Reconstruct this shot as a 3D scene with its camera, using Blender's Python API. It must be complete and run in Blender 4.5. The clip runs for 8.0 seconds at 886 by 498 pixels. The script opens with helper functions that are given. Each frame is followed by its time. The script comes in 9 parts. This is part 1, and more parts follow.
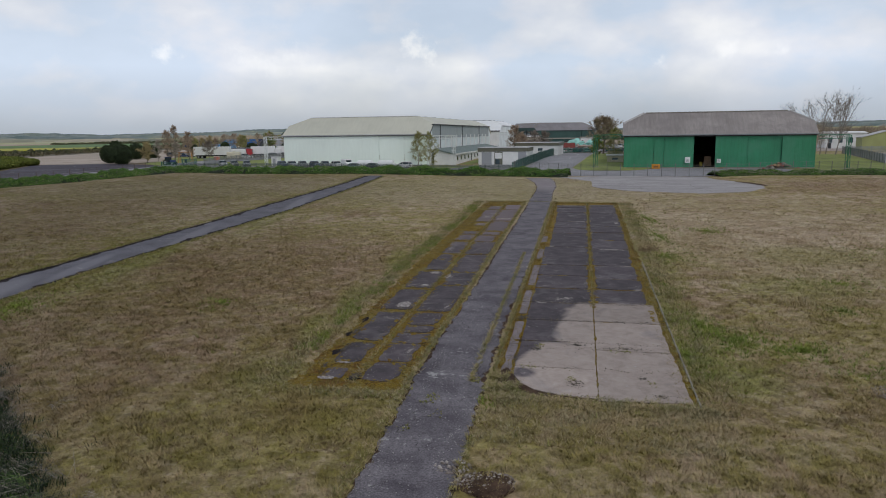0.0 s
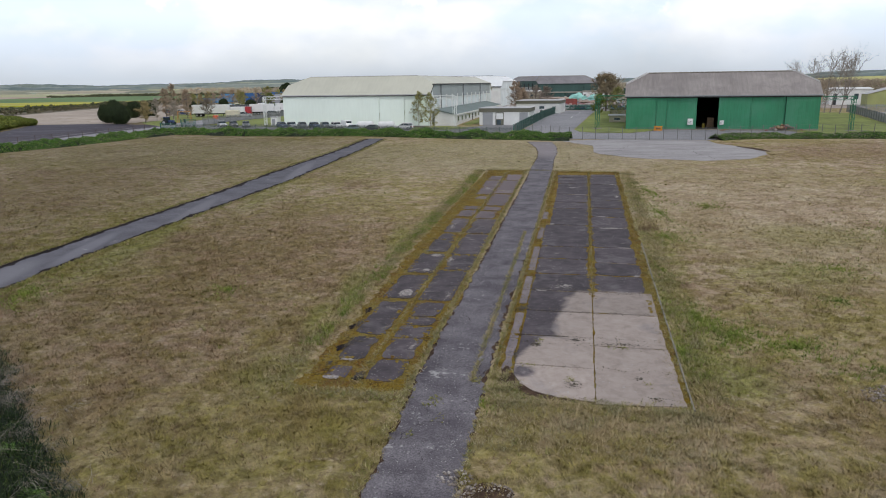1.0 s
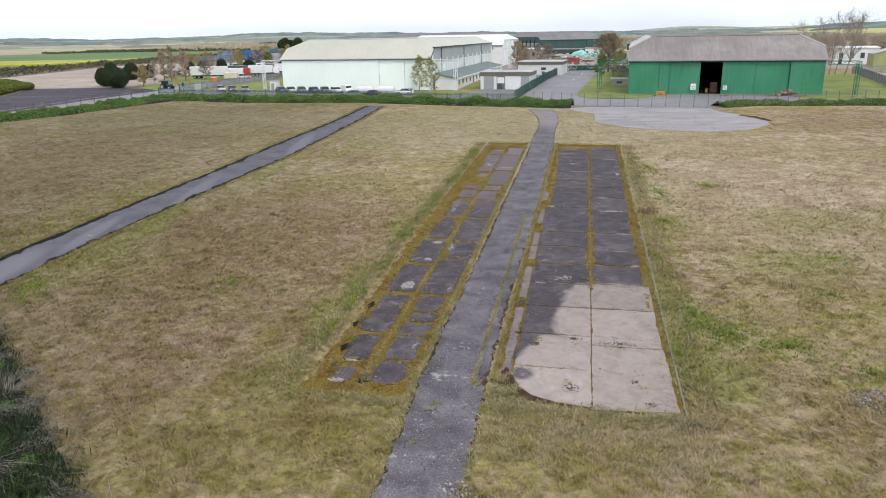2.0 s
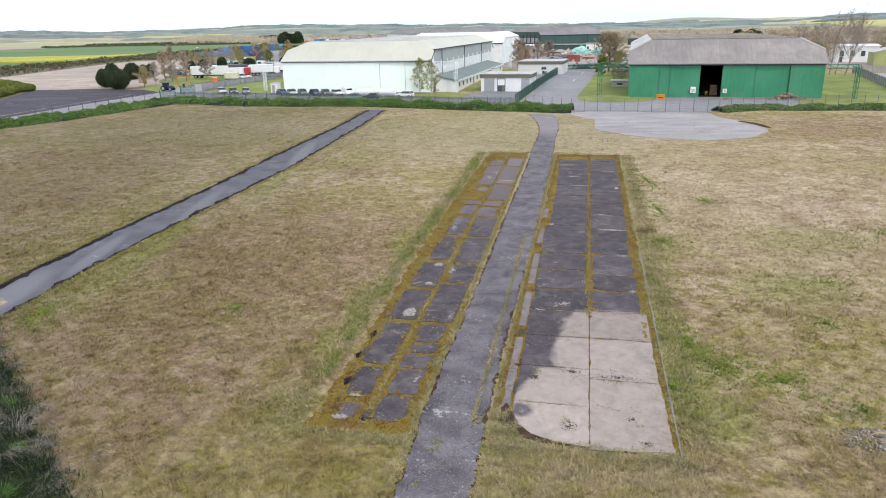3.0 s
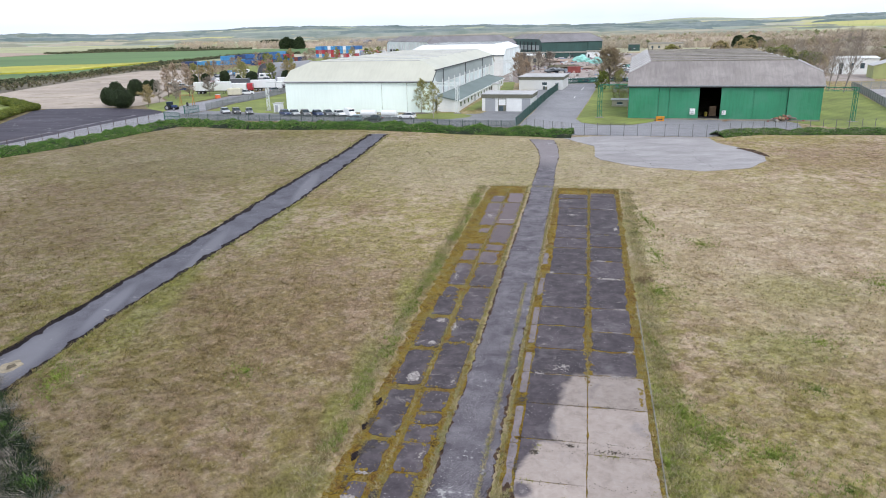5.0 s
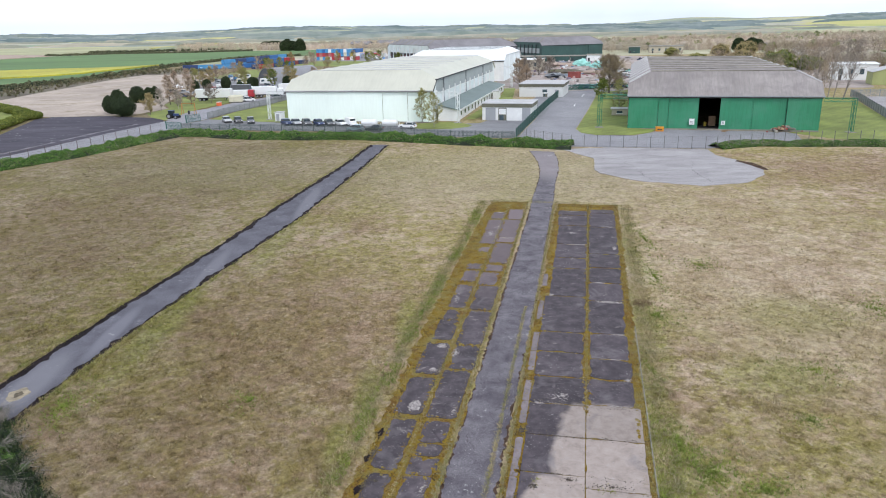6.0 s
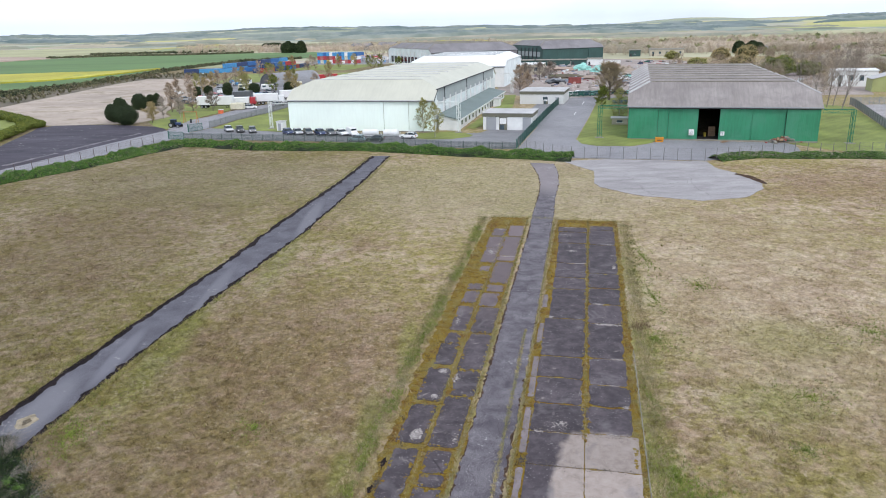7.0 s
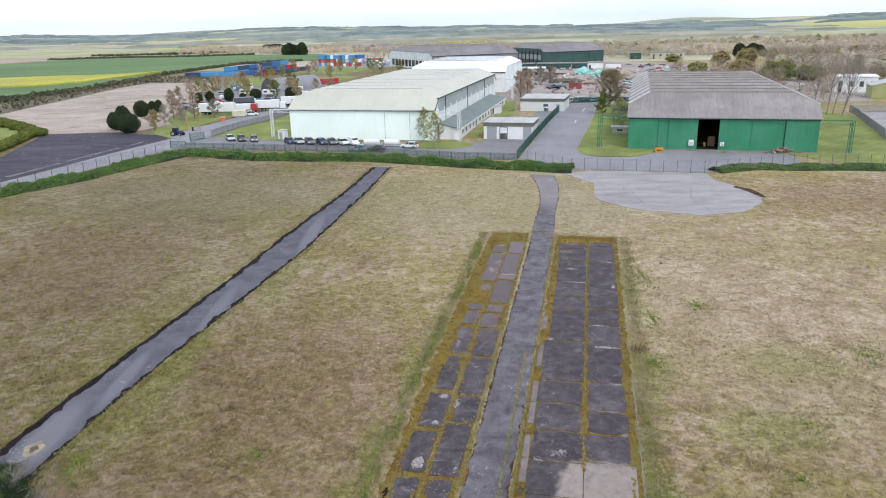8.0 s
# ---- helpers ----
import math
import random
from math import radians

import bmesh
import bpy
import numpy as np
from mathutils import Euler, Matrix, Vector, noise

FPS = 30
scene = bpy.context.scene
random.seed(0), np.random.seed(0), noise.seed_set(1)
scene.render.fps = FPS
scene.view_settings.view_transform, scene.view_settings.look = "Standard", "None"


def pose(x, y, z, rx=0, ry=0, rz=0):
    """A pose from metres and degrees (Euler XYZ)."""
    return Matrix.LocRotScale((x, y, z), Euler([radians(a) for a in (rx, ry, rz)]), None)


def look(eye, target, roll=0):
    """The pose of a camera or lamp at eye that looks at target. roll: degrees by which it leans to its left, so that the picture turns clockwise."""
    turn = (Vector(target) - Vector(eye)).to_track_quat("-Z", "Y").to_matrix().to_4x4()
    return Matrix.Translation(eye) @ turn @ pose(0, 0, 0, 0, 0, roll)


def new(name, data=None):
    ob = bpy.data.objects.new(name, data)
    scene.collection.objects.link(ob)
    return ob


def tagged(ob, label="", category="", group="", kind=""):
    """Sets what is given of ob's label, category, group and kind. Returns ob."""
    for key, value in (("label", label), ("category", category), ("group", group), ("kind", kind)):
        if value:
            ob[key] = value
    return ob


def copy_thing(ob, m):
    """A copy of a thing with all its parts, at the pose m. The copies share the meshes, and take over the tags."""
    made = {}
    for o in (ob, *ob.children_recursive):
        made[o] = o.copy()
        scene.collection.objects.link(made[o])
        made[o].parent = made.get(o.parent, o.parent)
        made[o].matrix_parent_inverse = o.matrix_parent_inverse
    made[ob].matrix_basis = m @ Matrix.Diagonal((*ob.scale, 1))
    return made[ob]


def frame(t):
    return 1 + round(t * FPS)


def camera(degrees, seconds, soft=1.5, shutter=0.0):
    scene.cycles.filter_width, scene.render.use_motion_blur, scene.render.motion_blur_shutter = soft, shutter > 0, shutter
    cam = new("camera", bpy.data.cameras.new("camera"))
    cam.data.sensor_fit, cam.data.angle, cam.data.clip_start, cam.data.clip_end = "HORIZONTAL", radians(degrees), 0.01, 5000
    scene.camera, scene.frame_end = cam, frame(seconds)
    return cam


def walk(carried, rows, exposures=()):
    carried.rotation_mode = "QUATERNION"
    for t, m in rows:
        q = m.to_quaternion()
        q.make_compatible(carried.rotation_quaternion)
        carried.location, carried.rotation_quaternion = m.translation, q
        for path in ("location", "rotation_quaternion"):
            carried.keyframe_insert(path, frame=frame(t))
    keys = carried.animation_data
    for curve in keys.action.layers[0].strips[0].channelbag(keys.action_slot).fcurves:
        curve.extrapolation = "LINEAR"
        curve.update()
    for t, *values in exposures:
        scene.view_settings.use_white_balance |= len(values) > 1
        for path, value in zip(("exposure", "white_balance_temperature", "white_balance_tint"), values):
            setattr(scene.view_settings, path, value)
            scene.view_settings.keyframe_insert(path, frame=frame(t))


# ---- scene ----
cam = camera(64.3, 8.0, soft=1.0)
METRES, EYE, TILT, LEAN, TURN = 19.5, 11.3, -9.3, 0.7, 0.0
ROWS = [
    (0.0, 0.0, 0.0, 0.0, -0.0, 0.0, 0.0),
    (0.5, -0.0013, -0.0106, 0.0605, 0.03, -1.96, 0.01),
    (1.0, -0.0025, -0.021, 0.1233, 0.05, -3.92, 0.06),
    (2.5, -0.0036, -0.0525, 0.3157, 0.13, -8.19, 0.22),
    (3.0, -0.0045, -0.064, 0.3784, 0.14, -8.18, 0.24),
    (3.5, -0.005, -0.0747, 0.4401, 0.17, -8.16, 0.3),
    (4.0, -0.0056, -0.0856, 0.5008, 0.2, -8.16, 0.35),
    (4.5, -0.0062, -0.0959, 0.5608, 0.22, -8.16, 0.4),
    (6.0, -0.0055, -0.13, 0.7405, 0.29, -8.21, 0.46),
    (6.5, -0.0055, -0.1417, 0.7982, 0.32, -8.19, 0.46),
    (7.0, -0.006, -0.1565, 0.8602, 0.35, -8.22, 0.48),
    (7.5, -0.0061, -0.1681, 0.9226, 0.38, -8.24, 0.51),
    (8.0, -0.0055, -0.1787, 0.9837, 0.41, -8.27, 0.49),
]
walk(cam, [(t, pose(0, 0, EYE, TILT, LEAN, TURN) @ pose(METRES * x, METRES * y, METRES * z, 90 + pitch, roll, yaw)) for t, x, y, z, yaw, pitch, roll in ROWS],
     exposures=[(0.0, -1.03, 6350, 10), (0.5, -0.80, 6400, 10), (1.0, -0.57, 6450, 10), (1.6, -0.18, 6520, 10), (2.3, 0.07, 6480, 10), (3.0, 0.19, 6400, 10), (4.5, 0.14, 6240, 10), (8.0, 0.06, 6150, 10)])

# ---- world and sun ----
SUN_EL, SUN_AZ = 46.0, 152.0   # degrees; azimuth clockwise from +y
world = bpy.data.worlds.new("sky")
scene.world = world
world.use_nodes = True
wn, wl = world.node_tree.nodes, world.node_tree.links
wn.clear()
w_out = wn.new("ShaderNodeOutputWorld")
w_bg = wn.new("ShaderNodeBackground")
w_cloud_bg = wn.new("ShaderNodeBackground")
w_mix = wn.new("ShaderNodeMixShader")
w_sky = wn.new("ShaderNodeTexSky")
w_sky.sky_type = "NISHITA"
w_sky.sun_disc = False
w_sky.sun_elevation = radians(SUN_EL)
w_sky.sun_rotation = radians(SUN_AZ)
w_sky.dust_density = 2.0
w_bg.inputs["Strength"].default_value = 0.15
w_cloud_bg.inputs["Strength"].default_value = 0.86
w_co = wn.new("ShaderNodeTexCoord")
w_map = wn.new("ShaderNodeMapping")
w_map.inputs["Scale"].default_value = (1.0, 1.0, 1.9)
w_noise = wn.new("ShaderNodeTexNoise")
w_noise.inputs["Scale"].default_value = 2.6
w_noise.inputs["Detail"].default_value = 7.0
w_noise.inputs["Roughness"].default_value = 0.55
w_ramp = wn.new("ShaderNodeValToRGB")
w_ramp.color_ramp.elements[0].position = 0.36
w_ramp.color_ramp.elements[0].color = (0.74, 0.74, 0.74, 1)
w_ramp.color_ramp.elements[1].position = 0.62
w_ramp.color_ramp.elements[1].color = (0.98, 0.98, 0.98, 1)
w_noise2 = wn.new("ShaderNodeTexNoise")
w_noise2.inputs["Scale"].default_value = 6.5
w_noise2.inputs["Detail"].default_value = 5.0
w_shade = wn.new("ShaderNodeValToRGB")
w_shade.color_ramp.elements[0].position = 0.43
w_shade.color_ramp.elements[0].color = (1.08, 1.22, 1.42, 1)
w_shade.color_ramp.elements[1].position = 0.54
w_shade.color_ramp.elements[1].color = (1.28, 1.32, 1.42, 1)
w_puff = w_shade.color_ramp.elements.new(0.73)
w_puff.color = (1.62, 1.60, 1.58, 1)
wl.new(w_co.outputs["Generated"], w_map.inputs["Vector"])
wl.new(w_map.outputs["Vector"], w_noise.inputs["Vector"])
wl.new(w_map.outputs["Vector"], w_noise2.inputs["Vector"])
wl.new(w_noise.outputs["Fac"], w_ramp.inputs["Fac"])
wl.new(w_noise2.outputs["Fac"], w_shade.inputs["Fac"])
# thin haze: the cloud cover is brighter towards the horizon than overhead
w_sep = wn.new("ShaderNodeSeparateXYZ")
wl.new(w_co.outputs["Generated"], w_sep.inputs["Vector"])
w_grad = wn.new("ShaderNodeMapRange")
w_grad.inputs["From Min"].default_value = 0.0
w_grad.inputs["From Max"].default_value = 0.7
w_grad.inputs["To Min"].default_value = 1.37
w_grad.inputs["To Max"].default_value = 0.68
wl.new(w_sep.outputs["Z"], w_grad.inputs["Value"])
wl.new(w_grad.outputs["Result"], w_cloud_bg.inputs["Strength"])
# cool haze low down
w_low = wn.new("ShaderNodeMapRange")
w_low.inputs["From Min"].default_value = 0.01
w_low.inputs["From Max"].default_value = 0.09
wl.new(w_sep.outputs["Z"], w_low.inputs["Value"])
w_hz = wn.new("ShaderNodeMix")
w_hz.data_type = "RGBA"
w_hz.inputs[6].default_value = (0.70, 0.765, 0.845, 1)
wl.new(w_low.outputs["Result"], w_hz.inputs[0])
wl.new(w_shade.outputs["Color"], w_hz.inputs[7])
# a few small bright cumulus puffs
w_last = w_hz.outputs[2]
w_wob = wn.new("ShaderNodeTexNoise")
w_wob.inputs["Scale"].default_value = 30.0
w_wob.inputs["Detail"].default_value = 6.0
w_wob.inputs["Roughness"].default_value = 0.62
wl.new(w_co.outputs["Generated"], w_wob.inputs["Vector"])
for (px, py, pz), (ra, rb), amt in (((-0.0403, 0.9929, 0.113), (0.036, 0.021), 0.95), ((0.2841, 0.9544, 0.0925), (0.026, 0.013), 0.85), ((-0.3582, 0.9274, 0.109), (0.022, 0.012), 0.6), ((0.3712, 0.9232, 0.1), (0.036, 0.013), 0.65), ((0.4249, 0.9003, 0.0955), (0.018, 0.009), 0.5), ((-0.2281, 0.9688, 0.104), (0.055, 0.022), 0.4)):
    w_pm = wn.new("ShaderNodeMapping")
    w_pm.inputs["Location"].default_value = (-px / ra, -py / 0.3, -pz / rb)
    w_pm.inputs["Scale"].default_value = (1 / ra, 1 / 0.3, 1 / rb)
    wl.new(w_co.outputs["Generated"], w_pm.inputs["Vector"])
    w_ln = wn.new("ShaderNodeVectorMath")
    w_ln.operation = "LENGTH"
    wl.new(w_pm.outputs["Vector"], w_ln.inputs[0])
    w_ad = wn.new("ShaderNodeMath")
    w_ad.operation = "MULTIPLY_ADD"
    wl.new(w_wob.outputs["Fac"], w_ad.inputs[0])
    w_ad.inputs[1].default_value = 5.0
    wl.new(w_ln.outputs["Value"], w_ad.inputs[2])
    w_pr = wn.new("ShaderNodeMapRange")
    w_pr.interpolation_type = "SMOOTHSTEP"
    w_pr.inputs["From Min"].default_value = 3.5
    w_pr.inputs["From Max"].default_value = 2.1
    w_pr.inputs["To Max"].default_value = amt
    wl.new(w_ad.outputs[0], w_pr.inputs["Value"])
    w_px = wn.new("ShaderNodeMix")
    w_px.data_type = "RGBA"
    w_px.inputs[7].default_value = (1.72, 1.70, 1.68, 1)
    wl.new(w_pr.outputs["Result"], w_px.inputs[0])
    wl.new(w_last, w_px.inputs[6])
    w_last = w_px.outputs[2]
wl.new(w_last, w_cloud_bg.inputs["Color"])
wl.new(w_sky.outputs["Color"], w_bg.inputs["Color"])
wl.new(w_ramp.outputs["Color"], w_mix.inputs["Fac"])
wl.new(w_bg.outputs["Background"], w_mix.inputs[1])
wl.new(w_cloud_bg.outputs["Background"], w_mix.inputs[2])
wl.new(w_mix.outputs["Shader"], w_out.inputs["Surface"])

sun_data = bpy.data.lights.new("sun", "SUN")
sun_data.energy, sun_data.angle, sun_data.color = 1.5, radians(10), (1.0, 0.96, 0.91)
sun = new("sun", sun_data)
_az, _el = radians(SUN_AZ), radians(SUN_EL)
sun.matrix_world = look((300 * math.sin(_az) * math.cos(_el), 300 * math.cos(_az) * math.cos(_el), 300 * math.sin(_el)), (0, 0, 0))

# ---- materials ----
def mat_base(name, rough=0.8, metal=0.0, spec=0.5):
    m = bpy.data.materials.new(name)
    m.use_nodes = True
    b = m.node_tree.nodes["Principled BSDF"]
    b.inputs["Roughness"].default_value = rough
    b.inputs["Metallic"].default_value = metal
    b.inputs["Specular IOR Level"].default_value = spec
    return m, m.node_tree.nodes, m.node_tree.links, b


def ramp_node(nodes, stops):
    r = nodes.new("ShaderNodeValToRGB")
    els = r.color_ramp.elements
    while len(els) < len(stops):
        els.new(0.5)
    for e, (p, c) in zip(els, stops):
        e.position = p
        e.color = (*c, 1)
    return r


def noise_node(nodes, links, vec, scale, detail=4.0, rough=0.55, dist=0.0):
    n = nodes.new("ShaderNodeTexNoise")
    n.inputs["Scale"].default_value = scale
    n.inputs["Detail"].default_value = detail
    n.inputs["Roughness"].default_value = rough
    n.inputs["Distortion"].default_value = dist
    links.new(vec, n.inputs["Vector"])
    return n.outputs["Fac"]


def mix_node(nodes, links, fac, a, b, mode="MIX"):
    n = nodes.new("ShaderNodeMix")
    n.data_type, n.blend_type = "RGBA", mode
    for sock, v in ((n.inputs[0], fac), (n.inputs[6], a), (n.inputs[7], b)):
        if isinstance(v, (int, float)):
            sock.default_value = v
        elif isinstance(v, tuple):
            sock.default_value = (*v, 1)
        else:
            links.new(v, sock)
    return n.outputs[2]


def pos_node(nodes, links, local=False, stretch=None):
    if local:
        o = nodes.new("ShaderNodeTexCoord").outputs["Object"]
    else:
        o = nodes.new("ShaderNodeNewGeometry").outputs["Position"]
    if stretch:
        mp = nodes.new("ShaderNodeMapping")
        mp.inputs["Scale"].default_value = stretch
        links.new(o, mp.inputs["Vector"])
        o = mp.outputs["Vector"]
    return o


def bump_node(nodes, links, height, bsdf, strength=0.4, dist=0.02):
    b = nodes.new("ShaderNodeBump")
    b.inputs["Strength"].default_value = strength
    b.inputs["Distance"].default_value = dist
    links.new(height, b.inputs["Height"])
    links.new(b.outputs["Normal"], bsdf.inputs["Normal"])


def shade(c, k):
    return tuple(min(1.0, v * k) for v in c)


def surface(name, col, rough=0.8, metal=0.0, big=0.35, small=3.0, amount=0.18, bump=0.15, dist=0.01, stretch=None, local=False, stain=None, per_object=0.0):
    """Weathered surface: a wide stain noise and a fine grain noise round one colour."""
    m, n, l, b = mat_base(name, rough, metal)
    v = pos_node(n, l, local, stretch)
    f1 = noise_node(n, l, v, big, 5)
    f2 = noise_node(n, l, v, small, 6, 0.65)
    c1 = ramp_node(n, [(0.3, shade(col, 1 - amount)), (0.7, shade(col, 1 + amount))])
    l.new(f1, c1.inputs["Fac"])
    c2 = ramp_node(n, [(0.3, (1 - amount * 0.8,) * 3), (0.7, (1 + amount * 0.3,) * 3)])
    l.new(f2, c2.inputs["Fac"])
    out = mix_node(n, l, 1.0, c1.outputs["Color"], c2.outputs["Color"], "MULTIPLY")
    if stain:
        f3 = noise_node(n, l, v, big * 2.3, 6, 0.6, 0.6)
        r3 = ramp_node(n, [(0.52, (0, 0, 0)), (0.68, (1, 1, 1))])
        l.new(f3, r3.inputs["Fac"])
        out = mix_node(n, l, r3.outputs["Color"], out, stain)
    if per_object:
        info = n.new("ShaderNodeObjectInfo")
        r4 = ramp_node(n, [(0.0, (1 - per_object,) * 3), (1.0, (1.0,) * 3)])
        l.new(info.outputs["Random"], r4.inputs["Fac"])
        out = mix_node(n, l, 1.0, out, r4.outputs["Color"], "MULTIPLY")
    l.new(out, b.inputs["Base Color"])
    if bump:
        bump_node(n, l, f2, b, bump, dist)
    return m


def leafy(name, stops, rough=0.7, patch=None, trans=0.0):
    """Foliage or blades: colour by island, tinted by a wide noise."""
    m, n, l, b = mat_base(name, rough, 0.0, 0.25)
    g = n.new("ShaderNodeNewGeometry")
    r = ramp_node(n, stops)
    l.new(g.outputs["Random Per Island"], r.inputs["Fac"])
    out = r.outputs["Color"]
    if patch:
        f = noise_node(n, l, g.outputs["Position"], patch, 3)
        r2 = ramp_node(n, [(0.35, (0.72, 0.78, 0.7)), (0.65, (1.15, 1.1, 1.0))])
        l.new(f, r2.inputs["Fac"])
        out = mix_node(n, l, 1.0, out, r2.outputs["Color"], "MULTIPLY")
    l.new(out, b.inputs["Base Color"])
    return m


def ribbed(name, col, period, depth, axis="x", rough=0.55, metal=0.0, amount=0.15, dirt=None, angle=0.0, dirt_scale=0.4):
    """Profiled sheet: ribs along one direction of the object, with grime streaks."""
    m, n, l, b = mat_base(name, rough, metal)
    v = pos_node(n, l, True)
    w = n.new("ShaderNodeTexWave")
    w.wave_type, w.bands_direction = "BANDS", axis.upper()
    w.inputs["Scale"].default_value = 0.314 / period
    w.inputs["Distortion"].default_value = 0.0
    l.new(v, w.inputs["Vector"])
    f1 = noise_node(n, l, v, 0.12, 5)
    mp = n.new("ShaderNodeMapping")
    mp.inputs["Scale"].default_value = (2.2, 0.35, 0.25) if axis == "x" else (0.35, 2.2, 0.25)
    l.new(v, mp.inputs["Vector"])
    f2 = noise_node(n, l, mp.outputs["Vector"], 1.0, 5, 0.6)
    c1 = ramp_node(n, [(0.3, shade(col, 1 - amount)), (0.7, shade(col, 1 + amount * 0.6))])
    l.new(f1, c1.inputs["Fac"])
    c2 = ramp_node(n, [(0.28, (1 - amount,) * 3), (0.6, (1.0,) * 3)])
    l.new(f2, c2.inputs["Fac"])
    out = mix_node(n, l, 1.0, c1.outputs["Color"], c2.outputs["Color"], "MULTIPLY")
    if dirt:
        f3 = noise_node(n, l, v, dirt_scale, 7, 0.65, 0.4)
        r3 = ramp_node(n, [(0.45, (0, 0, 0)), (0.72, (1, 1, 1))])
        l.new(f3, r3.inputs["Fac"])
        out = mix_node(n, l, r3.outputs["Color"], out, dirt)
    l.new(out, b.inputs["Base Color"])
    bump_node(n, l, w.outputs["Fac"], b, 0.6, depth)
    return m


def patch_mask(n, l, v, wob, cx, cy, rx, ry, soft=0.5):
    """1 inside a soft-edged oval area of the field, 0 outside."""
    mp = n.new("ShaderNodeMapping")
    mp.inputs["Location"].default_value = (-cx / rx, -cy / ry, 0)
    mp.inputs["Scale"].default_value = (1 / rx, 1 / ry, 0)
    l.new(v, mp.inputs["Vector"])
    le = n.new("ShaderNodeVectorMath")
    le.operation = "LENGTH"
    l.new(mp.outputs["Vector"], le.inputs[0])
    ad = n.new("ShaderNodeMath")
    ad.operation = "ADD"
    l.new(le.outputs["Value"], ad.inputs[0])
    l.new(wob, ad.inputs[1])
    mr = n.new("ShaderNodeMapRange")
    mr.interpolation_type = "SMOOTHSTEP"
    mr.inputs["From Min"].default_value = 1.5 + soft
    mr.inputs["From Max"].default_value = 1.5 - soft
    l.new(ad.outputs[0], mr.inputs["Value"])
    return mr.outputs["Result"]


def grass_colour(n, l, v):
    """Rough airfield grass: straw, olive, rust and green in drifts, with a left-to-right brightness ramp."""
    f1 = noise_node(n, l, v, 0.055, 5, 0.6, 0.6)
    f2 = noise_node(n, l, v, 0.26, 6, 0.7, 0.3)
    f3 = noise_node(n, l, v, 1.15, 8, 0.78, 0.8)
    f4 = noise_node(n, l, v, 0.11, 5, 0.65, 0.9)
    straw = ramp_node(n, [(0.30, (0.245, 0.18, 0.115)), (0.47, (0.385, 0.302, 0.21)), (0.66, (0.50, 0.418, 0.315))])
    l.new(f2, straw.inputs["Fac"])
    green = ramp_node(n, [(0.3, (0.155, 0.132, 0.032)), (0.7, (0.33, 0.288, 0.098))])
    l.new(f3, green.inputs["Fac"])
    k1 = ramp_node(n, [(0.40, (0, 0, 0)), (0.62, (0.8, 0.8, 0.8))])
    l.new(f1, k1.inputs["Fac"])
    out = mix_node(n, l, k1.outputs["Color"], straw.outputs["Color"], green.outputs["Color"])
    f5 = noise_node(n, l, v, 0.75, 6, 0.7, 0.4)
    k5 = ramp_node(n, [(0.47, (0, 0, 0)), (0.58, (0.8, 0.8, 0.8))])
    l.new(f5, k5.inputs["Fac"])
    out = mix_node(n, l, k5.outputs["Color"], out, green.outputs["Color"])
    k6 = ramp_node(n, [(0.36, (0.7, 0.7, 0.7)), (0.47, (0, 0, 0))])
    l.new(f5, k6.inputs["Fac"])
    out = mix_node(n, l, k6.outputs["Color"], out, (0.445, 0.33, 0.25))
    rust = ramp_node(n, [(0.3, (0.155, 0.098, 0.062)), (0.7, (0.305, 0.205, 0.14))])
    l.new(f3, rust.inputs["Fac"])
    k2 = ramp_node(n, [(0.52, (0, 0, 0)), (0.68, (0.6, 0.6, 0.6))])
    l.new(f4, k2.inputs["Fac"])
    out = mix_node(n, l, k2.outputs["Color"], out, rust.outputs["Color"])
    # areas of one growth: rusty, fresh green, bleached
    for (cx, cy, rx, ry), col, amt in (((-13, 57, 11, 15), rust.outputs["Color"], 0.5), ((-20, 36, 14, 11), rust.outputs["Color"], 0.32), ((30, 64, 12, 20), straw.outputs["Color"], 0.5), ((-6, 26, 10, 5), green.outputs["Color"], 0.5),
                                       ((11, 116, 26, 24), (0.325, 0.285, 0.185), 0.6), ((-40, 125, 30, 18), (0.325, 0.285, 0.185), 0.4), ((37, 75, 18, 30), straw.outputs["Color"], 0.4), ((22, 30, 13, 10), green.outputs["Color"], 0.3), ((72, 112, 20, 14), rust.outputs["Color"], 0.5), ((-50, 90, 14, 22), rust.outputs["Color"], 0.35)):
        mk = patch_mask(n, l, v, f2, cx, cy, rx, ry)
        mu = n.new("ShaderNodeMath")
        mu.operation = "MULTIPLY"
        l.new(mk, mu.inputs[0])
        mu.inputs[1].default_value = amt
        out = mix_node(n, l, mu.outputs[0], out, col)
    # fresh growth in the shelter of the strips
    fresh = ramp_node(n, [(0.3, (0.13, 0.15, 0.026)), (0.7, (0.265, 0.295, 0.065))])
    l.new(f3, fresh.inputs["Fac"])
    for (cx, cy, rx, ry), amt in (((-6.2, 46, 0.9, 4), 0.5), ((-7.4, 39, 0.8, 3), 0.5), ((-4.0, 58, 0.8, 6), 0.45), ((13.9, 42, 1.2, 6), 0.5), ((16.8, 58, 1.2, 9), 0.4), ((20, 76, 1.2, 10), 0.4), ((13, 30.5, 2.0, 2.4), 0.6), ((12.6, 36, 1.3, 4), 0.55), ((-8.5, 32, 1.6, 3), 0.35), ((24, 47, 4, 3), 0.35), ((31, 58, 5, 4), 0.3), ((-26, 60, 1.6, 12), 0.5), ((-21, 84, 1.5, 12), 0.4)):
        mk = patch_mask(n, l, v, f2, cx, cy, rx, ry)
        mu = n.new("ShaderNodeMath")
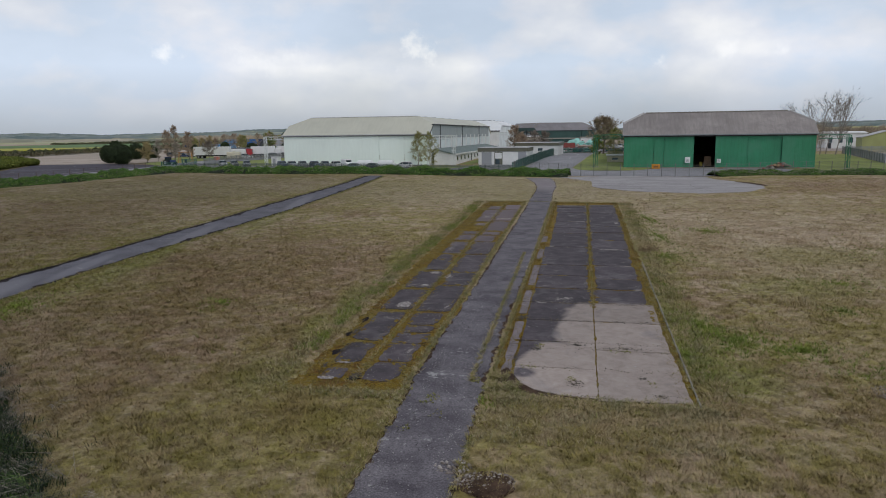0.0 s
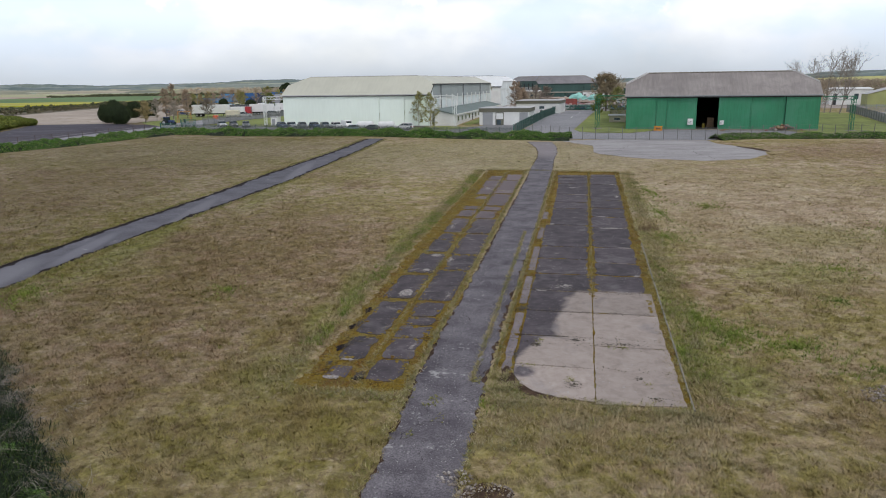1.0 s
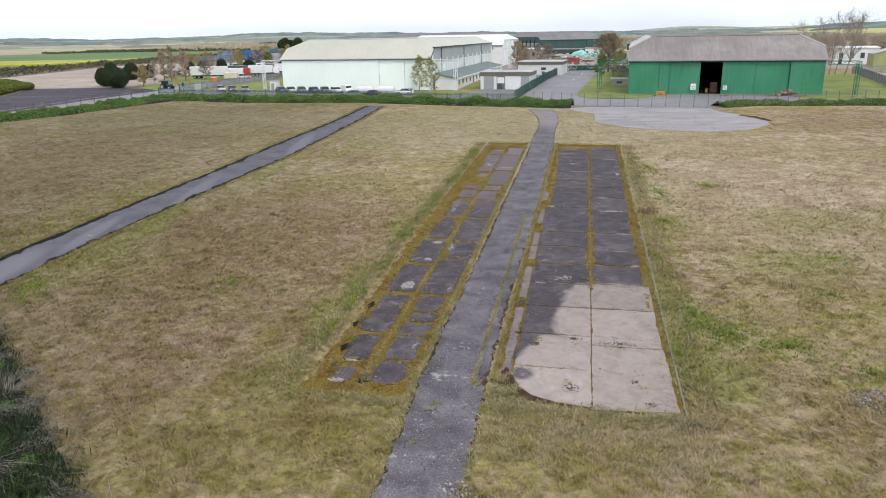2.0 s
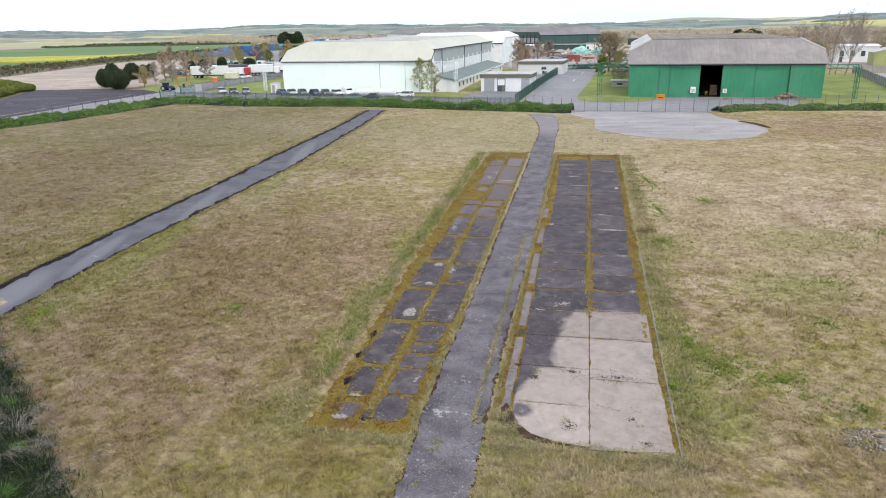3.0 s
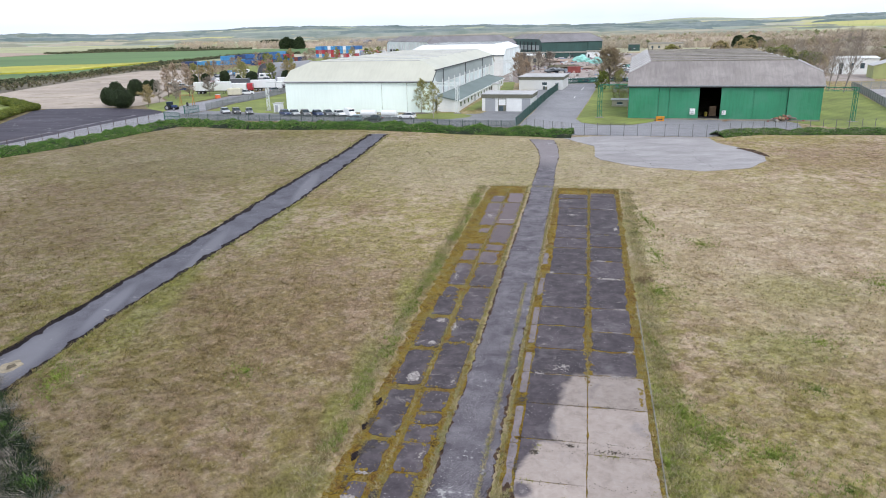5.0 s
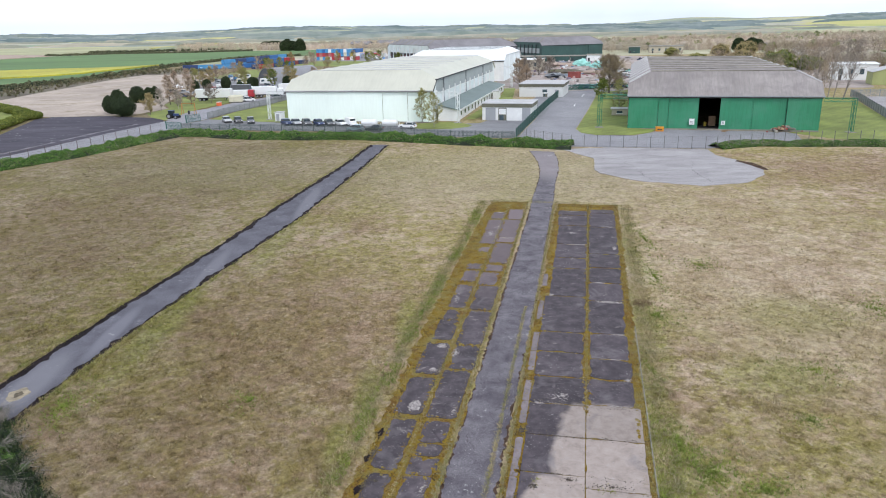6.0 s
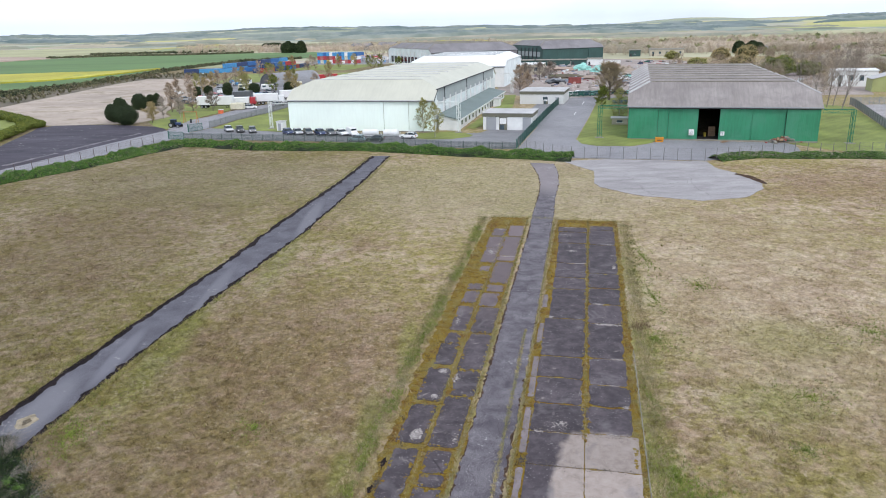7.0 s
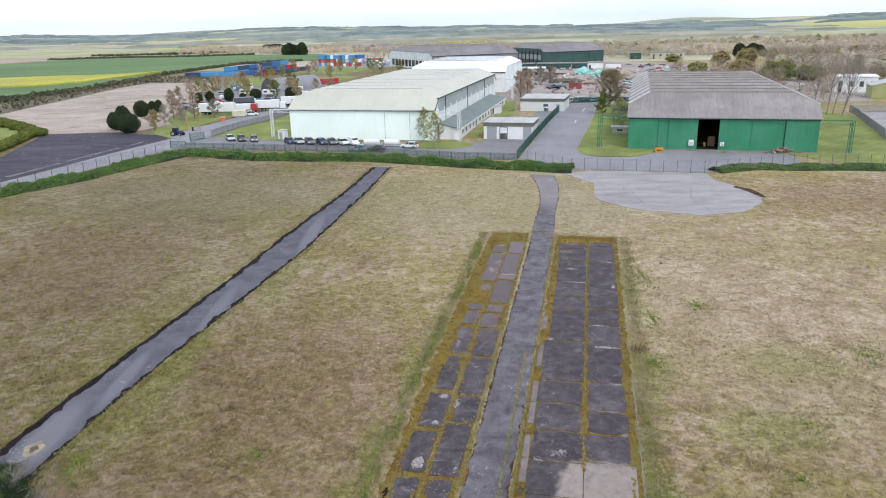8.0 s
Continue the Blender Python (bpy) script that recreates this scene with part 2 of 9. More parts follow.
        mu.operation = "MULTIPLY"
        l.new(mk, mu.inputs[0])
        mu.inputs[1].default_value = amt
        out = mix_node(n, l, mu.outputs[0], out, fresh.outputs["Color"])
    # dead leaves, bare soil and bleached litter, thick in some areas and absent in others
    f6, f7 = noise_node(n, l, v, 2.9, 4, 0.6), noise_node(n, l, v, 2.4, 4, 0.6)
    f8 = noise_node(n, l, v, 0.17, 4, 0.6, 0.4)
    zone = ramp_node(n, [(0.40, (0.15,) * 3), (0.56, (0.6,) * 3)])
    l.new(f8, zone.inputs["Fac"])
    dk = ramp_node(n, [(0.37, (1, 1, 1)), (0.46, (0, 0, 0))])
    l.new(f6, dk.inputs["Fac"])
    out = mix_node(n, l, mix_node(n, l, 1.0, dk.outputs["Color"], zone.outputs["Color"], "MULTIPLY"), out, (0.18, 0.13, 0.085))
    lt = ramp_node(n, [(0.56, (0, 0, 0)), (0.66, (0.75, 0.75, 0.75))])
    l.new(f7, lt.inputs["Fac"])
    out = mix_node(n, l, mix_node(n, l, 1.0, lt.outputs["Color"], zone.outputs["Color"], "MULTIPLY"), out, (0.50, 0.415, 0.325))
    # brightness painted into the grass colour: dimmed on the left, lifted on the right
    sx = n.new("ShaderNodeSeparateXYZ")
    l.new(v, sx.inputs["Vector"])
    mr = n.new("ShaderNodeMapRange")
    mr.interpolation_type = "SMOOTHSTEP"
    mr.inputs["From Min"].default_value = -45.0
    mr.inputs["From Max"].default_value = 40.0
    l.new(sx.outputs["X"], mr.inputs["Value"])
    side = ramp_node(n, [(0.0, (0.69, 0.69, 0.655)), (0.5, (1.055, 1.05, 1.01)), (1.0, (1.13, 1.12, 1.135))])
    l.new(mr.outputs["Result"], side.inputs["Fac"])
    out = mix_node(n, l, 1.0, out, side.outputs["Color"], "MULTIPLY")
    k3 = ramp_node(n, [(0.28, (0.70, 0.69, 0.67)), (0.50, (1.0, 1.0, 1.0)), (0.72, (1.2, 1.2, 1.2))])
    l.new(f3, k3.inputs["Fac"])
    out = mix_node(n, l, 1.0, out, k3.outputs["Color"], "MULTIPLY")
    # clumps about a stride across
    k9 = ramp_node(n, [(0.36, (0.84, 0.84, 0.82)), (0.50, (1.0, 1.0, 1.0)), (0.64, (1.10, 1.10, 1.09))])
    l.new(noise_node(n, l, v, 1.9, 3, 0.5, 0.3), k9.inputs["Fac"])
    return mix_node(n, l, 1.0, out, k9.outputs["Color"], "MULTIPLY"), f3


def make_field():
    m, n, l, b = mat_base("field_grass", 0.9, 0.0, 0.15)
    v = pos_node(n, l)
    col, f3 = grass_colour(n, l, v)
    fine = noise_node(n, l, v, 7.0, 5, 0.7)
    k = ramp_node(n, [(0.3, (0.74, 0.73, 0.71)), (0.65, (1.14, 1.14, 1.14))])
    l.new(fine, k.inputs["Fac"])
    col = mix_node(n, l, 0.85, col, k.outputs["Color"], "MULTIPLY")
    l.new(col, b.inputs["Base Color"])
    bump_node(n, l, fine, b, 0.8, 0.12)
    return m


def make_blades():
    m, n, l, b = mat_base("grass_blades", 0.85, 0.0, 0.15)
    v = pos_node(n, l)
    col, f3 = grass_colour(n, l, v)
    g = n.new("ShaderNodeNewGeometry")
    k = ramp_node(n, [(0.0, (0.90, 0.90, 0.84)), (0.5, (1.03, 1.02, 0.96)), (1.0, (1.17, 1.15, 1.06))])
    l.new(g.outputs["Random Per Island"], k.inputs["Fac"])
    col = mix_node(n, l, 1.0, col, k.outputs["Color"], "MULTIPLY")
    l.new(col, b.inputs["Base Color"])
    return m


def make_farland(name, stops, sx, sy, crops=()):
    """Distant farmland: a patchwork of crops and pasture, in colours muted to stand in for haze."""
    m, n, l, b = mat_base(name, 0.95, 0.0, 0.1)
    v = pos_node(n, l, False, (sx, sy, 0.0))
    d = n.new("ShaderNodeTexVoronoi")
    d.inputs["Scale"].default_value = 1.0
    d.inputs["Randomness"].default_value = 0.85
    l.new(v, d.inputs["Vector"])
    sep = n.new("ShaderNodeSeparateColor")
    l.new(d.outputs["Color"], sep.inputs["Color"])
    r = ramp_node(n, stops)
    r.color_ramp.interpolation = "CONSTANT"
    l.new(sep.outputs[0], r.inputs["Fac"])
    p = pos_node(n, l)
    f = noise_node(n, l, p, 0.02, 6, 0.6)
    k = ramp_node(n, [(0.3, (0.82, 0.84, 0.82)), (0.7, (1.1, 1.08, 1.05))])
    l.new(f, k.inputs["Fac"])
    out = r.outputs["Color"]
    for (cx, cy, rx, ry), col in crops:
        out = mix_node(n, l, patch_mask(n, l, p, f, cx, cy, rx, ry, 0.1), out, col)
    l.new(mix_node(n, l, 1.0, out, k.outputs["Color"], "MULTIPLY"), b.inputs["Base Color"])
    return m


def make_slab():
    """Old concrete bay, most of it under a thin dark tar coat that has worn off at one end; the object's x and y are those of the strip."""
    m, n, l, b = mat_base("tarred_concrete", 0.85, 0.0, 0.3)
    co = n.new("ShaderNodeTexCoord")
    v = co.outputs["Object"]
    sp = n.new("ShaderNodeSeparateXYZ")
    l.new(v, sp.inputs["Vector"])
    wob = noise_node(n, l, v, 0.55, 5, 0.55, 0.3)
    fine = noise_node(n, l, v, 5.0, 7, 0.7)
    grit = noise_node(n, l, v, 26.0, 3, 0.6)

    def mth(op, a, c):
        q = n.new("ShaderNodeMath")
        q.operation = op
        for s, x in ((q.inputs[0], a), (q.inputs[1], c)):
            if isinstance(x, (int, float)):
                s.default_value = x
            else:
                l.new(x, s)
        return q.outputs[0]
    # the coat has worn off up to 15.5 m on one lane; on the other in a rounded area beside the middle joint and over the last bays
    wobc = mth("SUBTRACT", wob, 0.5)
    ex, ey = mth("DIVIDE", sp.outputs["X"], 2.05), mth("DIVIDE", mth("SUBTRACT", sp.outputs["Y"], 10.2), 5.0)
    oval = mth("MULTIPLY", mth("SUBTRACT", mth("SQRT", mth("ADD", mth("MULTIPLY", ex, ex), mth("MULTIPLY", ey, ey)), 0.0), 1.0), 1.8)
    last = mth("MAXIMUM", mth("SUBTRACT", sp.outputs["Y"], 7.1), mth("SUBTRACT", mth("MULTIPLY", mth("SUBTRACT", sp.outputs["Y"], 4.0), 0.28), mth("ADD", sp.outputs["X"], 3.75)))
    sx_, sy_ = mth("MULTIPLY", mth("ADD", sp.outputs["X"], 3.35), 1.5), mth("MULTIPLY", mth("SUBTRACT", sp.outputs["Y"], 2.6), 1.5)
    smudge = mth("SUBTRACT", 0.8, mth("SQRT", mth("ADD", mth("MULTIPLY", sx_, sx_), mth("MULTIPLY", sy_, sy_)), 0.0))
    left = mth("MAXIMUM", mth("MINIMUM", oval, last), mth("MULTIPLY", smudge, 0.5))
    left = mth("ADD", left, mth("MULTIPLY", mth("LESS_THAN", sp.outputs["X"], -5.0), 90.0))
    is_right = mth("GREATER_THAN", sp.outputs["X"], -0.02)
    edge = mth("ADD", mth("MULTIPLY", is_right, mth("SUBTRACT", sp.outputs["Y"], 15.6)), mth("MULTIPLY", mth("SUBTRACT", 1.0, is_right), left))
    edge = mth("ADD", edge, mth("MULTIPLY", wobc, 1.3))
    tar = n.new("ShaderNodeMapRange")
    tar.interpolation_type = "SMOOTHSTEP"
    l.new(edge, tar.inputs["Value"])
    tar.inputs["From Min"].default_value = -0.22
    tar.inputs["From Max"].default_value = 0.22
    pale = ramp_node(n, [(0.28, (0.26, 0.212, 0.186)), (0.5, (0.35, 0.29, 0.258)), (0.72, (0.405, 0.343, 0.31))])
    l.new(noise_node(n, l, v, 1.4, 8, 0.7, 0.4), pale.inputs["Fac"])
    dark = ramp_node(n, [(0.30, (0.048, 0.039, 0.045)), (0.50, (0.076, 0.062, 0.070)), (0.72, (0.128, 0.106, 0.114))])
    l.new(noise_node(n, l, v, 0.9, 7, 0.65), dark.inputs["Fac"])
    out = mix_node(n, l, tar.outputs["Result"], pale.outputs["Color"], dark.outputs["Color"])
    # worn pale scuffs and lichen spots on the tar
    sc = ramp_node(n, [(0.60, (0, 0, 0)), (0.70, (0.75, 0.75, 0.75))])
    l.new(noise_node(n, l, v, 0.75, 8, 0.72, 0.5), sc.inputs["Fac"])
    out = mix_node(n, l, sc.outputs["Color"], out, (0.35, 0.305, 0.285))
    sp2 = ramp_node(n, [(0.655, (0, 0, 0)), (0.70, (0.85, 0.85, 0.85))])
    l.new(noise_node(n, l, v, 6.5, 2, 0.5), sp2.inputs["Fac"])
    spm = ramp_node(n, [(0.45, (0, 0, 0)), (0.62, (1, 1, 1))])
    l.new(noise_node(n, l, v, 0.6, 3), spm.inputs["Fac"])
    out = mix_node(n, l, mix_node(n, l, 1.0, sp2.outputs["Color"], spm.outputs["Color"], "MULTIPLY"), out, (0.40, 0.38, 0.37))
    st = ramp_node(n, [(0.56, (0, 0, 0)), (0.70, (0.6, 0.6, 0.6))])
    l.new(noise_node(n, l, v, 0.35, 6, 0.6, 0.8), st.inputs["Fac"])
    out = mix_node(n, l, st.outputs["Color"], out, (0.20, 0.18, 0.185))
    # the far bays of the mossy strip have weathered to a pinkish grey
    far = n.new("ShaderNodeMapRange")
    far.interpolation_type = "SMOOTHSTEP"
    far.inputs["From Min"].default_value = 26.0
    far.inputs["From Max"].default_value = 48.0
    far.inputs["To Max"].default_value = 0.8
    l.new(mth("ADD", sp.outputs["Y"], mth("MULTIPLY", wobc, 24.0)), far.inputs["Value"])
    out = mix_node(n, l, mth("MULTIPLY", far.outputs["Result"], mth("LESS_THAN", sp.outputs["X"], -5.0)), out, (0.178, 0.139, 0.143))
    info = n.new("ShaderNodeObjectInfo")
    tone = ramp_node(n, [(0.0, (0.78, 0.78, 0.78)), (1.0, (1.14, 1.14, 1.14))])
    l.new(info.outputs["Random"], tone.inputs["Fac"])
    out = mix_node(n, l, 1.0, out, tone.outputs["Color"], "MULTIPLY")
    l.new(out, b.inputs["Base Color"])
    bump_node(n, l, grit, b, 0.3, 0.01)
    return m


def make_tarmac(name, lo, hi, spots=0.5, spot_scale=6.0, wide=0.35, streak=None, worn=(), grain=0.37):
    m, n, l, b = mat_base(name, 0.85, 0.0, 0.3)
    v = pos_node(n, l, False, streak)
    p = pos_node(n, l)
    f1 = noise_node(n, l, v, wide, 6, 0.62, 0.3)
    f2 = noise_node(n, l, p, 14.0, 5, 0.7)
    c = ramp_node(n, [(0.3, lo), (0.7, hi)])
    l.new(f1, c.inputs["Fac"])
    k = ramp_node(n, [(0.3, (0.95 - grain,) * 3), (0.7, (0.95 + grain,) * 3)])
    l.new(f2, k.inputs["Fac"])
    out = mix_node(n, l, 1.0, c.outputs["Color"], k.outputs["Color"], "MULTIPLY")
    for (cx, cy, rx, ry), col in worn:
        wk = patch_mask(n, l, p, f1, cx, cy, rx, ry, 0.4)
        wm = n.new("ShaderNodeMath")
        wm.operation = "MULTIPLY"
        wm.inputs[1].default_value = 0.7
        l.new(wk, wm.inputs[0])
        out = mix_node(n, l, wm.outputs[0], out, col)
    if spots:
        vo = noise_node(n, l, p, spot_scale, 3, 0.5)
        dens = noise_node(n, l, p, 0.5, 4)
        mu = n.new("ShaderNodeMath")
        mu.operation = "MULTIPLY"
        l.new(vo, mu.inputs[0])
        l.new(dens, mu.inputs[1])
        r = ramp_node(n, [(0.36, (0, 0, 0)), (0.42, (spots,) * 3)])
        l.new(mu.outputs[0], r.inputs["Fac"])
        out = mix_node(n, l, r.outputs["Color"], out, (0.38, 0.37, 0.36))
    l.new(out, b.inputs["Base Color"])
    bump_node(n, l, f2, b, 0.35, 0.01)
    return m


def make_moss():
    m, n, l, b = mat_base("moss", 0.95, 0.0, 0.1)
    v = pos_node(n, l)
    f1 = noise_node(n, l, v, 1.1, 8, 0.8, 0.8)
    f2 = noise_node(n, l, v, 13.0, 6, 0.8)
    c = ramp_node(n, [(0.36, (0.045, 0.03, 0.016)), (0.42, (0.12, 0.074, 0.016)), (0.465, (0.23, 0.148, 0.018)), (0.52, (0.18, 0.128, 0.024)), (0.575, (0.24, 0.185, 0.08)), (0.64, (0.06, 0.042, 0.022))])
    l.new(f1, c.inputs["Fac"])
    k = ramp_node(n, [(0.36, (0.36,) * 3), (0.5, (1.1,) * 3), (0.64, (1.65,) * 3)])
    l.new(f2, k.inputs["Fac"])
    out = c.outputs["Color"]
    for sc, lo, hi, col in ((0.55, 0.50, 0.62, (0.135, 0.068, 0.022)), (0.42, 0.52, 0.66, (0.20, 0.18, 0.075)), (2.6, 0.58, 0.68, (0.04, 0.026, 0.016))):
        w = ramp_node(n, [(lo, (0, 0, 0)), (hi, (0.8, 0.8, 0.8))])
        l.new(noise_node(n, l, v, sc, 6, 0.7, 0.5), w.inputs["Fac"])
        out = mix_node(n, l, w.outputs["Color"], out, col)
    l.new(mix_node(n, l, 1.0, out, k.outputs["Color"], "MULTIPLY"), b.inputs["Base Color"])
    bump_node(n, l, f2, b, 0.9, 0.08)
    return m


def make_glass(name, col=(0.02, 0.03, 0.035)):
    m, n, l, b = mat_base(name, 0.08, 0.0, 0.6)
    v = pos_node(n, l, True)
    r = ramp_node(n, [(0.3, shade(col, 0.8)), (0.7, shade(col, 1.5))])
    l.new(noise_node(n, l, v, 1.2, 3), r.inputs["Fac"])
    l.new(r.outputs["Color"], b.inputs["Base Color"])
    return m


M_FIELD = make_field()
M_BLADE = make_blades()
# crop colours paled and muted, distance haze included
M_FAR = make_farland("farmland", [(0.0, (0.33, 0.34, 0.21)), (0.2, (0.42, 0.40, 0.28)), (0.36, (0.48, 0.415, 0.34)), (0.5, (0.27, 0.31, 0.19)), (0.62, (0.46, 0.44, 0.31)), (0.80, (0.54, 0.50, 0.22)), (0.86, (0.39, 0.37, 0.29)), (0.94, (0.26, 0.29, 0.26))], 0.0036, 0.0062, (((950, 1250, 420, 260), (0.42, 0.42, 0.20)), ((560, 1150, 190, 130), (0.37, 0.38, 0.22)), ((-800, 1250, 260, 90), (0.48, 0.46, 0.25))))
# hill colours greyed further, with the haze mixed in
M_HILLS = make_farland("hazy_hill_land", [(0.0, (0.35, 0.375, 0.30)), (0.18, (0.29, 0.325, 0.27)), (0.34, (0.43, 0.415, 0.34)), (0.48, (0.33, 0.36, 0.28)), (0.60, (0.48, 0.46, 0.27)), (0.70, (0.26, 0.30, 0.27)), (0.82, (0.42, 0.41, 0.33)), (0.92, (0.29, 0.335, 0.24))], 0.0026, 0.0050, (((1130, 2050, 260, 260), (0.44, 0.44, 0.17)), ((1420, 2350, 260, 300), (0.50, 0.47, 0.20)), ((1250, 1800, 200, 120), (0.34, 0.38, 0.18)), ((-900, 2050, 420, 150), (0.50, 0.47, 0.22)), ((-1350, 1750, 300, 120), (0.35, 0.39, 0.23))))
M_SLAB = make_slab()
M_MOSS = make_moss()
M_PATH = make_tarmac("old_tarmac", (0.070, 0.060, 0.072), (0.205, 0.186, 0.202), 0.8, 4.5, 0.55, None, (((18.0, 124, 5, 12), (0.27, 0.235, 0.238)), ((2.4, 25, 1.3, 3.2), (0.19, 0.172, 0.182))), 0.58)
M_PATH2 = make_tarmac("worn_tarmac_grey", (0.082, 0.078, 0.094), (0.145, 0.139, 0.162), 0.4, 3.0, 0.4, None, (((-32.0, 48, 1.3, 5), (0.19, 0.185, 0.205)), ((-29.8, 57, 0.7, 5), (0.18, 0.175, 0.20)), ((-26.0, 72, 0.8, 7), (0.17, 0.165, 0.185)), ((-20.5, 100, 0.9, 9), (0.18, 0.175, 0.195))))
M_EDGE = surface("crumbled_tar_edge", (0.021, 0.015, 0.016), 0.95, small=6, amount=0.5, bump=0.8, dist=0.05)
M_EDGE.node_tree.nodes["Principled BSDF"].inputs["Specular IOR Level"].default_value = 0.12
M_SOIL_DAMP = surface("damp_soil", (0.12, 0.095, 0.06), 0.95, big=1.5, small=9, amount=0.5, bump=0.8, dist=0.04)
M_ROAD = make_tarmac("road_tarmac", (0.23, 0.225, 0.24), (0.32, 0.31, 0.325), 0.12, 2.0, 0.12)
M_PARK = make_tarmac("car_park_tarmac", (0.20, 0.20, 0.21), (0.28, 0.275, 0.285), 0.15, 2.0, 0.15)
M_DARKROAD = make_tarmac("dark_tarmac", (0.030, 0.025, 0.036), (0.095, 0.083, 0.106), 0.5, 1.2, 0.16, (0.30, 1.2, 1.0))
M_APRON = make_tarmac("apron_concrete", (0.27, 0.25, 0.252), (0.42, 0.396, 0.395), 0.3, 1.2, 0.3, (0.5, 1.3, 1.0))
M_WORNROAD = surface("worn_road", (0.19, 0.17, 0.185), 0.9, big=0.5, small=2.5, amount=0.45, bump=0.2, stain=(0.08, 0.07, 0.085))
M_KERB = surface("kerb_concrete", (0.26, 0.24, 0.20), 0.9, amount=0.25, stain=(0.2, 0.19, 0.15))
M_LAWN = surface("mown_lawn", (0.215, 0.25, 0.058), 0.95, big=0.12, small=2.5, amount=0.3, bump=0.6, dist=0.05)


def lawn_stripes(m):
    """Wavy stripes, paler and darker by turns, over a lawn's colour."""
    n, l = m.node_tree.nodes, m.node_tree.links
    b = n["Principled BSDF"]
    src = b.inputs["Base Color"].links[0].from_socket
    mp = n.new("ShaderNodeMapping")
    mp.inputs["Rotation"].default_value = (0, 0, radians(52))
    l.new(pos_node(n, l), mp.inputs["Vector"])
    w = n.new("ShaderNodeTexWave")
    w.inputs["Scale"].default_value = 0.13
    w.inputs["Distortion"].default_value = 5.0
    w.inputs["Detail"].default_value = 3.0
    l.new(mp.outputs["Vector"], w.inputs["Vector"])
    r = ramp_node(n, [(0.2, (0.93, 0.94, 0.93)), (0.8, (1.04, 1.03, 1.02))])
    l.new(w.outputs["Fac"], r.inputs["Fac"])
    l.new(mix_node(n, l, 1.0, src, r.outputs["Color"], "MULTIPLY"), b.inputs["Base Color"])


lawn_stripes(M_LAWN)
M_PALE = surface("pale_stony_ground", (0.41, 0.335, 0.275), 0.95, big=0.06, small=0.7, amount=0.2, bump=0.6, dist=0.1, stain=(0.26, 0.215, 0.15), stretch=(0.9, 1.0, 1))
M_SCRUBG = surface("scrub_ground", (0.14, 0.115, 0.078), 0.95, big=0.05, small=0.7, amount=0.4, bump=0.6, dist=0.1, stain=(0.12, 0.12, 0.05))
M_CROP = surface("young_wheat", (0.105, 0.185, 0.055), 0.95, big=0.012, small=0.12, amount=0.18, bump=0.3, dist=0.1, stretch=(0.3, 1, 1))
M_RAPE = surface("rape_in_flower", (0.43, 0.39, 0.045), 0.95, big=0.02, small=0.3, amount=0.25, bump=0.5, dist=0.2, stain=(0.21, 0.27, 0.06))
M_PASTURE = surface("pale_pasture", (0.37, 0.36, 0.20), 0.95, big=0.01, small=0.1, amount=0.2, bump=0.2)
M_TILLED = surface("tilled_soil", (0.40, 0.30, 0.235), 0.95, big=0.02, small=0.3, amount=0.15, bump=0.3)
M_MINT = ribbed("mint_door_paint", (0.88, 0.975, 0.90), 0.30, 0.003, "x", 0.5, amount=0.04)
M_MINTWALL = surface("pale_wall_paint", (0.74, 0.79, 0.78), 0.7, big=0.2, small=2, amount=0.12, bump=0.05, local=True)
M_PALEROOF = ribbed("pale_roof_sheet", (0.555, 0.545, 0.455), 0.25, 0.02, "x", 0.6, amount=0.07)
M_WHITEROOF = ribbed("white_roof_sheet", (0.80, 0.81, 0.81), 0.25, 0.02, "x", 0.55, amount=0.06)
M_GREENDOOR = ribbed("green_door_paint", (0.034, 0.235, 0.118), 0.35, 0.012, "x", 0.6, amount=0.18, dirt=(0.06, 0.235, 0.14), dirt_scale=0.25)
M_GREENSTEEL = surface("green_steel_paint", (0.03, 0.19, 0.10), 0.55, amount=0.2, local=True)
M_ASBROOF = ribbed("weathered_cement_sheet", (0.315, 0.283, 0.27), 0.18, 0.025, "x", 0.9, amount=0.22, dirt=(0.225, 0.20, 0.197))
M_GREYROOF = ribbed("grey_sheet_roof", (0.24, 0.225, 0.235), 0.3, 0.02, "x", 0.8, amount=0.2)
M_DKGREEN = ribbed("dark_green_cladding", (0.035, 0.085, 0.075), 0.4, 0.01, "x", 0.6, amount=0.2)
M_CLADGREY = ribbed("grey_green_cladding", (0.34, 0.375, 0.37), 0.3, 0.01, "y", 0.6, amount=0.1)
M_ANNEXROOF = ribbed("slate_green_felt", (0.19, 0.235, 0.225), 0.6, 0.008, "y", 0.8, amount=0.15)
M_WHITE = surface("white_paint", (0.76, 0.76, 0.75), 0.6, amount=0.08, local=True)
M_WHITESTEEL = surface("white_steel_paint", (0.74, 0.76, 0.75), 0.5, amount=0.1, local=True)
M_RENDERW = ribbed("white_boarding", (0.70, 0.70, 0.69), 0.22, 0.012, "z", 0.7, amount=0.08)
M_FASCIA = surface("olive_fascia", (0.145, 0.142, 0.105), 0.7, amount=0.12, local=True)
M_FLATROOF = surface("pale_flat_roof", (0.50, 0.49, 0.49), 0.85, big=0.3, amount=0.15, local=True)
M_SHUTTER = ribbed("grey_roller_shutter", (0.34, 0.35, 0.37), 0.15, 0.02, "z", 0.5, amount=0.08)
M_DARK = surface("dark_steel", (0.035, 0.036, 0.04), 0.6, amount=0.3, local=True)
M_INSIDE = surface("dark_interior", (0.03, 0.028, 0.027), 0.9, amount=0.3, local=True)
M_GALV = surface("galvanised_steel", (0.25, 0.265, 0.275), 0.55, metal=0.3, amount=0.15, local=True)
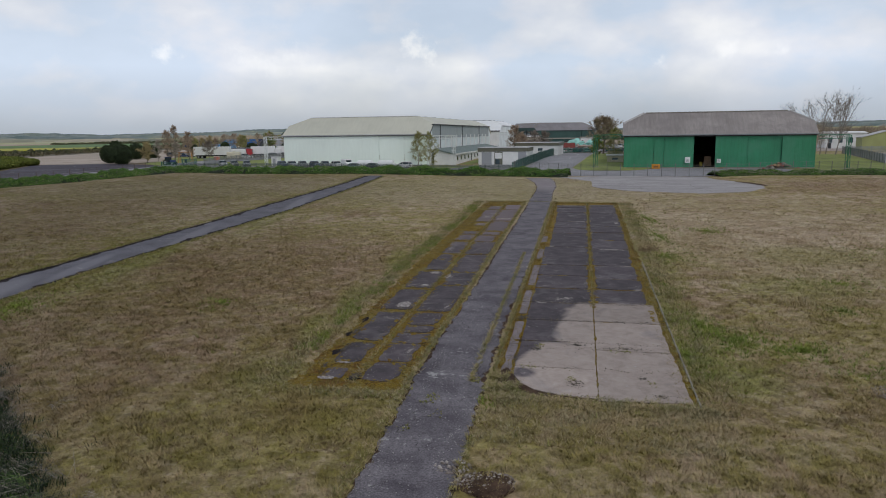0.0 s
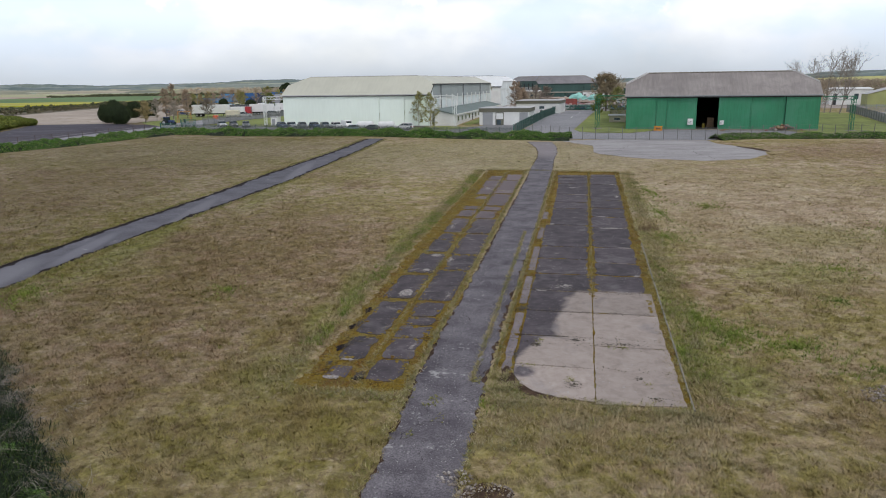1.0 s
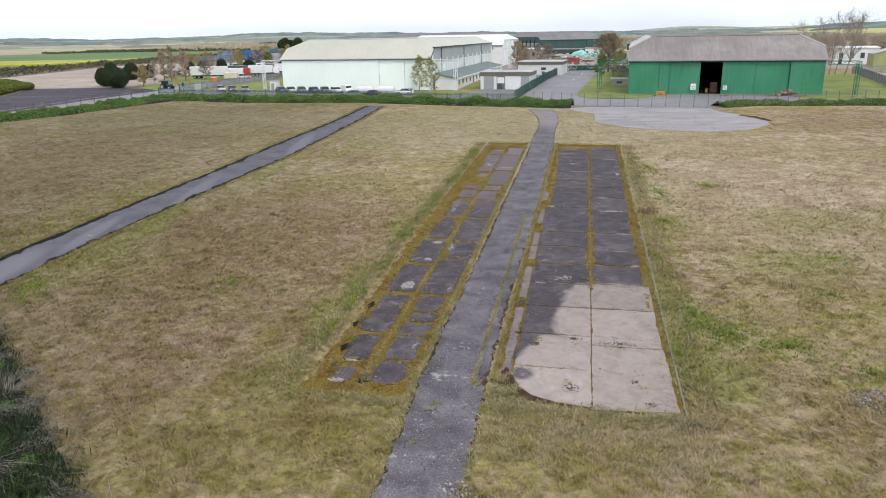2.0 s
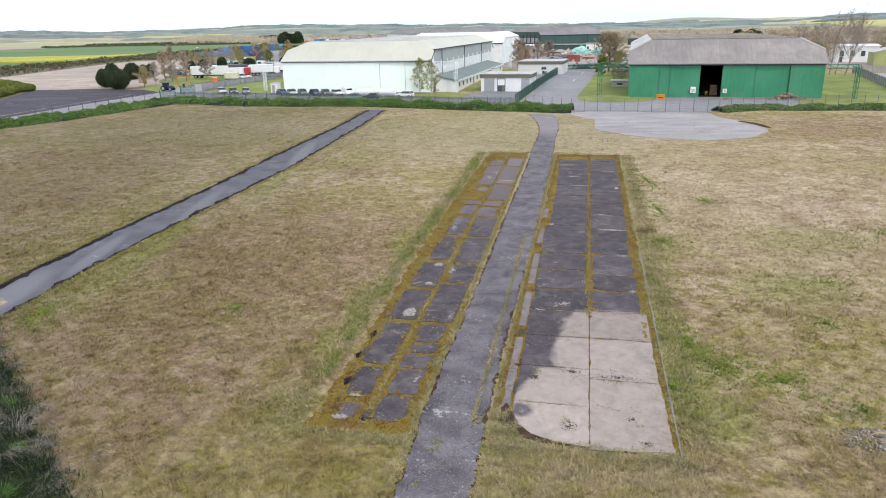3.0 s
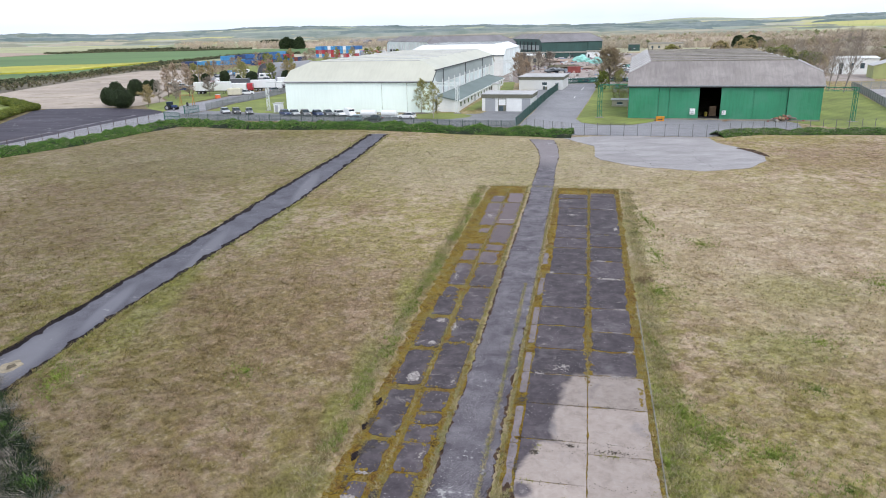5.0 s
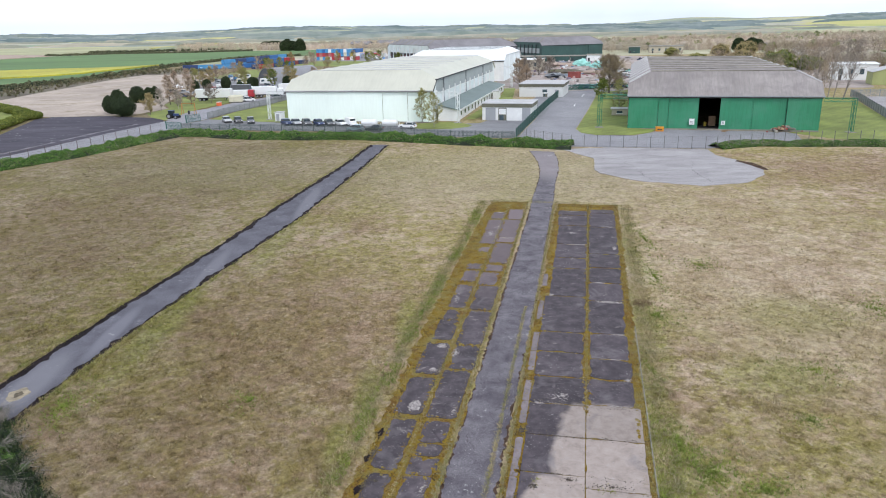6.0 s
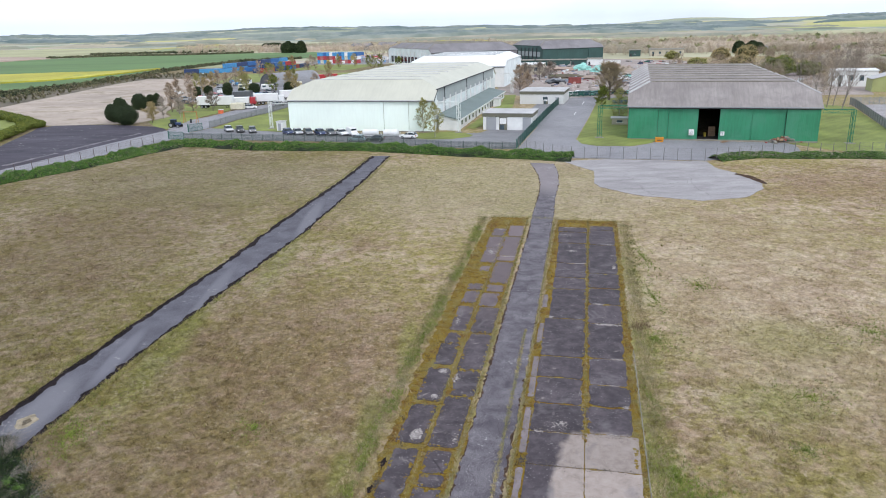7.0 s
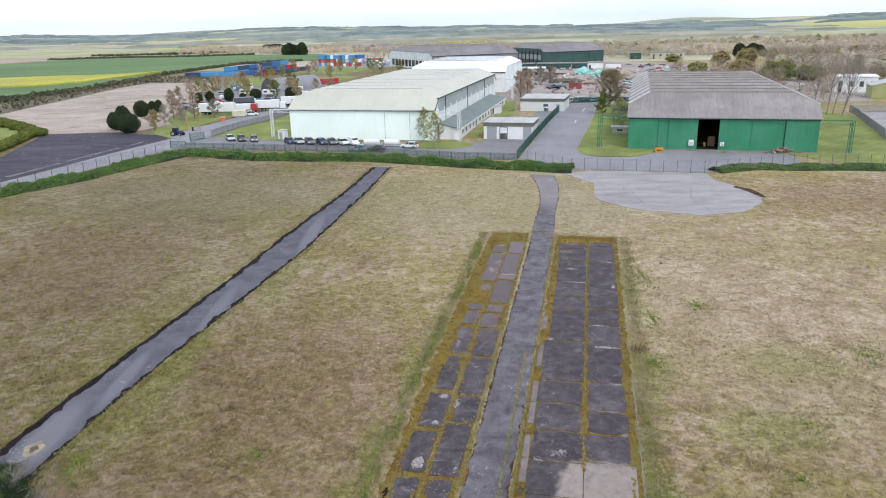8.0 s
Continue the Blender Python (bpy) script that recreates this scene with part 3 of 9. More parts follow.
M_GREENFENCE = surface("green_fence_paint", (0.025, 0.115, 0.09), 0.5, amount=0.15, local=True)
M_POST = surface("weathered_post", (0.17, 0.165, 0.16), 0.8, amount=0.25, local=True)
M_GLASS = make_glass("dark_glass")
M_WINDOW = make_glass("window_glass", (0.06, 0.085, 0.10))
M_TYRE = surface("tyre_rubber", (0.02, 0.02, 0.021), 0.85, amount=0.2, local=True)
M_RIM = surface("wheel_rim", (0.45, 0.45, 0.46), 0.35, metal=0.8, amount=0.1, local=True)
M_LAMPW = surface("headlamp_lens", (0.75, 0.76, 0.78), 0.15, amount=0.05, local=True)
M_LAMPR = surface("tail_lamp_lens", (0.35, 0.02, 0.02), 0.2, amount=0.1, local=True)
M_BARK = surface("bark", (0.19, 0.16, 0.135), 0.95, big=1, small=8, amount=0.35, bump=0.6, dist=0.02)
M_BIRCH = surface("birch_bark", (0.42, 0.38, 0.33), 0.9, big=1, small=6, amount=0.3, bump=0.3, stain=(0.12, 0.10, 0.08))
M_TWIG = leafy("twigs", [(0, (0.16, 0.13, 0.105)), (0.5, (0.24, 0.20, 0.165)), (1, (0.33, 0.28, 0.23))])
M_TWIGBROWN = leafy("brown_twigs", [(0, (0.20, 0.15, 0.105)), (0.5, (0.30, 0.23, 0.155)), (0.85, (0.40, 0.32, 0.21)), (1, (0.38, 0.34, 0.13))])
M_PALEBARK = surface("pale_bark", (0.26, 0.22, 0.195), 0.95, big=1, small=8, amount=0.3, bump=0.5, dist=0.02)
M_TWIGRED = leafy("reddish_twigs", [(0, (0.26, 0.19, 0.135)), (0.5, (0.38, 0.285, 0.205)), (1, (0.50, 0.40, 0.29))])
M_EVER = leafy("evergreen_leaf", [(0, (0.018, 0.030, 0.014)), (0.5, (0.035, 0.054, 0.022)), (1, (0.062, 0.086, 0.034))], patch=0.8)
M_SPRING = leafy("spring_leaf", [(0, (0.20, 0.21, 0.06)), (0.5, (0.30, 0.29, 0.10)), (1, (0.38, 0.34, 0.14))])
M_YELLEAF = leafy("yellow_green_leaf", [(0, (0.075, 0.11, 0.018)), (0.5, (0.15, 0.185, 0.034)), (1, (0.28, 0.29, 0.075))], patch=0.4)
M_OCHRE = leafy("ochre_leaf", [(0, (0.26, 0.20, 0.09)), (0.5, (0.36, 0.28, 0.13)), (1, (0.44, 0.37, 0.19))])
M_BRAMBLE = leafy("bramble_leaf", [(0, (0.03, 0.08, 0.014)), (0.45, (0.078, 0.185, 0.03)), (0.8, (0.14, 0.275, 0.05)), (1, (0.33, 0.34, 0.15))], patch=0.5)
# thicket leaves: a darkened copy of bramble_leaf with the shade painted in
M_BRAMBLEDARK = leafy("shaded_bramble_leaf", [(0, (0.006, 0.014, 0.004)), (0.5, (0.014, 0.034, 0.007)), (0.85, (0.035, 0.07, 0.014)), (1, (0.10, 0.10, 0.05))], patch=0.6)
# mound colour: the shade between leaves as a near-black green
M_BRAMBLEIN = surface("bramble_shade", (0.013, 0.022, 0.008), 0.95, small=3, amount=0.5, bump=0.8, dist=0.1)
M_DEADSTEM = leafy("dead_stems", [(0, (0.22, 0.18, 0.14)), (0.5, (0.34, 0.29, 0.24)), (1, (0.46, 0.41, 0.35))])
# haze put into the colour: far twigs are paler than the near ones
M_WOOD = leafy("hazy_wood_twigs", [(0, (0.36, 0.285, 0.24)), (0.5, (0.47, 0.385, 0.325)), (0.85, (0.56, 0.47, 0.40)), (1, (0.48, 0.44, 0.29))], patch=0.012)
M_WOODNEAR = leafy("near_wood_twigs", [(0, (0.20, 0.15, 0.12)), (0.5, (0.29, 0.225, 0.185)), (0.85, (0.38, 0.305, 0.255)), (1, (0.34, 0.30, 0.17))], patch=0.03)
M_WOODGREEN = leafy("far_wood_leaf", [(0, (0.15, 0.17, 0.08)), (0.6, (0.24, 0.26, 0.12)), (1, (0.36, 0.35, 0.17))], patch=0.02)
M_HEDGEROW = leafy("far_hedgerow", [(0, (0.07, 0.085, 0.045)), (0.6, (0.13, 0.135, 0.075)), (1, (0.22, 0.20, 0.125))], patch=0.05)
M_SCRUB = leafy("scrub_twigs", [(0, (0.09, 0.075, 0.05)), (0.5, (0.17, 0.145, 0.10)), (0.8, (0.13, 0.14, 0.055)), (1, (0.28, 0.24, 0.18))], patch=0.05)


def paint(name, col, rough=0.35, amount=0.12, metal=0.0):
    return surface(name, col, rough, metal, big=0.8, small=5, amount=amount, bump=0.03, local=True)


M_RED = paint("red_paint", (0.42, 0.035, 0.045))
M_BLUE = paint("blue_container_paint", (0.03, 0.13, 0.36), 0.55, 0.25)
M_LTBLUE = paint("light_blue_paint", (0.07, 0.27, 0.52), 0.55, 0.2)
M_NAVY = paint("navy_paint", (0.03, 0.055, 0.15), 0.5, 0.25)
M_RUST = paint("rust_red_paint", (0.25, 0.06, 0.05), 0.7, 0.3)
M_CREAM = paint("cream_paint", (0.62, 0.58, 0.44), 0.6)
M_ORANGE = paint("orange_paint", (0.66, 0.27, 0.02), 0.5)
M_TEAL = paint("teal_tarpaulin", (0.30, 0.60, 0.53), 0.6, 0.2)
M_YELLOW = paint("yellow_paint", (0.55, 0.42, 0.06), 0.5)
M_TIMBER = surface("timber", (0.30, 0.20, 0.12), 0.85, big=1, small=8, amount=0.3, local=True)
M_STONE = surface("grey_rubble", (0.30, 0.27, 0.25), 0.95, big=1.5, small=7, amount=0.4, bump=0.6, per_object=0.35)
M_BEIGEWALL = surface("beige_render", (0.47, 0.42, 0.33), 0.9, amount=0.12, local=True)
M_LIMEWALL = ribbed("lime_sheet_wall", (0.36, 0.38, 0.16), 0.3, 0.01, "x", 0.7)
M_SILVER = paint("silver_car_paint", (0.42, 0.43, 0.44), 0.3, 0.05, 0.3)
M_BLACKCAR = paint("black_car_paint", (0.018, 0.02, 0.025), 0.3, 0.1)
M_GREYCAR = paint("grey_car_paint", (0.10, 0.105, 0.115), 0.3, 0.1)
M_BLUECAR = paint("blue_car_paint", (0.03, 0.05, 0.13), 0.3, 0.1)
M_WHITECAR = paint("white_car_paint", (0.78, 0.78, 0.77), 0.3, 0.04)
M_PALEBLUECAR = paint("pale_blue_car_paint", (0.30, 0.42, 0.45), 0.3, 0.06)

M_SOIL = surface("brown_soil", (0.082, 0.052, 0.036), 0.95, big=1.5, small=9, amount=0.5, bump=0.9, dist=0.05)
M_SOIL.node_tree.nodes["Principled BSDF"].inputs["Specular IOR Level"].default_value = 0.1

# ---- building helpers ----
rng = np.random.default_rng(7)


def gz(x, y):
    """Height of the ground: a gentle rise from the field to a level site, then hills far off."""
    if y < 165:
        z = 0.0235 * (y - 22)
    elif y < 205:
        z = 3.36 + 0.016 * (y - 165)
    else:
        z = 4.0
    if y > 1500:
        k = min(1.0, (y - 1500) / 1700.0)
        k = k * k * (3 - 2 * k)
        w = noise.noise(Vector((x * 0.0011, y * 0.0007, 3.1))) + 0.5 * noise.noise(Vector((x * 0.0031, y * 0.0012, 8.7)))
        z += k * max(0.0, 24 + 0.0042 * (x + 300) + 21 * w - min(32.0, max(0.0, 0.024 * (x + 350))) + min(31.0, max(0.0, 0.030 * (x - 470))))
    return z


def part(name, bm, material, parent=None, label=""):
    me = bpy.data.meshes.new(name)
    bm.normal_update()
    bm.to_mesh(me)
    bm.free()
    me.materials.append(material)
    ob = new(name, me)
    if parent is not None:
        ob.parent = parent
    if label:
        ob["label"] = label
    return ob


def thing(name, m, label, category, group="", kind=""):
    ob = new(name)
    ob.empty_display_size = 0.5
    ob.matrix_world = m
    return tagged(ob, label, category, group, kind)


def bm_new():
    return bmesh.new()


def box(bm, x0, x1, y0, y1, z0, z1, bevel=0.0):
    vs = [bm.verts.new(p) for p in ((x0, y0, z0), (x1, y0, z0), (x1, y1, z0), (x0, y1, z0), (x0, y0, z1), (x1, y0, z1), (x1, y1, z1), (x0, y1, z1))]
    fs = [bm.faces.new([vs[i] for i in f]) for f in ((3, 2, 1, 0), (4, 5, 6, 7), (0, 1, 5, 4), (1, 2, 6, 5), (2, 3, 7, 6), (3, 0, 4, 7))]
    if bevel:
        es = list({e for f in fs for e in f.edges})
        bmesh.ops.bevel(bm, geom=es, offset=bevel, segments=1, affect="EDGES")
    return bm


def boxed(*a, **k):
    return box(bm_new(), *a, **k)


def tube(bm, p, q, r0, r1=None, n=6):
    """A tapered round bar from p to q."""
    r1 = r0 if r1 is None else r1
    p, q = Vector(p), Vector(q)
    d = (q - p).normalized()
    a = d.cross(Vector((0, 0, 1)) if abs(d.z) < 0.9 else Vector((1, 0, 0))).normalized()
    b = d.cross(a)
    ring = []
    for c, r in ((p, r0), (q, r1)):
        ring.append([bm.verts.new(c + (a * math.cos(t) + b * math.sin(t)) * r) for t in (2 * math.pi * i / n for i in range(n))])
    for i in range(n):
        bm.faces.new((ring[0][i], ring[0][(i + 1) % n], ring[1][(i + 1) % n], ring[1][i]))
    bm.faces.new(ring[0][::-1])
    bm.faces.new(ring[1])
    return bm


def prism(bm, outline, x0, x1):
    """A y-z outline drawn out along x."""
    a = [bm.verts.new((x0, y, z)) for y, z in outline]
    b = [bm.verts.new((x1, y, z)) for y, z in outline]
    n = len(a)
    for i in range(n):
        bm.faces.new((a[i], a[(i + 1) % n], b[(i + 1) % n], b[i]))
    bm.faces.new(a[::-1])
    bm.faces.new(b)
    bmesh.ops.recalc_face_normals(bm, faces=bm.faces[:])
    return bm


def mesh_np(name, verts, faces, material, parent=None, label="", smooth=False):
    """One mesh from arrays: faces all of one size."""
    me = bpy.data.meshes.new(name)
    k = faces.shape[1]
    me.vertices.add(len(verts))
    me.vertices.foreach_set("co", np.asarray(verts, np.float32).ravel())
    me.loops.add(faces.size)
    me.loops.foreach_set("vertex_index", faces.astype(np.int32).ravel())
    me.polygons.add(len(faces))
    me.polygons.foreach_set("loop_start", np.arange(0, faces.size, k, dtype=np.int32))
    me.polygons.foreach_set("loop_total", np.full(len(faces), k, np.int32))
    me.update(calc_edges=True)
    me.materials.append(material)
    if smooth:
        me.polygons.foreach_set("use_smooth", np.ones(len(faces), bool))
    ob = new(name, me)
    if parent is not None:
        ob.parent = parent
    if label:
        ob["label"] = label
    return ob


def jitter_line(pts, step, amount, seed):
    """A polyline cut into short steps, each moved sideways a little."""
    r = random.Random(seed)
    out = []
    n = len(pts)
    for i in range(n - 1):
        a, b = Vector(pts[i]), Vector(pts[i + 1])
        d = b - a
        k = max(1, int(d.length / step))
        nrm = Vector((-d.y, d.x)).normalized()
        for j in range(k):
            p = a + d * (j / k)
            if i + j:
                p = p + nrm * (amount * (0.6 * noise.noise(Vector((p.x * 0.7, p.y * 0.7, seed))) + r.uniform(-0.45, 0.45)))
            out.append((p.x, p.y))
    out.append(tuple(pts[-1]))
    return out


def worn_line(pts, step, lo, hi, seed):
    """A polyline cut into short steps that wanders widely and crumbles finely."""
    out = []
    for i in range(len(pts) - 1):
        a, b = Vector(pts[i]), Vector(pts[i + 1])
        d = b - a
        k = max(1, int(d.length / step))
        nrm = Vector((-d.y, d.x)).normalized()
        for j in range(k):
            p = a + d * (j / k)
            w = lo * noise.noise(Vector((p.x * 0.45, p.y * 0.45, seed))) + 0.6 * lo * noise.noise(Vector((p.x * 1.3, p.y * 1.3, seed + 7))) + hi * noise.noise(Vector((p.x * 5.1, p.y * 5.1, seed + 3)))
            p = p + nrm * w
            out.append((p.x, p.y))
    out.append(tuple(pts[-1]))
    return out


def sheet(name, outline, lift, material, label, category, thick=0.0, parent=None):
    """A flat piece of ground laid on the terrain."""
    bm = bm_new()
    f = bm.faces.new([bm.verts.new((x, y, 0)) for x, y in outline])
    if f.normal.z < 0:
        f.normal_flip()
    for yy in (165.0, 205.0):
        bmesh.ops.bisect_plane(bm, geom=bm.verts[:] + bm.edges[:] + bm.faces[:], plane_co=(0, yy, 0), plane_no=(0, 1, 0))
    bmesh.ops.triangulate(bm, faces=bm.faces[:])
    bm.normal_update()
    for f in bm.faces:
        if f.normal.z < 0:
            f.normal_flip()
    for v in bm.verts:
        v.co.z = gz(v.co.x, v.co.y) + lift
    if thick:
        r = bmesh.ops.extrude_face_region(bm, geom=[e for e in bm.edges if len(e.link_faces) == 1])
        for v in r["geom"]:
            if isinstance(v, bmesh.types.BMVert):
                v.co.z -= thick
    ob = part(name, bm, material, parent)
    return tagged(ob, label, category, "", "structure") if parent is None else ob


def inside(px, py, poly):
    """Which of the points lie in the polygon."""
    c = np.zeros(len(px), bool)
    n = len(poly)
    for i in range(n):
        (x0, y0), (x1, y1) = poly[i], poly[(i + 1) % n]
        if y0 == y1:
            continue
        hit = ((py < y0) != (py < y1)) & (px < (x1 - x0) * (py - y0) / (y1 - y0) + x0)
        c ^= hit
    return c


# ---- ground, one sheet to the horizon ----
def spread(a, b, step, far, k):
    mid = list(np.arange(a, b + 0.1, step))
    hi, lo, s = [], [], step
    x = b
    while x < far[1]:
        s *= k
        x += s
        hi.append(x)
    s, x = step, a
    while x > far[0]:
        s *= k
        x -= s
        lo.append(x)
    return lo[::-1] + mid + hi


gxs = spread(-120, 120, 12, (-4600, 4600), 1.09)
gys = [y for y in spread(-60, 165, 7.5, (-900, 160), 1.3) if y <= 165] + [172.5, 180, 190, 205] + list(np.geomspace(220, 4500, 90))
gv = np.array([(x, y, gz(x, y)) for y in gys for x in gxs])
nx = len(gxs)
gf = np.array([(j * nx + i, j * nx + i + 1, (j + 1) * nx + i + 1, (j + 1) * nx + i) for j in range(len(gys) - 1) for i in range(nx - 1)])
ground = mesh_np("ground", gv, gf, M_FIELD, smooth=True)
ground.data.materials.append(M_FAR)
ground.data.materials.append(M_HILLS)
for p in ground.data.polygons:
    if p.center.y > 520 or abs(p.center.x) > 330 or p.center.y < -300:
        p.material_index = 2 if p.center.y > 1480 or abs(p.center.x) > 1400 else 1
tagged(ground, "rough dry airfield grass running out to farmland and hills", "ground", "", "structure")

# farmland beyond the site
FIELDS = [
    ("field_crop", M_CROP, 0.30, [(-438, 708), (-421, 782), (-374, 813), (-286, 800), (-218, 821), (-146, 812), (-105, 743), (-94, 628), (-126, 650), (-172, 615), (-190, 542), (-197, 510), (-224, 483), (-259, 478), (-290, 467), (-420, 590), (-560, 690)], "green field of young wheat beyond a hedgerow"),
    ("field_rape", M_RAPE, 1.0, [(-290, 466), (-259, 477), (-224, 482), (-200, 507), (-203, 470), (-212, 420), (-223, 398), (-240, 384), (-400, 430), (-420, 588)], "strip of yellow rape in flower"),
    ("field_crop", M_CROP, 0.25, [(-240, 383), (-223, 397), (-211, 420), (-202, 470), (-196, 506), (-189, 530), (-186, 480), (-185, 434), (-185, 400), (-183, 360), (-190, 330), (-200, 296), (-330, 300), (-400, 428)], "green strip of wheat beside the rape"),
    ("field_tilled", M_TILLED, 0.45, [(-544, 884), (-456, 830), (-430, 790), (-445, 715), (-560, 700), (-680, 800)], "bare pinkish tilled field"),
    ("field_pasture", M_PASTURE, 0.25, [(-931, 1400), (-615, 1237), (-500, 1250), (-450, 1095), (-339, 889), (-421, 800), (-455, 834), (-558, 906), (-800, 1050)], "pale dry pasture far off"),
    ("field_rape", M_RAPE, 0.9, [(-446, 1099), (-447, 1440), (-349, 1167), (-357, 965)], "distant yellow rape field on a rise"),
    ("field_rape", M_RAPE, 0.9, [(-22, 1328), (41, 1413), (75, 1225), (55, 1056), (7, 1099)], "distant yellow rape field behind the hangars"),
]
for nm, mt, lift, poly, lab in FIELDS:
    sheet(nm, jitter_line(poly + poly[:1], 14, 3.5, len(lab))[:-1], lift, mt, lab, "field", lift)
PALE_POLY = [(-152, 231), (-130, 214), (-113, 199.5), (-95, 200.2), (-88, 203), (-84, 215), (-90, 226), (-97, 262), (-106, 330), (-126, 390), (-133, 393), (-166, 398), (-168, 363), (-165, 323), (-163, 283), (-160, 252)]
sheet("pale_ground", jitter_line(PALE_POLY + PALE_POLY[:1], 4, 0.8, 3)[:-1], 0.06, M_PALE, "bare pale stony ground beside the site road", "ground")
sheet("scrub_ground", [(-159.6, 252), (-162.6, 283), (-164.6, 323), (-167.6, 363), (-165.6, 398.5), (-133, 393.5), (-126, 391), (-134, 424), (-164, 452), (-182, 440), (-184, 409), (-184, 368), (-186, 337), (-196, 300), (-250, 288), (-240, 240), (-165, 232)], 0.09, M_SCRUBG, "brown scrubby strip along a hedgerow", "ground")
YARD_POLY = [(20, 262), (41, 247), (62, 247), (140, 236), (170, 300), (150, 480), (110, 520), (30, 540), (22, 400)]
sheet("scrap_yard_ground", YARD_POLY, 0.05, surface("yard_ground", (0.36, 0.30, 0.27), 0.95, big=0.06, small=0.6, amount=0.3, bump=0.4, stain=(0.22, 0.19, 0.15)), "stony yard strewn with scrap", "yard")

# ---- roads and hard surfaces of the site ----
DARK_POLY = [(-89.5, 139.2), (-85.2, 151.5), (-80.6, 167), (-76.3, 180), (-74.2, 185.5), (-75.5, 188.5), (-80, 193.3), (-95, 199.2), (-111, 199.4), (-113.5, 195), (-112, 190), (-106, 164), (-112, 140), (-122, 120), (-114, 90), (-104, 104)]
sheet("site_road", DARK_POLY, 0.10, M_DARKROAD, "dark purple-grey tarmac road with worn pale streaks", "road", 0.1)
for k_, (a_, b_) in enumerate((((-96, 130), (-92, 141)), ((-91.5, 143), (-87.4, 156)), ((-87, 158), (-82, 174)), ((-81.5, 176), (-79.5, 182)))):
    d_ = Vector(b_) - Vector(a_)
    n_ = Vector((-d_.y, d_.x)).normalized() * 0.55
    ln_ = [(a_[0] - n_.x, a_[1] - n_.y), (b_[0] - n_.x, b_[1] - n_.y), (b_[0] + n_.x, b_[1] + n_.y), (a_[0] + n_.x, a_[1] + n_.y)]
    sheet("worn_strip", worn_line(ln_ + ln_[:1], 0.7, 0.5, 0.3, 90 + k_)[:-1], 0.112, M_WORNROAD, "pale worn strip along a dark tarmac road", "road")
sheet("road_verge", [(-104, 103.5), (-113.5, 89), (-106, 84), (-98, 104), (-87.5, 131), (-77.5, 147.2), (-67.6, 170.2), (-66.4, 180.6), (-73.6, 186.8), (-74.1, 185.2), (-76.2, 180), (-80.5, 167), (-85.1, 151.4), (-89.4, 139)], 0.12, M_ROAD, "pale worn concrete strip along the road edge", "verge", 0.1)
PARK_POLY = [(-68, 171.5), (-57, 169.8), (-26, 163.2), (0.6, 152.8), (14.2, 149.6), (22.3, 178.5), (25, 184), (39.4, 243), (33, 246), (20, 196), (8, 172), (1.6, 171), (-8.5, 171.5), (-42, 179.2), (-59, 187), (-63.5, 188.6), (-66.6, 181)]
sheet("car_park", PARK_POLY, 0.05, M_PARK, "grey tarmac car park inside the fence", "car park")
sheet("vehicle_yard", jitter_line([(-113, 263), (-50, 263), (-45, 300), (-58, 360), (-115, 350), (-113, 263)], 3, 0.8, 8)[:-1], 0.045, M_PARK, "worn grey tarmac yard crowded with vehicles", "yard")
LANE_POLY = [(-63.8, 189.0), (-61.2, 202.7), (-56, 220.5), (-53.2, 236), (-49, 262), (-58, 262), (-62, 247), (-68, 232), (-72, 212), (-78, 198), (-79.8, 193.4), (-74, 187.7), (-66.9, 181.2)]
sheet("lane", LANE_POLY, 0.07, M_ROAD, "grey tarmac lane beside a palisade fence", "road")
ROAD_POLY = [(14.6, 149.4), (19.5, 144.0), (24.4, 139.2), (31.8, 137.9), (49, 134.3), (70, 137.5), (73, 148.0), (72, 150.8), (48, 157.2), (44.5, 153.6), (39.5, 150.2), (32, 151.4), (29.3, 154.5), (29.0, 160), (31, 167), (38.7, 195), (50.5, 240), (62, 247), (41, 247)]
sheet("access_road", ROAD_POLY, 0.04, M_ROAD, "light grey tarmac road up between the hangars", "road")
for p in ((26.5, 190, 14.5, 5.0), (33.3, 215, 14.5, 9.0)):
    a = radians(p[2])
    dx, dy = math.sin(a) * p[3], math.cos(a) * p[3]
    px, py = p[0] + 9, p[1] + 10
    sheet("road_marking", [(px - 0.1, py), (px + 0.1, py), (px + 0.1 + dx, py + dy), (px - 0.1 + dx, py + dy)], 0.055, M_WHITE, "worn white line painted on the road", "road marking")
LAWNS = [
    [(-62.6, 188.0), (-59.2, 186.9), (-42.2, 179.5), (-40.8, 183), (-41.5, 190), (-36, 214), (-33, 234), (-52.4, 234.6), (-55, 220.5), (-60.4, 202.6)],
    [(-8.5, 172.0), (-3.5, 174.2), (1.6, 174.4), (6.1, 168.5), (5.0, 166.0), (0.7, 163.6), (-5, 163.6), (-8.0, 166)],
    [(6.5, 178), (10.5, 186), (16, 205), (19.5, 218), (21, 228), (23, 245), (25, 262), (21, 262), (18.5, 240), (11, 205), (4.5, 180)],
    [(29.3, 154.5), (32, 151.5), (39.5, 150.4), (44.5, 153.8), (46.6, 157.6), (40.8, 159.6), (42, 166), (62, 246.5), (50.6, 239.8), (38.9, 195), (31.2, 167), (29.2, 160)],
    [(72.4, 150.4), (73.2, 148.0), (77.3, 141.8), (84, 138.5), (99, 138), (101, 162), (115, 203), (110, 212), (97, 212), (85, 175), (78.8, 150.4)],
    [(-75, 188.5), (-80.5, 194.0), (-86, 203), (-84, 216), (-90, 228), (-95, 258), (-66, 258), (-70, 232), (-74, 212)],
]
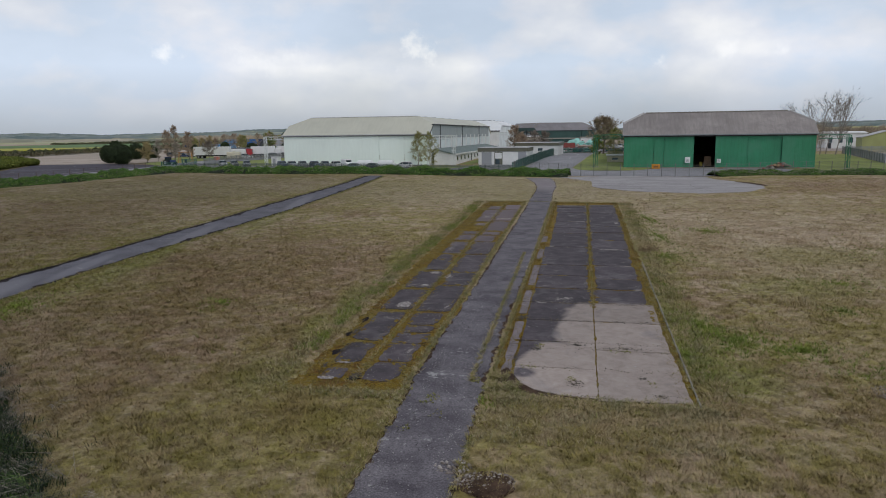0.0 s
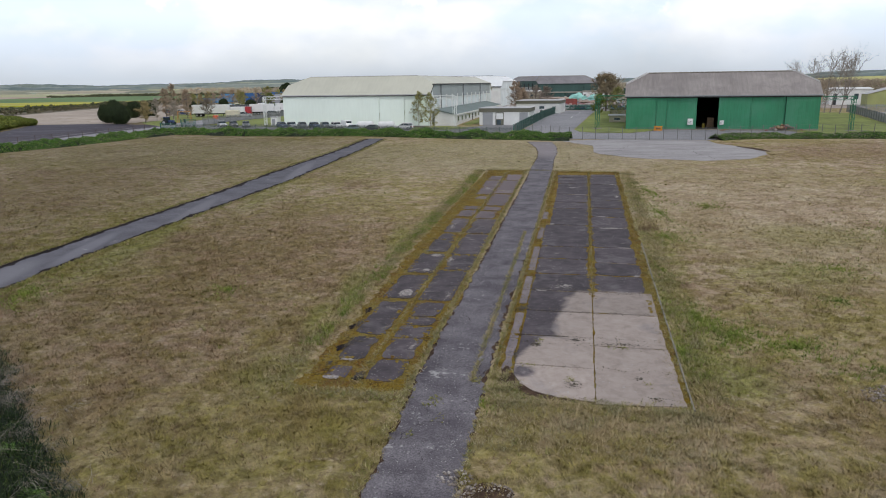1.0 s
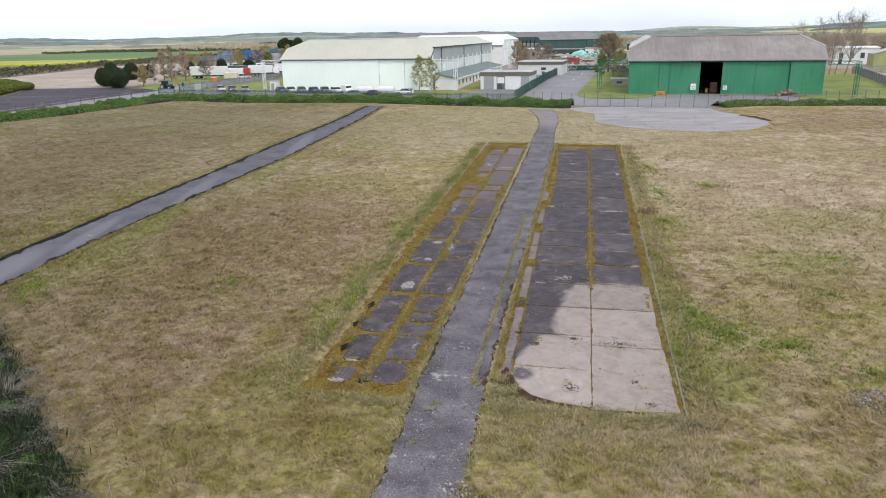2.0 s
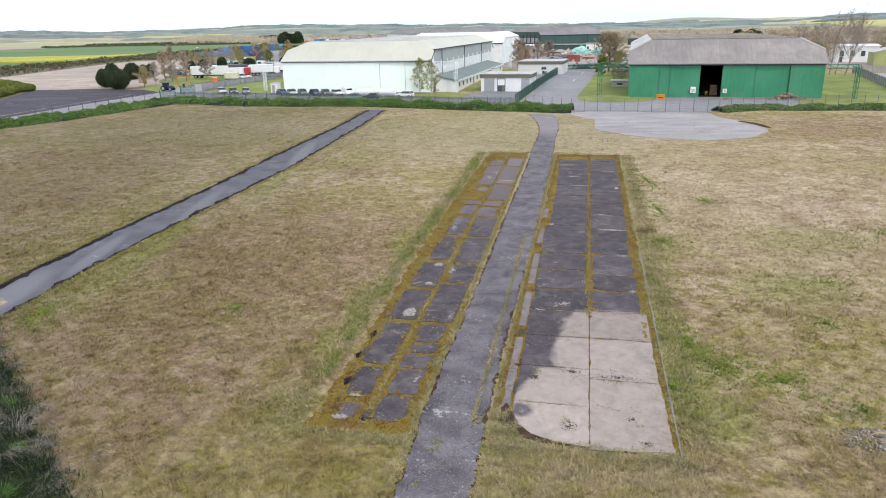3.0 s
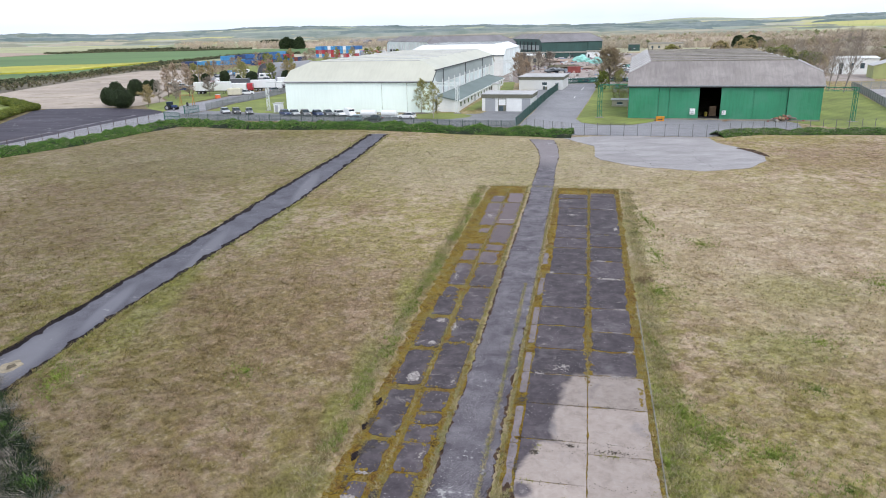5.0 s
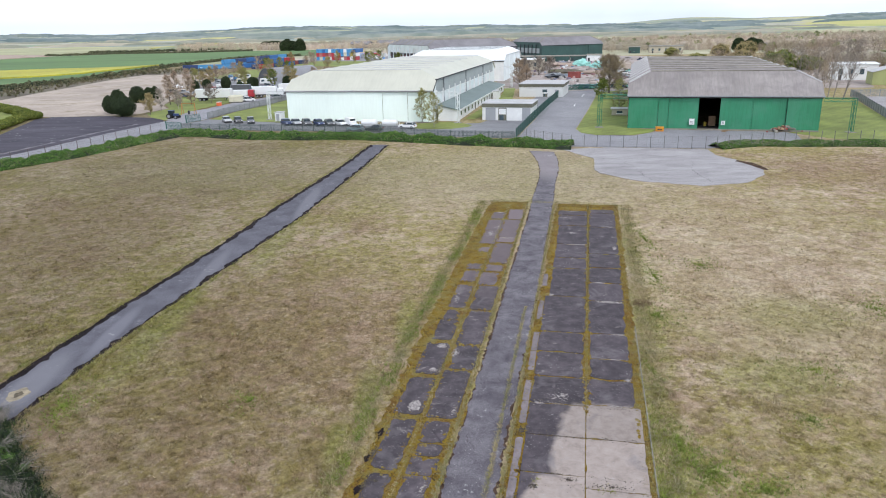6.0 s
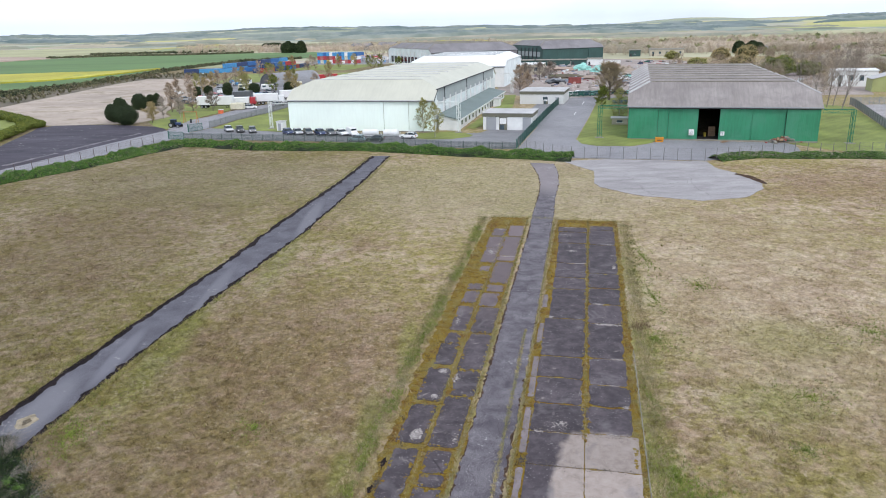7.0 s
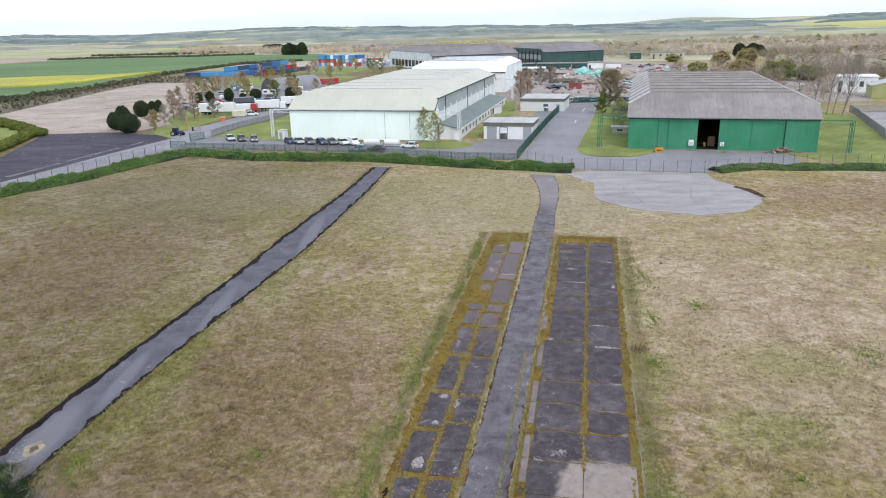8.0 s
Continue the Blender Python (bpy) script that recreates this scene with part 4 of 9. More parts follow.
LAWNS += [[(-140, 220), (-128, 212), (-118, 201), (-114.5, 190), (-113.5, 172), (-140, 168), (-165, 200)], [(-116, 466), (-62, 444), (-47, 508), (-100, 524)], [(-116, 353), (-60, 362), (-52, 420), (-122, 428)]]
for poly in LAWNS:
    sheet("lawn", jitter_line(poly + poly[:1], 2.0, 0.25, 5)[:-1], 0.075, M_LAWN, "mown green lawn beside tarmac", "lawn")
sheet("concrete_yard", [(101.6, 162), (116.3, 202), (118, 209), (150, 206), (150, 160)], 0.06, M_APRON, "pale concrete yard behind a fence", "yard")
APRON = [(22.2, 136.5), (26.6, 127.3), (24.9, 118), (25.2, 115.4), (29.8, 109.5), (38.8, 105.4), (46.1, 106.8), (51.0, 112), (52.6, 116.4), (51.5, 122.3), (48.9, 128.3), (49.5, 133.6), (31.8, 137.6)]
APRON_LINE = jitter_line(APRON + APRON[:1], 1.2, 0.35, 12)[:-1]
sheet("hardstanding", APRON_LINE, 0.045, M_APRON, "pale cracked concrete hardstanding in the grass", "hardstanding", 0.1)
DAMP = [(50.2, 122.4), (51.0, 123.2), (52.6, 121.4), (53.3, 117.5), (52.9, 115.0), (52.2, 115.6), (51.7, 118.6), (51.0, 121.0)]
sheet("crumbled_edge", jitter_line(DAMP + DAMP[:1], 0.5, 0.25, 4)[:-1], 0.06, M_SOIL, "dark crumbled edge of the hardstanding", "verge")

# ---- strips of old bays and the paths across the field ----
S11, C11 = math.sin(radians(11)), math.cos(radians(11))
STRIP_O = (6.43, 28.40)


def strip(u, v):
    """World x, y of a place in the strip's frame: u across, v along."""
    return (STRIP_O[0] + u * C11 + v * S11, STRIP_O[1] - u * S11 + v * C11)


def strip_line(pts):
    return [strip(u, v) for u, v in pts]


PATH_L = [(-7.9, -40), (-7.95, -6), (-8.2, 1), (-8.15, 7.5), (-8.0, 18.6), (-7.95, 33.6), (-7.85, 50), (-7.8, 63), (-7.95, 73), (-7.8, 83), (-8.2, 91), (-8.9, 97), (-10.2, 103), (-11.3, 107.3)]
PATH_R = [(-4.75, -40), (-4.85, -5), (-5.05, 1.6), (-5.1, 8), (-5.0, 19), (-4.8, 34), (-4.9, 56.5), (-5.0, 73), (-5.2, 81), (-5.0, 90.5), (-5.4, 98), (-6.6, 106.6)]
path_out = jitter_line(strip_line(PATH_L), 0.25, 0.26, 21) + jitter_line(strip_line(PATH_R), 0.25, 0.30, 22)[::-1]
sheet("path_edge", jitter_line(strip_line([(u - 0.10, v) for u, v in PATH_L]), 0.2, 0.25, 23) + jitter_line(strip_line([(u + 0.08, v) for u, v in PATH_R]), 0.2, 0.25, 24)[::-1], 0.018, M_SOIL, "dark crumbling tar edge of the old path", "verge")
sheet("path", path_out, 0.035, M_PATH, "old cracked grey tarmac path across the field", "path", 0.05)
LP_A = [(-34.9, 41.6), (-34.4, 47.0), (-33.2, 54.0), (-31.2, 64.0), (-28.1, 78.1), (-23.7, 102.6), (-18.9, 125.5), (-15.8, 145.6)]
LP_B = [(-30.6, 42.0), (-30.2, 45.2), (-29.4, 50.5), (-28.0, 58.2), (-24.9, 72.1), (-20.2, 92.7), (-15.2, 123.8), (-12.3, 145.2)]
sheet("path_edge", worn_line([(x - 0.22, y) for x, y in LP_A], 0.3, 0.30, 0.16, 31) + worn_line([(x + 0.22, y) for x, y in LP_B], 0.3, 0.30, 0.16, 32)[::-1], 0.02, M_EDGE, "dark crumbling tar edge of a path", "verge")
sheet("path", worn_line([(x + 0.50, y) for x, y in LP_A], 0.2, 0.42, 0.16, 33) + worn_line([(x - 0.26, y) for x, y in LP_B], 0.2, 0.46, 0.18, 34)[::-1], 0.04, M_PATH2, "smooth grey tarmac path with dark crumbled edges", "path", 0.04)
spot = [(-32.15 + 0.75 * math.cos(t) * (1 + 0.15 * math.sin(5 * t)), 46.3 + 0.95 * math.sin(t) * (1 + 0.12 * math.cos(4 * t))) for t in np.linspace(0, 2 * math.pi, 24, endpoint=False)]
sheet("straw_patch", spot, 0.052, surface("dry_straw", (0.33, 0.275, 0.19), 0.95, big=1.5, small=9, amount=0.4, bump=0.7, dist=0.04), "round patch of dry straw on the path", "straw patch")
sheet("soil_patch", [(-32.1 + 0.30 * math.cos(t) * (1 + 0.3 * math.sin(3 * t)), 46.25 + 0.42 * math.sin(t) * (1 + 0.2 * math.cos(4 * t))) for t in np.linspace(0, 2 * math.pi, 18, endpoint=False)], 0.058, M_SOIL_DAMP, "dark damp soil in the middle of a straw patch", "soil")

# moss and soil beds under the bays
BED_R = [(-4.8, 3.0), (-3.75, 2.8), (-3.2, 1.5), (-2.5, 0.9), (-1.5, 0.35), (0, 0.15), (3.5, 0.2), (4.0, 0.4), (4.0, 67.6), (3.4, 68.9), (-4.2, 68.9), (-4.4, 66), (-4.42, 36), (-4.75, 31)]
BED_L = [(-13.7, -0.6), (-11, -0.9), (-8.6, -0.4), (-8.3, 8), (-8.3, 68), (-8.8, 69.3), (-13.7, 69.0), (-14.1, 50), (-14.0, 20), (-13.5, 8)]
BEDS = []
for bed, sd in ((BED_R, 41), (BED_L, 42)):
    BEDS.append(sheet("moss_bed", jitter_line(strip_line(bed + bed[:1]), 0.4, 0.35, sd)[:-1], 0.025, M_MOSS, "ochre moss growing between old concrete bays", "moss"))

# ---- hangars ----
def on_ground(x, y, turn=0.0, lift=0.0):
    return pose(x, y, gz(x, y) + lift, 0, 0, turn)


def hangar(label, at, turn, W, L, hd, hs, hr, hip, d, ridges, dip, m_roof, m_side, m_front, door_cuts, gap=None, m_trim=None, base=None, flash=None):
    """Shed with a full-width sliding-door front, a roof of ridges that run across it with hipped ends, and side walls taller than the doors."""
    hg = thing("hangar", on_ground(at[0], at[1], turn) if base is None else pose(at[0], at[1], base, 0, 0, turn), label, "hangar")
    cut = d * (hs - hd) / (hr - hd)
    prof = [(0, -0.6), (L, -0.6), (L, hd), (L - cut, hs - 0.1), (cut, hs - 0.1), (0, hd)]
    part("side_wall", prism(bm_new(), prof, 0, 0.35), m_side, hg)
    part("side_wall", prism(bm_new(), prof, W - 0.35, W), m_side, hg)
    part("back_wall", boxed(0.36, W - 0.36, L - 0.4, L, -0.6, hd), m_side, hg)
    part("floor", boxed(0.36, W - 0.36, 0.4, L - 0.42, -0.5, 0.07), M_INSIDE, hg)
    # roof skin
    bm = bm_new()
    ov = 0.35

    def V(x, y, z):
        return bm.verts.new((x, y, z))
    per = (L - 2 * d) / max(1, ridges - 1)
    hv = hr - dip
    xv = hip * (1 - dip / (hr - hs))
    ys_r = [d + per * k for k in range(ridges)]
    ys_v = [d + per * (k + 0.5) for k in range(ridges - 1)]
    for sgn in (0, 1):
        def X(x):
            return x - ov if sgn == 0 else W - x + ov
        edge = [cut] + ys_v + [L - cut]
        for k in range(ridges):
            pts = [V(X(hip), ys_r[k], hr)]
            if k > 0:
                pts += [V(X(xv), ys_v[k - 1], hv)]
            pts += [V(X(0), edge[k], hs), V(X(0), edge[k + 1], hs)]
            if k < ridges - 1:
                pts += [V(X(xv), ys_v[k], hv)]
            bm.faces.new(pts if sgn == 0 else pts[::-1])
    for k in range(ridges - 1):
        a = [V(hip - ov, ys_r[k], hr), V(W - hip + ov, ys_r[k], hr), V(W - xv + ov, ys_v[k], hv), V(xv - ov, ys_v[k], hv)]
        b = [V(xv - ov, ys_v[k], hv), V(W - xv + ov, ys_v[k], hv), V(W - hip + ov, ys_r[k + 1], hr), V(hip - ov, ys_r[k + 1], hr)]
        bm.faces.new(a)
        bm.faces.new(b)
    for y0, yc, yr in ((-0.5, cut, d), (L + 0.5, L - cut, L - d)):
        q = [V(-ov, y0, hd + 0.05), V(W + ov, y0, hd + 0.05), V(W + ov, yc, hs), V(W - hip + ov, yr, hr), V(hip - ov, yr, hr), V(-ov, yc, hs)]
        bm.faces.new(q)
    bmesh.ops.remove_doubles(bm, verts=bm.verts[:], dist=0.001)
    bmesh.ops.recalc_face_normals(bm, faces=bm.faces[:])
    roof = part("roof", bm, m_roof, hg)
    sol = roof.modifiers.new("thickness", "SOLIDIFY")
    sol.thickness, sol.offset = 0.16, -1
    trim = m_trim or M_GALV
    part("gutter", boxed(-0.4, W + 0.4, -0.85, -0.52, hd - 0.12, hd + 0.14, bevel=0.05), trim, roof)
    part("door_track", boxed(-0.1, W + 0.1, -0.45, 0.5, hd - 0.34, hd - 0.14), M_GALV if m_trim else M_DARK, hg)
    # caps and dark valley strips added for bands the slopes' shading leaves faint
    for k in range(ridges):
        part("ridge_cap", tube(bm_new(), (hip, ys_r[k], hr + 0.03), (W - hip, ys_r[k], hr + 0.03), 0.12 if flash is None else 0.15, n=5), trim if flash is None else M_KERB, roof)
        if flash and k < ridges - 1:
            part("dark_valley_strip", boxed(xv, W - xv, ys_v[k] - 0.3, ys_v[k] + 0.3, hv - 0.05, hv + 0.15), M_DARK, roof)
    if flash:
        for k in range(ridges):
            for a, b in (((hip - ov, ys_r[k], hr + 0.04), (-ov + 0.1, ys_r[k] - per * 0.45 if k else cut, hs + 0.04)),):
                part("hip_flashing", tube(bm_new(), a, b, 0.24, n=5), flash, roof)
            part("hip_flashing", tube(bm_new(), (W - hip + ov, ys_r[k], hr + 0.04), (W + ov - 0.1, ys_r[k] - per * 0.45 if k else cut, hs + 0.04), 0.18, n=5), flash, roof)
    # doors
    for i, (a, b) in enumerate(zip(door_cuts[:-1], door_cuts[1:])):
        if gap == i:
            continue
        yo = -0.30 + 0.17 * (i % 3)
        lf = part("door_leaf", boxed(a + 0.02, b - 0.02, yo, yo + 0.14, 0.06, hd - 0.16, bevel=0.02), m_front, hg)
        part("edge_post", boxed(b - 0.17, b - 0.03, yo - 0.05, yo - 0.004, 0.06, hd - 0.16), m_front, lf)
    part("sill_track", boxed(0, W, -0.55, 0.45, -0.3, 0.09), M_KERB, hg)
    return hg


WHITE_H = hangar("huge pale mint hangar with closed sliding doors and cream sheet roof", (-40.77, 182.9), -12.8, 38.1, 96, 7.55, 10.1, 12.1, 4.6, 7.5, 9, 0.14, M_PALEROOF, M_MINTWALL, M_MINT, [0, 25.5, 31.9, 38.1], None, M_FLATROOF)
GREEN_H = hangar("large green hangar with weathered grey roof and one door open", (40.64, 160.06), -14.6, 39.2, 82, 7.1, 9.8, 12.1, 4.6, 6.2, 9, 1.15, M_ASBROOF, M_GREENDOOR, M_GREENDOOR, [0, 6.4, 8.6, 14.9, 19.3, 25.9, 32.6, 39.2], 3, None, None, M_FLATROOF)
hangar("white-roofed hangar standing behind the pale one", (-15.5, 306), -12.8, 40, 55, 8.2, 10.4, 12.6, 4.6, 8, 5, 0.25, M_WHITEROOF, M_MINTWALL, M_WHITE, [0, 10, 20, 30, 40], base=4.0)
FAR_H = [hangar("old grey hangar with ribbed weathered roof far behind", (-9.9, 458), 25, 62, 76, 8.8, 10.8, 14.0, 7.0, 9, 7, 0.9, M_GREYROOF, M_MINTWALL, M_GREYROOF, [0, 15, 30, 46, 62], base=4.0, flash=M_KERB),
         hangar("dark green hangar with grey ridged roof in the distance", (64.1, 489.8), 19, 46, 52, 8.6, 10.6, 13.8, 6.0, 8, 7, 0.9, M_GREYROOF, M_DKGREEN, M_DKGREEN, [0, 11, 23, 35, 46], base=4.0, flash=M_KERB)]
# bays of pale glazing and dark doors along the flanks of the far hangars
for hg_, ln_, mt_ in ((FAR_H[0], 76, M_GLASS), (FAR_H[1], 52, M_CLADGREY)):
    for k in range(int(ln_ / 6.4)):
        y_ = 3.5 + k * 6.2
        part("flank_window", boxed(-0.09, -0.01, y_, y_ + 4.6, 3.4 if ln_ < 60 else 1.2, 6.6 if ln_ < 60 else 5.4), mt_, hg_)
        part("buttress", boxed(-0.4, -0.01, y_ + 4.9, y_ + 5.5, -0.4, 8.8), M_DARK if ln_ < 60 else M_WHITE, hg_)

# flank of the pale hangar: grey cladding over white wall, pilasters, rainwater pipes
W_BAYS = 12
for i in range(W_BAYS):
    y0 = 4.2 + i * (96 - 8.4) / W_BAYS
    y1 = 4.2 + (i + 1) * (96 - 8.4) / W_BAYS
    part("cladding_panel", boxed(38.1, 38.2, y0 + 0.08, y1 - 0.08, 6.5, 9.85), M_CLADGREY, WHITE_H)
    part("pilaster", boxed(38.1, 38.45, y0 - 0.3, y0 + 0.06, 3.6, 7.3, bevel=0.03), M_WHITE, WHITE_H)
    if i % 4 == 1:
        part("rain_pipe", tube(bm_new(), (38.5, y0, 3.8), (38.5, y0, 9.9), 0.11), M_DARK, WHITE_H)
part("string_course", boxed(38.1, 38.32, 2.0, 94.0, 6.32, 6.5), M_WHITE, WHITE_H)
part("side_gutter", boxed(38.2, 38.62, 3.5, 92.5, 9.84, 10.06), M_DARK, WHITE_H)
part("eaves_band", prism(bm_new(), [(0.05, 7.3), (0.35, 7.35), (4.2, 9.75), (3.9, 10.0)], 38.1, 38.5), M_DARK, WHITE_H)

# interior of the green hangar seen through the gap
crates = thing("crate_stack", GREEN_H.matrix_world @ pose(17.6, 5.0, 0.07), "stack of brown timber crates inside the open hangar", "crates")
for x, z, w in ((0, 0, 1.5), (0.05, 1.102, 1.4)):
    part("crate", boxed(x, x + w, 0, 1.3, z, z + 1.1, bevel=0.04), M_TIMBER, crates)
drum = thing("yellow_drum", GREEN_H.matrix_world @ pose(16.9, 4.6, 0.07), "yellow steel drum beside timber crates", "drum")
part("barrel", tube(bm_new(), (0, 0, 0), (0, 0, 0.95), 0.32, n=14), M_YELLOW, drum)
part("rim", tube(bm_new(), (0, 0, 0.95), (0, 0, 0.99), 0.34, n=14), M_DARK, drum)
for u, w in ((13.1, 1.1), (19.7, 0.8)):
    sg = thing("door_notice", GREEN_H.matrix_world @ pose(u, -0.36, 0), "white notice board fixed to a green hangar door", "sign")
    part("board", boxed(0, w, -0.05, 0, 1.0, 2.3 if w > 1 else 1.9), M_WHITE, sg)
    for k in range(4):
        part("text_bar", boxed(0.15, w - 0.2, -0.055, -0.051, 1.15 + k * 0.18, 1.21 + k * 0.18), M_DARK, sg)


# ---- door gantries ----
def lattice(bm, p, q, w, n, r=0.07, face=(1, 0, 0)):
    """Two chords and crossing braces from p to q."""
    p, q, f = Vector(p), Vector(q), Vector(face).normalized() * w / 2
    tube(bm, p - f, q - f, r)
    tube(bm, p + f, q + f, r)
    for i in range(n):
        a, b = p + (q - p) * (i / n), p + (q - p) * ((i + 1) / n)
        s = 1 if i % 2 else -1
        tube(bm, a + f * s, b - f * s, r * 0.6, n=4)
        tube(bm, b - f, b + f, r * 0.6, n=4)


def gantry(label, at, to, height, m, turn_face):
    g = thing("door_gantry", on_ground(*at), label, "gantry", "hangar door gantries")
    dx, dy = to[0] - at[0], to[1] - at[1]
    bm = bm_new()
    lattice(bm, (0, 0, 0.05), (0, 0, height), 0.9, 6, 0.07, (dx, dy, 0))
    lattice(bm, (0, 0.02, 0.05), (0, 0.02, height), 0.7, 6, 0.06, (-dy, dx, 0))
    part("post", bm, m, g)
    bm = bm_new()
    lattice(bm, (0, 0, height - 0.3), (dx, dy, height - 0.3), 0.7, max(3, int(math.hypot(dx, dy) / 1.5)), 0.07, (0, 0, 1))
    lattice(bm, (0, 0, height + 0.12), (dx, dy, height + 0.12), 0.6, max(3, int(math.hypot(dx, dy) / 1.5)), 0.05, (-dy, dx, 0))
    part("beam", bm, m, g)
    part("footing", boxed(-0.9, 0.9, -0.9, 0.9, -0.3, 0.14, bevel=0.04), M_KERB, g)
    return g


gantry("white lattice steel door gantry at a hangar corner", (-46.4, 186.1), (-41.2, 184.6), 7.2, M_WHITESTEEL, 0)
gantry("white lattice steel door gantry beside a flat-roofed annexe", (2.6, 173.1), (-3.3, 174.3), 7.3, M_WHITESTEEL, 0)
gantry("white lattice steel door gantry at the far hangar corner", (23.9, 266.5), (18.4, 267.7), 7.4, M_WHITESTEEL, 0)
gantry("green lattice steel door gantry on the lawn", (34.6, 161.7), (40.3, 160.2), 7.2, M_GREENSTEEL, 0)
gantry("green lattice steel door gantry on the lawn", (84.6, 148.6), (79.0, 150.0), 7.0, M_GREENSTEEL, 0)


# ---- annexe and flat-roofed huts ----
ann = thing("annexe", WHITE_H.matrix_world @ pose(38.75, 3.0, 0), "long low white annexe with slate-green lean-to roof", "annexe")
AL, AW = 77.0, 5.2
part("wall", prism(bm_new(), [(0, -0.5), (AL, -0.5), (AL, 2.5), (0, 2.5)], AW - 0.25, AW), M_WHITE, ann)
for y0 in (0.0, AL - 0.25):
    bm = bm_new()
    a = [(0, y0), (AW - 0.26, y0), (AW - 0.26, y0 + 0.25), (0, y0 + 0.25)]
    lo = [bm.verts.new((x, y, -0.5)) for x, y in a]
    hi = [bm.verts.new((x, y, 3.7 if x < 1 else 2.5)) for x, y in a]
    for i in range(4):
        bm.faces.new((lo[i], lo[(i + 1) % 4], hi[(i + 1) % 4], hi[i]))
    bm.faces.new(hi)
    part("end_wall", bm, M_WHITE, ann)
bm = bm_new()
rv = [bm.verts.new(p) for p in ((0.0, -0.4, 3.75), (AW + 0.4, -0.4, 2.5), (AW + 0.4, AL + 0.3, 2.5), (0.0, AL + 0.3, 3.75))]
bm.faces.new(rv)
ar = part("roof", bm, M_ANNEXROOF, ann)
sm = ar.modifiers.new("thickness", "SOLIDIFY")
sm.thickness, sm.offset = 0.22, 1
part("fascia", boxed(AW + 0.4, AW + 0.5, -0.4, AL + 0.3, 2.36, 2.74), M_WHITE, ar)
for i in range(15):
    y = 3.0 + i * 4.9
    if i in (4, 9):
        part("door", boxed(AW + 0.004, AW + 0.05, y, y + 1.0, 0.05, 2.1), M_DARK, ann)
    else:
        wnd = part("window", boxed(AW + 0.004, AW + 0.05, y, y + 1.5, 0.95, 2.0), M_WINDOW, ann)
        part("sill", boxed(AW + 0.004, AW + 0.12, y - 0.1, y + 1.6, 0.86, 0.945), M_WHITE, wnd)
porch = part("porch", boxed(AW + 0.5, AW + 2.4, 50, 54, -0.5, 2.7), M_WHITE, ann, "white boxy porch with flat roof")
part("porch_roof", boxed(AW + 0.4, AW + 2.6, 49.8, 54.2, 2.704, 2.9), M_FLATROOF, porch)
side_hut = thing("switch_hut", on_ground(-42.9, 181.6, -12.8), "small white utility cabin against the hangar corner", "hut")
part("wall", boxed(-1.2, 0.6, 0, 2.0, -0.3, 2.3, bevel=0.03), M_WHITE, side_hut)
part("roof", boxed(-1.35, 0.75, -0.15, 2.15, 2.304, 2.43), M_FLATROOF, side_hut)
part("door", boxed(-0.8, 0.0, -0.05, -0.004, 0.0, 1.9), M_SHUTTER, side_hut)


def hut(label, at, turn, W, D, H, openings):
    h = thing("hut", on_ground(at[0], at[1], turn), label, "hut")
    part("wall", boxed(0, W, 0, D, -0.5, H - 1.0), M_RENDERW, h)
    part("fascia", boxed(-0.18, W + 0.18, -0.18, D + 0.18, H - 0.996, H - 0.12, bevel=0.02), M_FASCIA, h)
    part("roof", boxed(-0.28, W + 0.28, -0.28, D + 0.28, H - 0.116, H, bevel=0.02), M_FLATROOF, h)
    for kind, a, b, z0, z1 in openings:
        if kind == "shutter":
            part("roller_shutter", boxed(a, b, -0.07, -0.006, z0, z1), M_SHUTTER, h)
        elif kind == "door":
            dr = part("door", boxed(a, b, -0.08, -0.006, z0, z1), M_FASCIA, h, "olive door surround")
            part("glazing", boxed(a + 0.25, b - 0.7, -0.10, -0.082, z0 + 0.1, z0 + 1.3), M_WINDOW, dr)
            part("notice", boxed(a + 0.15, b - 0.15, -0.10, -0.082, z0 + 1.5, z1 - 0.2), M_WHITE, dr)
        elif kind == "panel":
            part("wall_panel", boxed(a, b, -0.09, -0.006, z0, z1, bevel=0.02), M_WHITE, h)
        elif kind == "window":
            wd = part("window", boxed(a, b, -0.05, -0.006, z0, z1), M_WINDOW, h)
            part("sill", boxed(a - 0.1, b + 0.1, -0.14, -0.006, z0 - 0.12, z0 - 0.004), M_WHITE, wd)
    for x in (0.04, W - 0.14):
        part("corner_post", boxed(x, x + 0.1, -0.06, -0.006, -0.3, H - 1.0), M_WHITE, h)
    return h


hut("flat-roofed white hut with grey shutters and olive fascia", (8.75, 176.8), -14.7, 12.2, 9.8, 4.2,
    [("panel", 0.1, 0.75, 0, 3.15), ("shutter", 0.85, 3.3, 0, 3.1), ("panel", 3.4, 3.95, 0, 3.15), ("door", 4.05, 6.05, 0, 3.1), ("panel", 6.2, 9.8, 0, 3.15), ("shutter", 9.95, 11.95, 0, 3.1)])
hut("flat-roofed white workshop hut behind a green fence", (23.25, 230.4), -15.5, 13.9, 15.5, 4.1,
    [("window", 7.4, 8.9, 1.4, 2.3), ("door", 7.6, 9.0, 0, 1.2), ("shutter", 11.4, 12.4, 1.0, 2.2)])

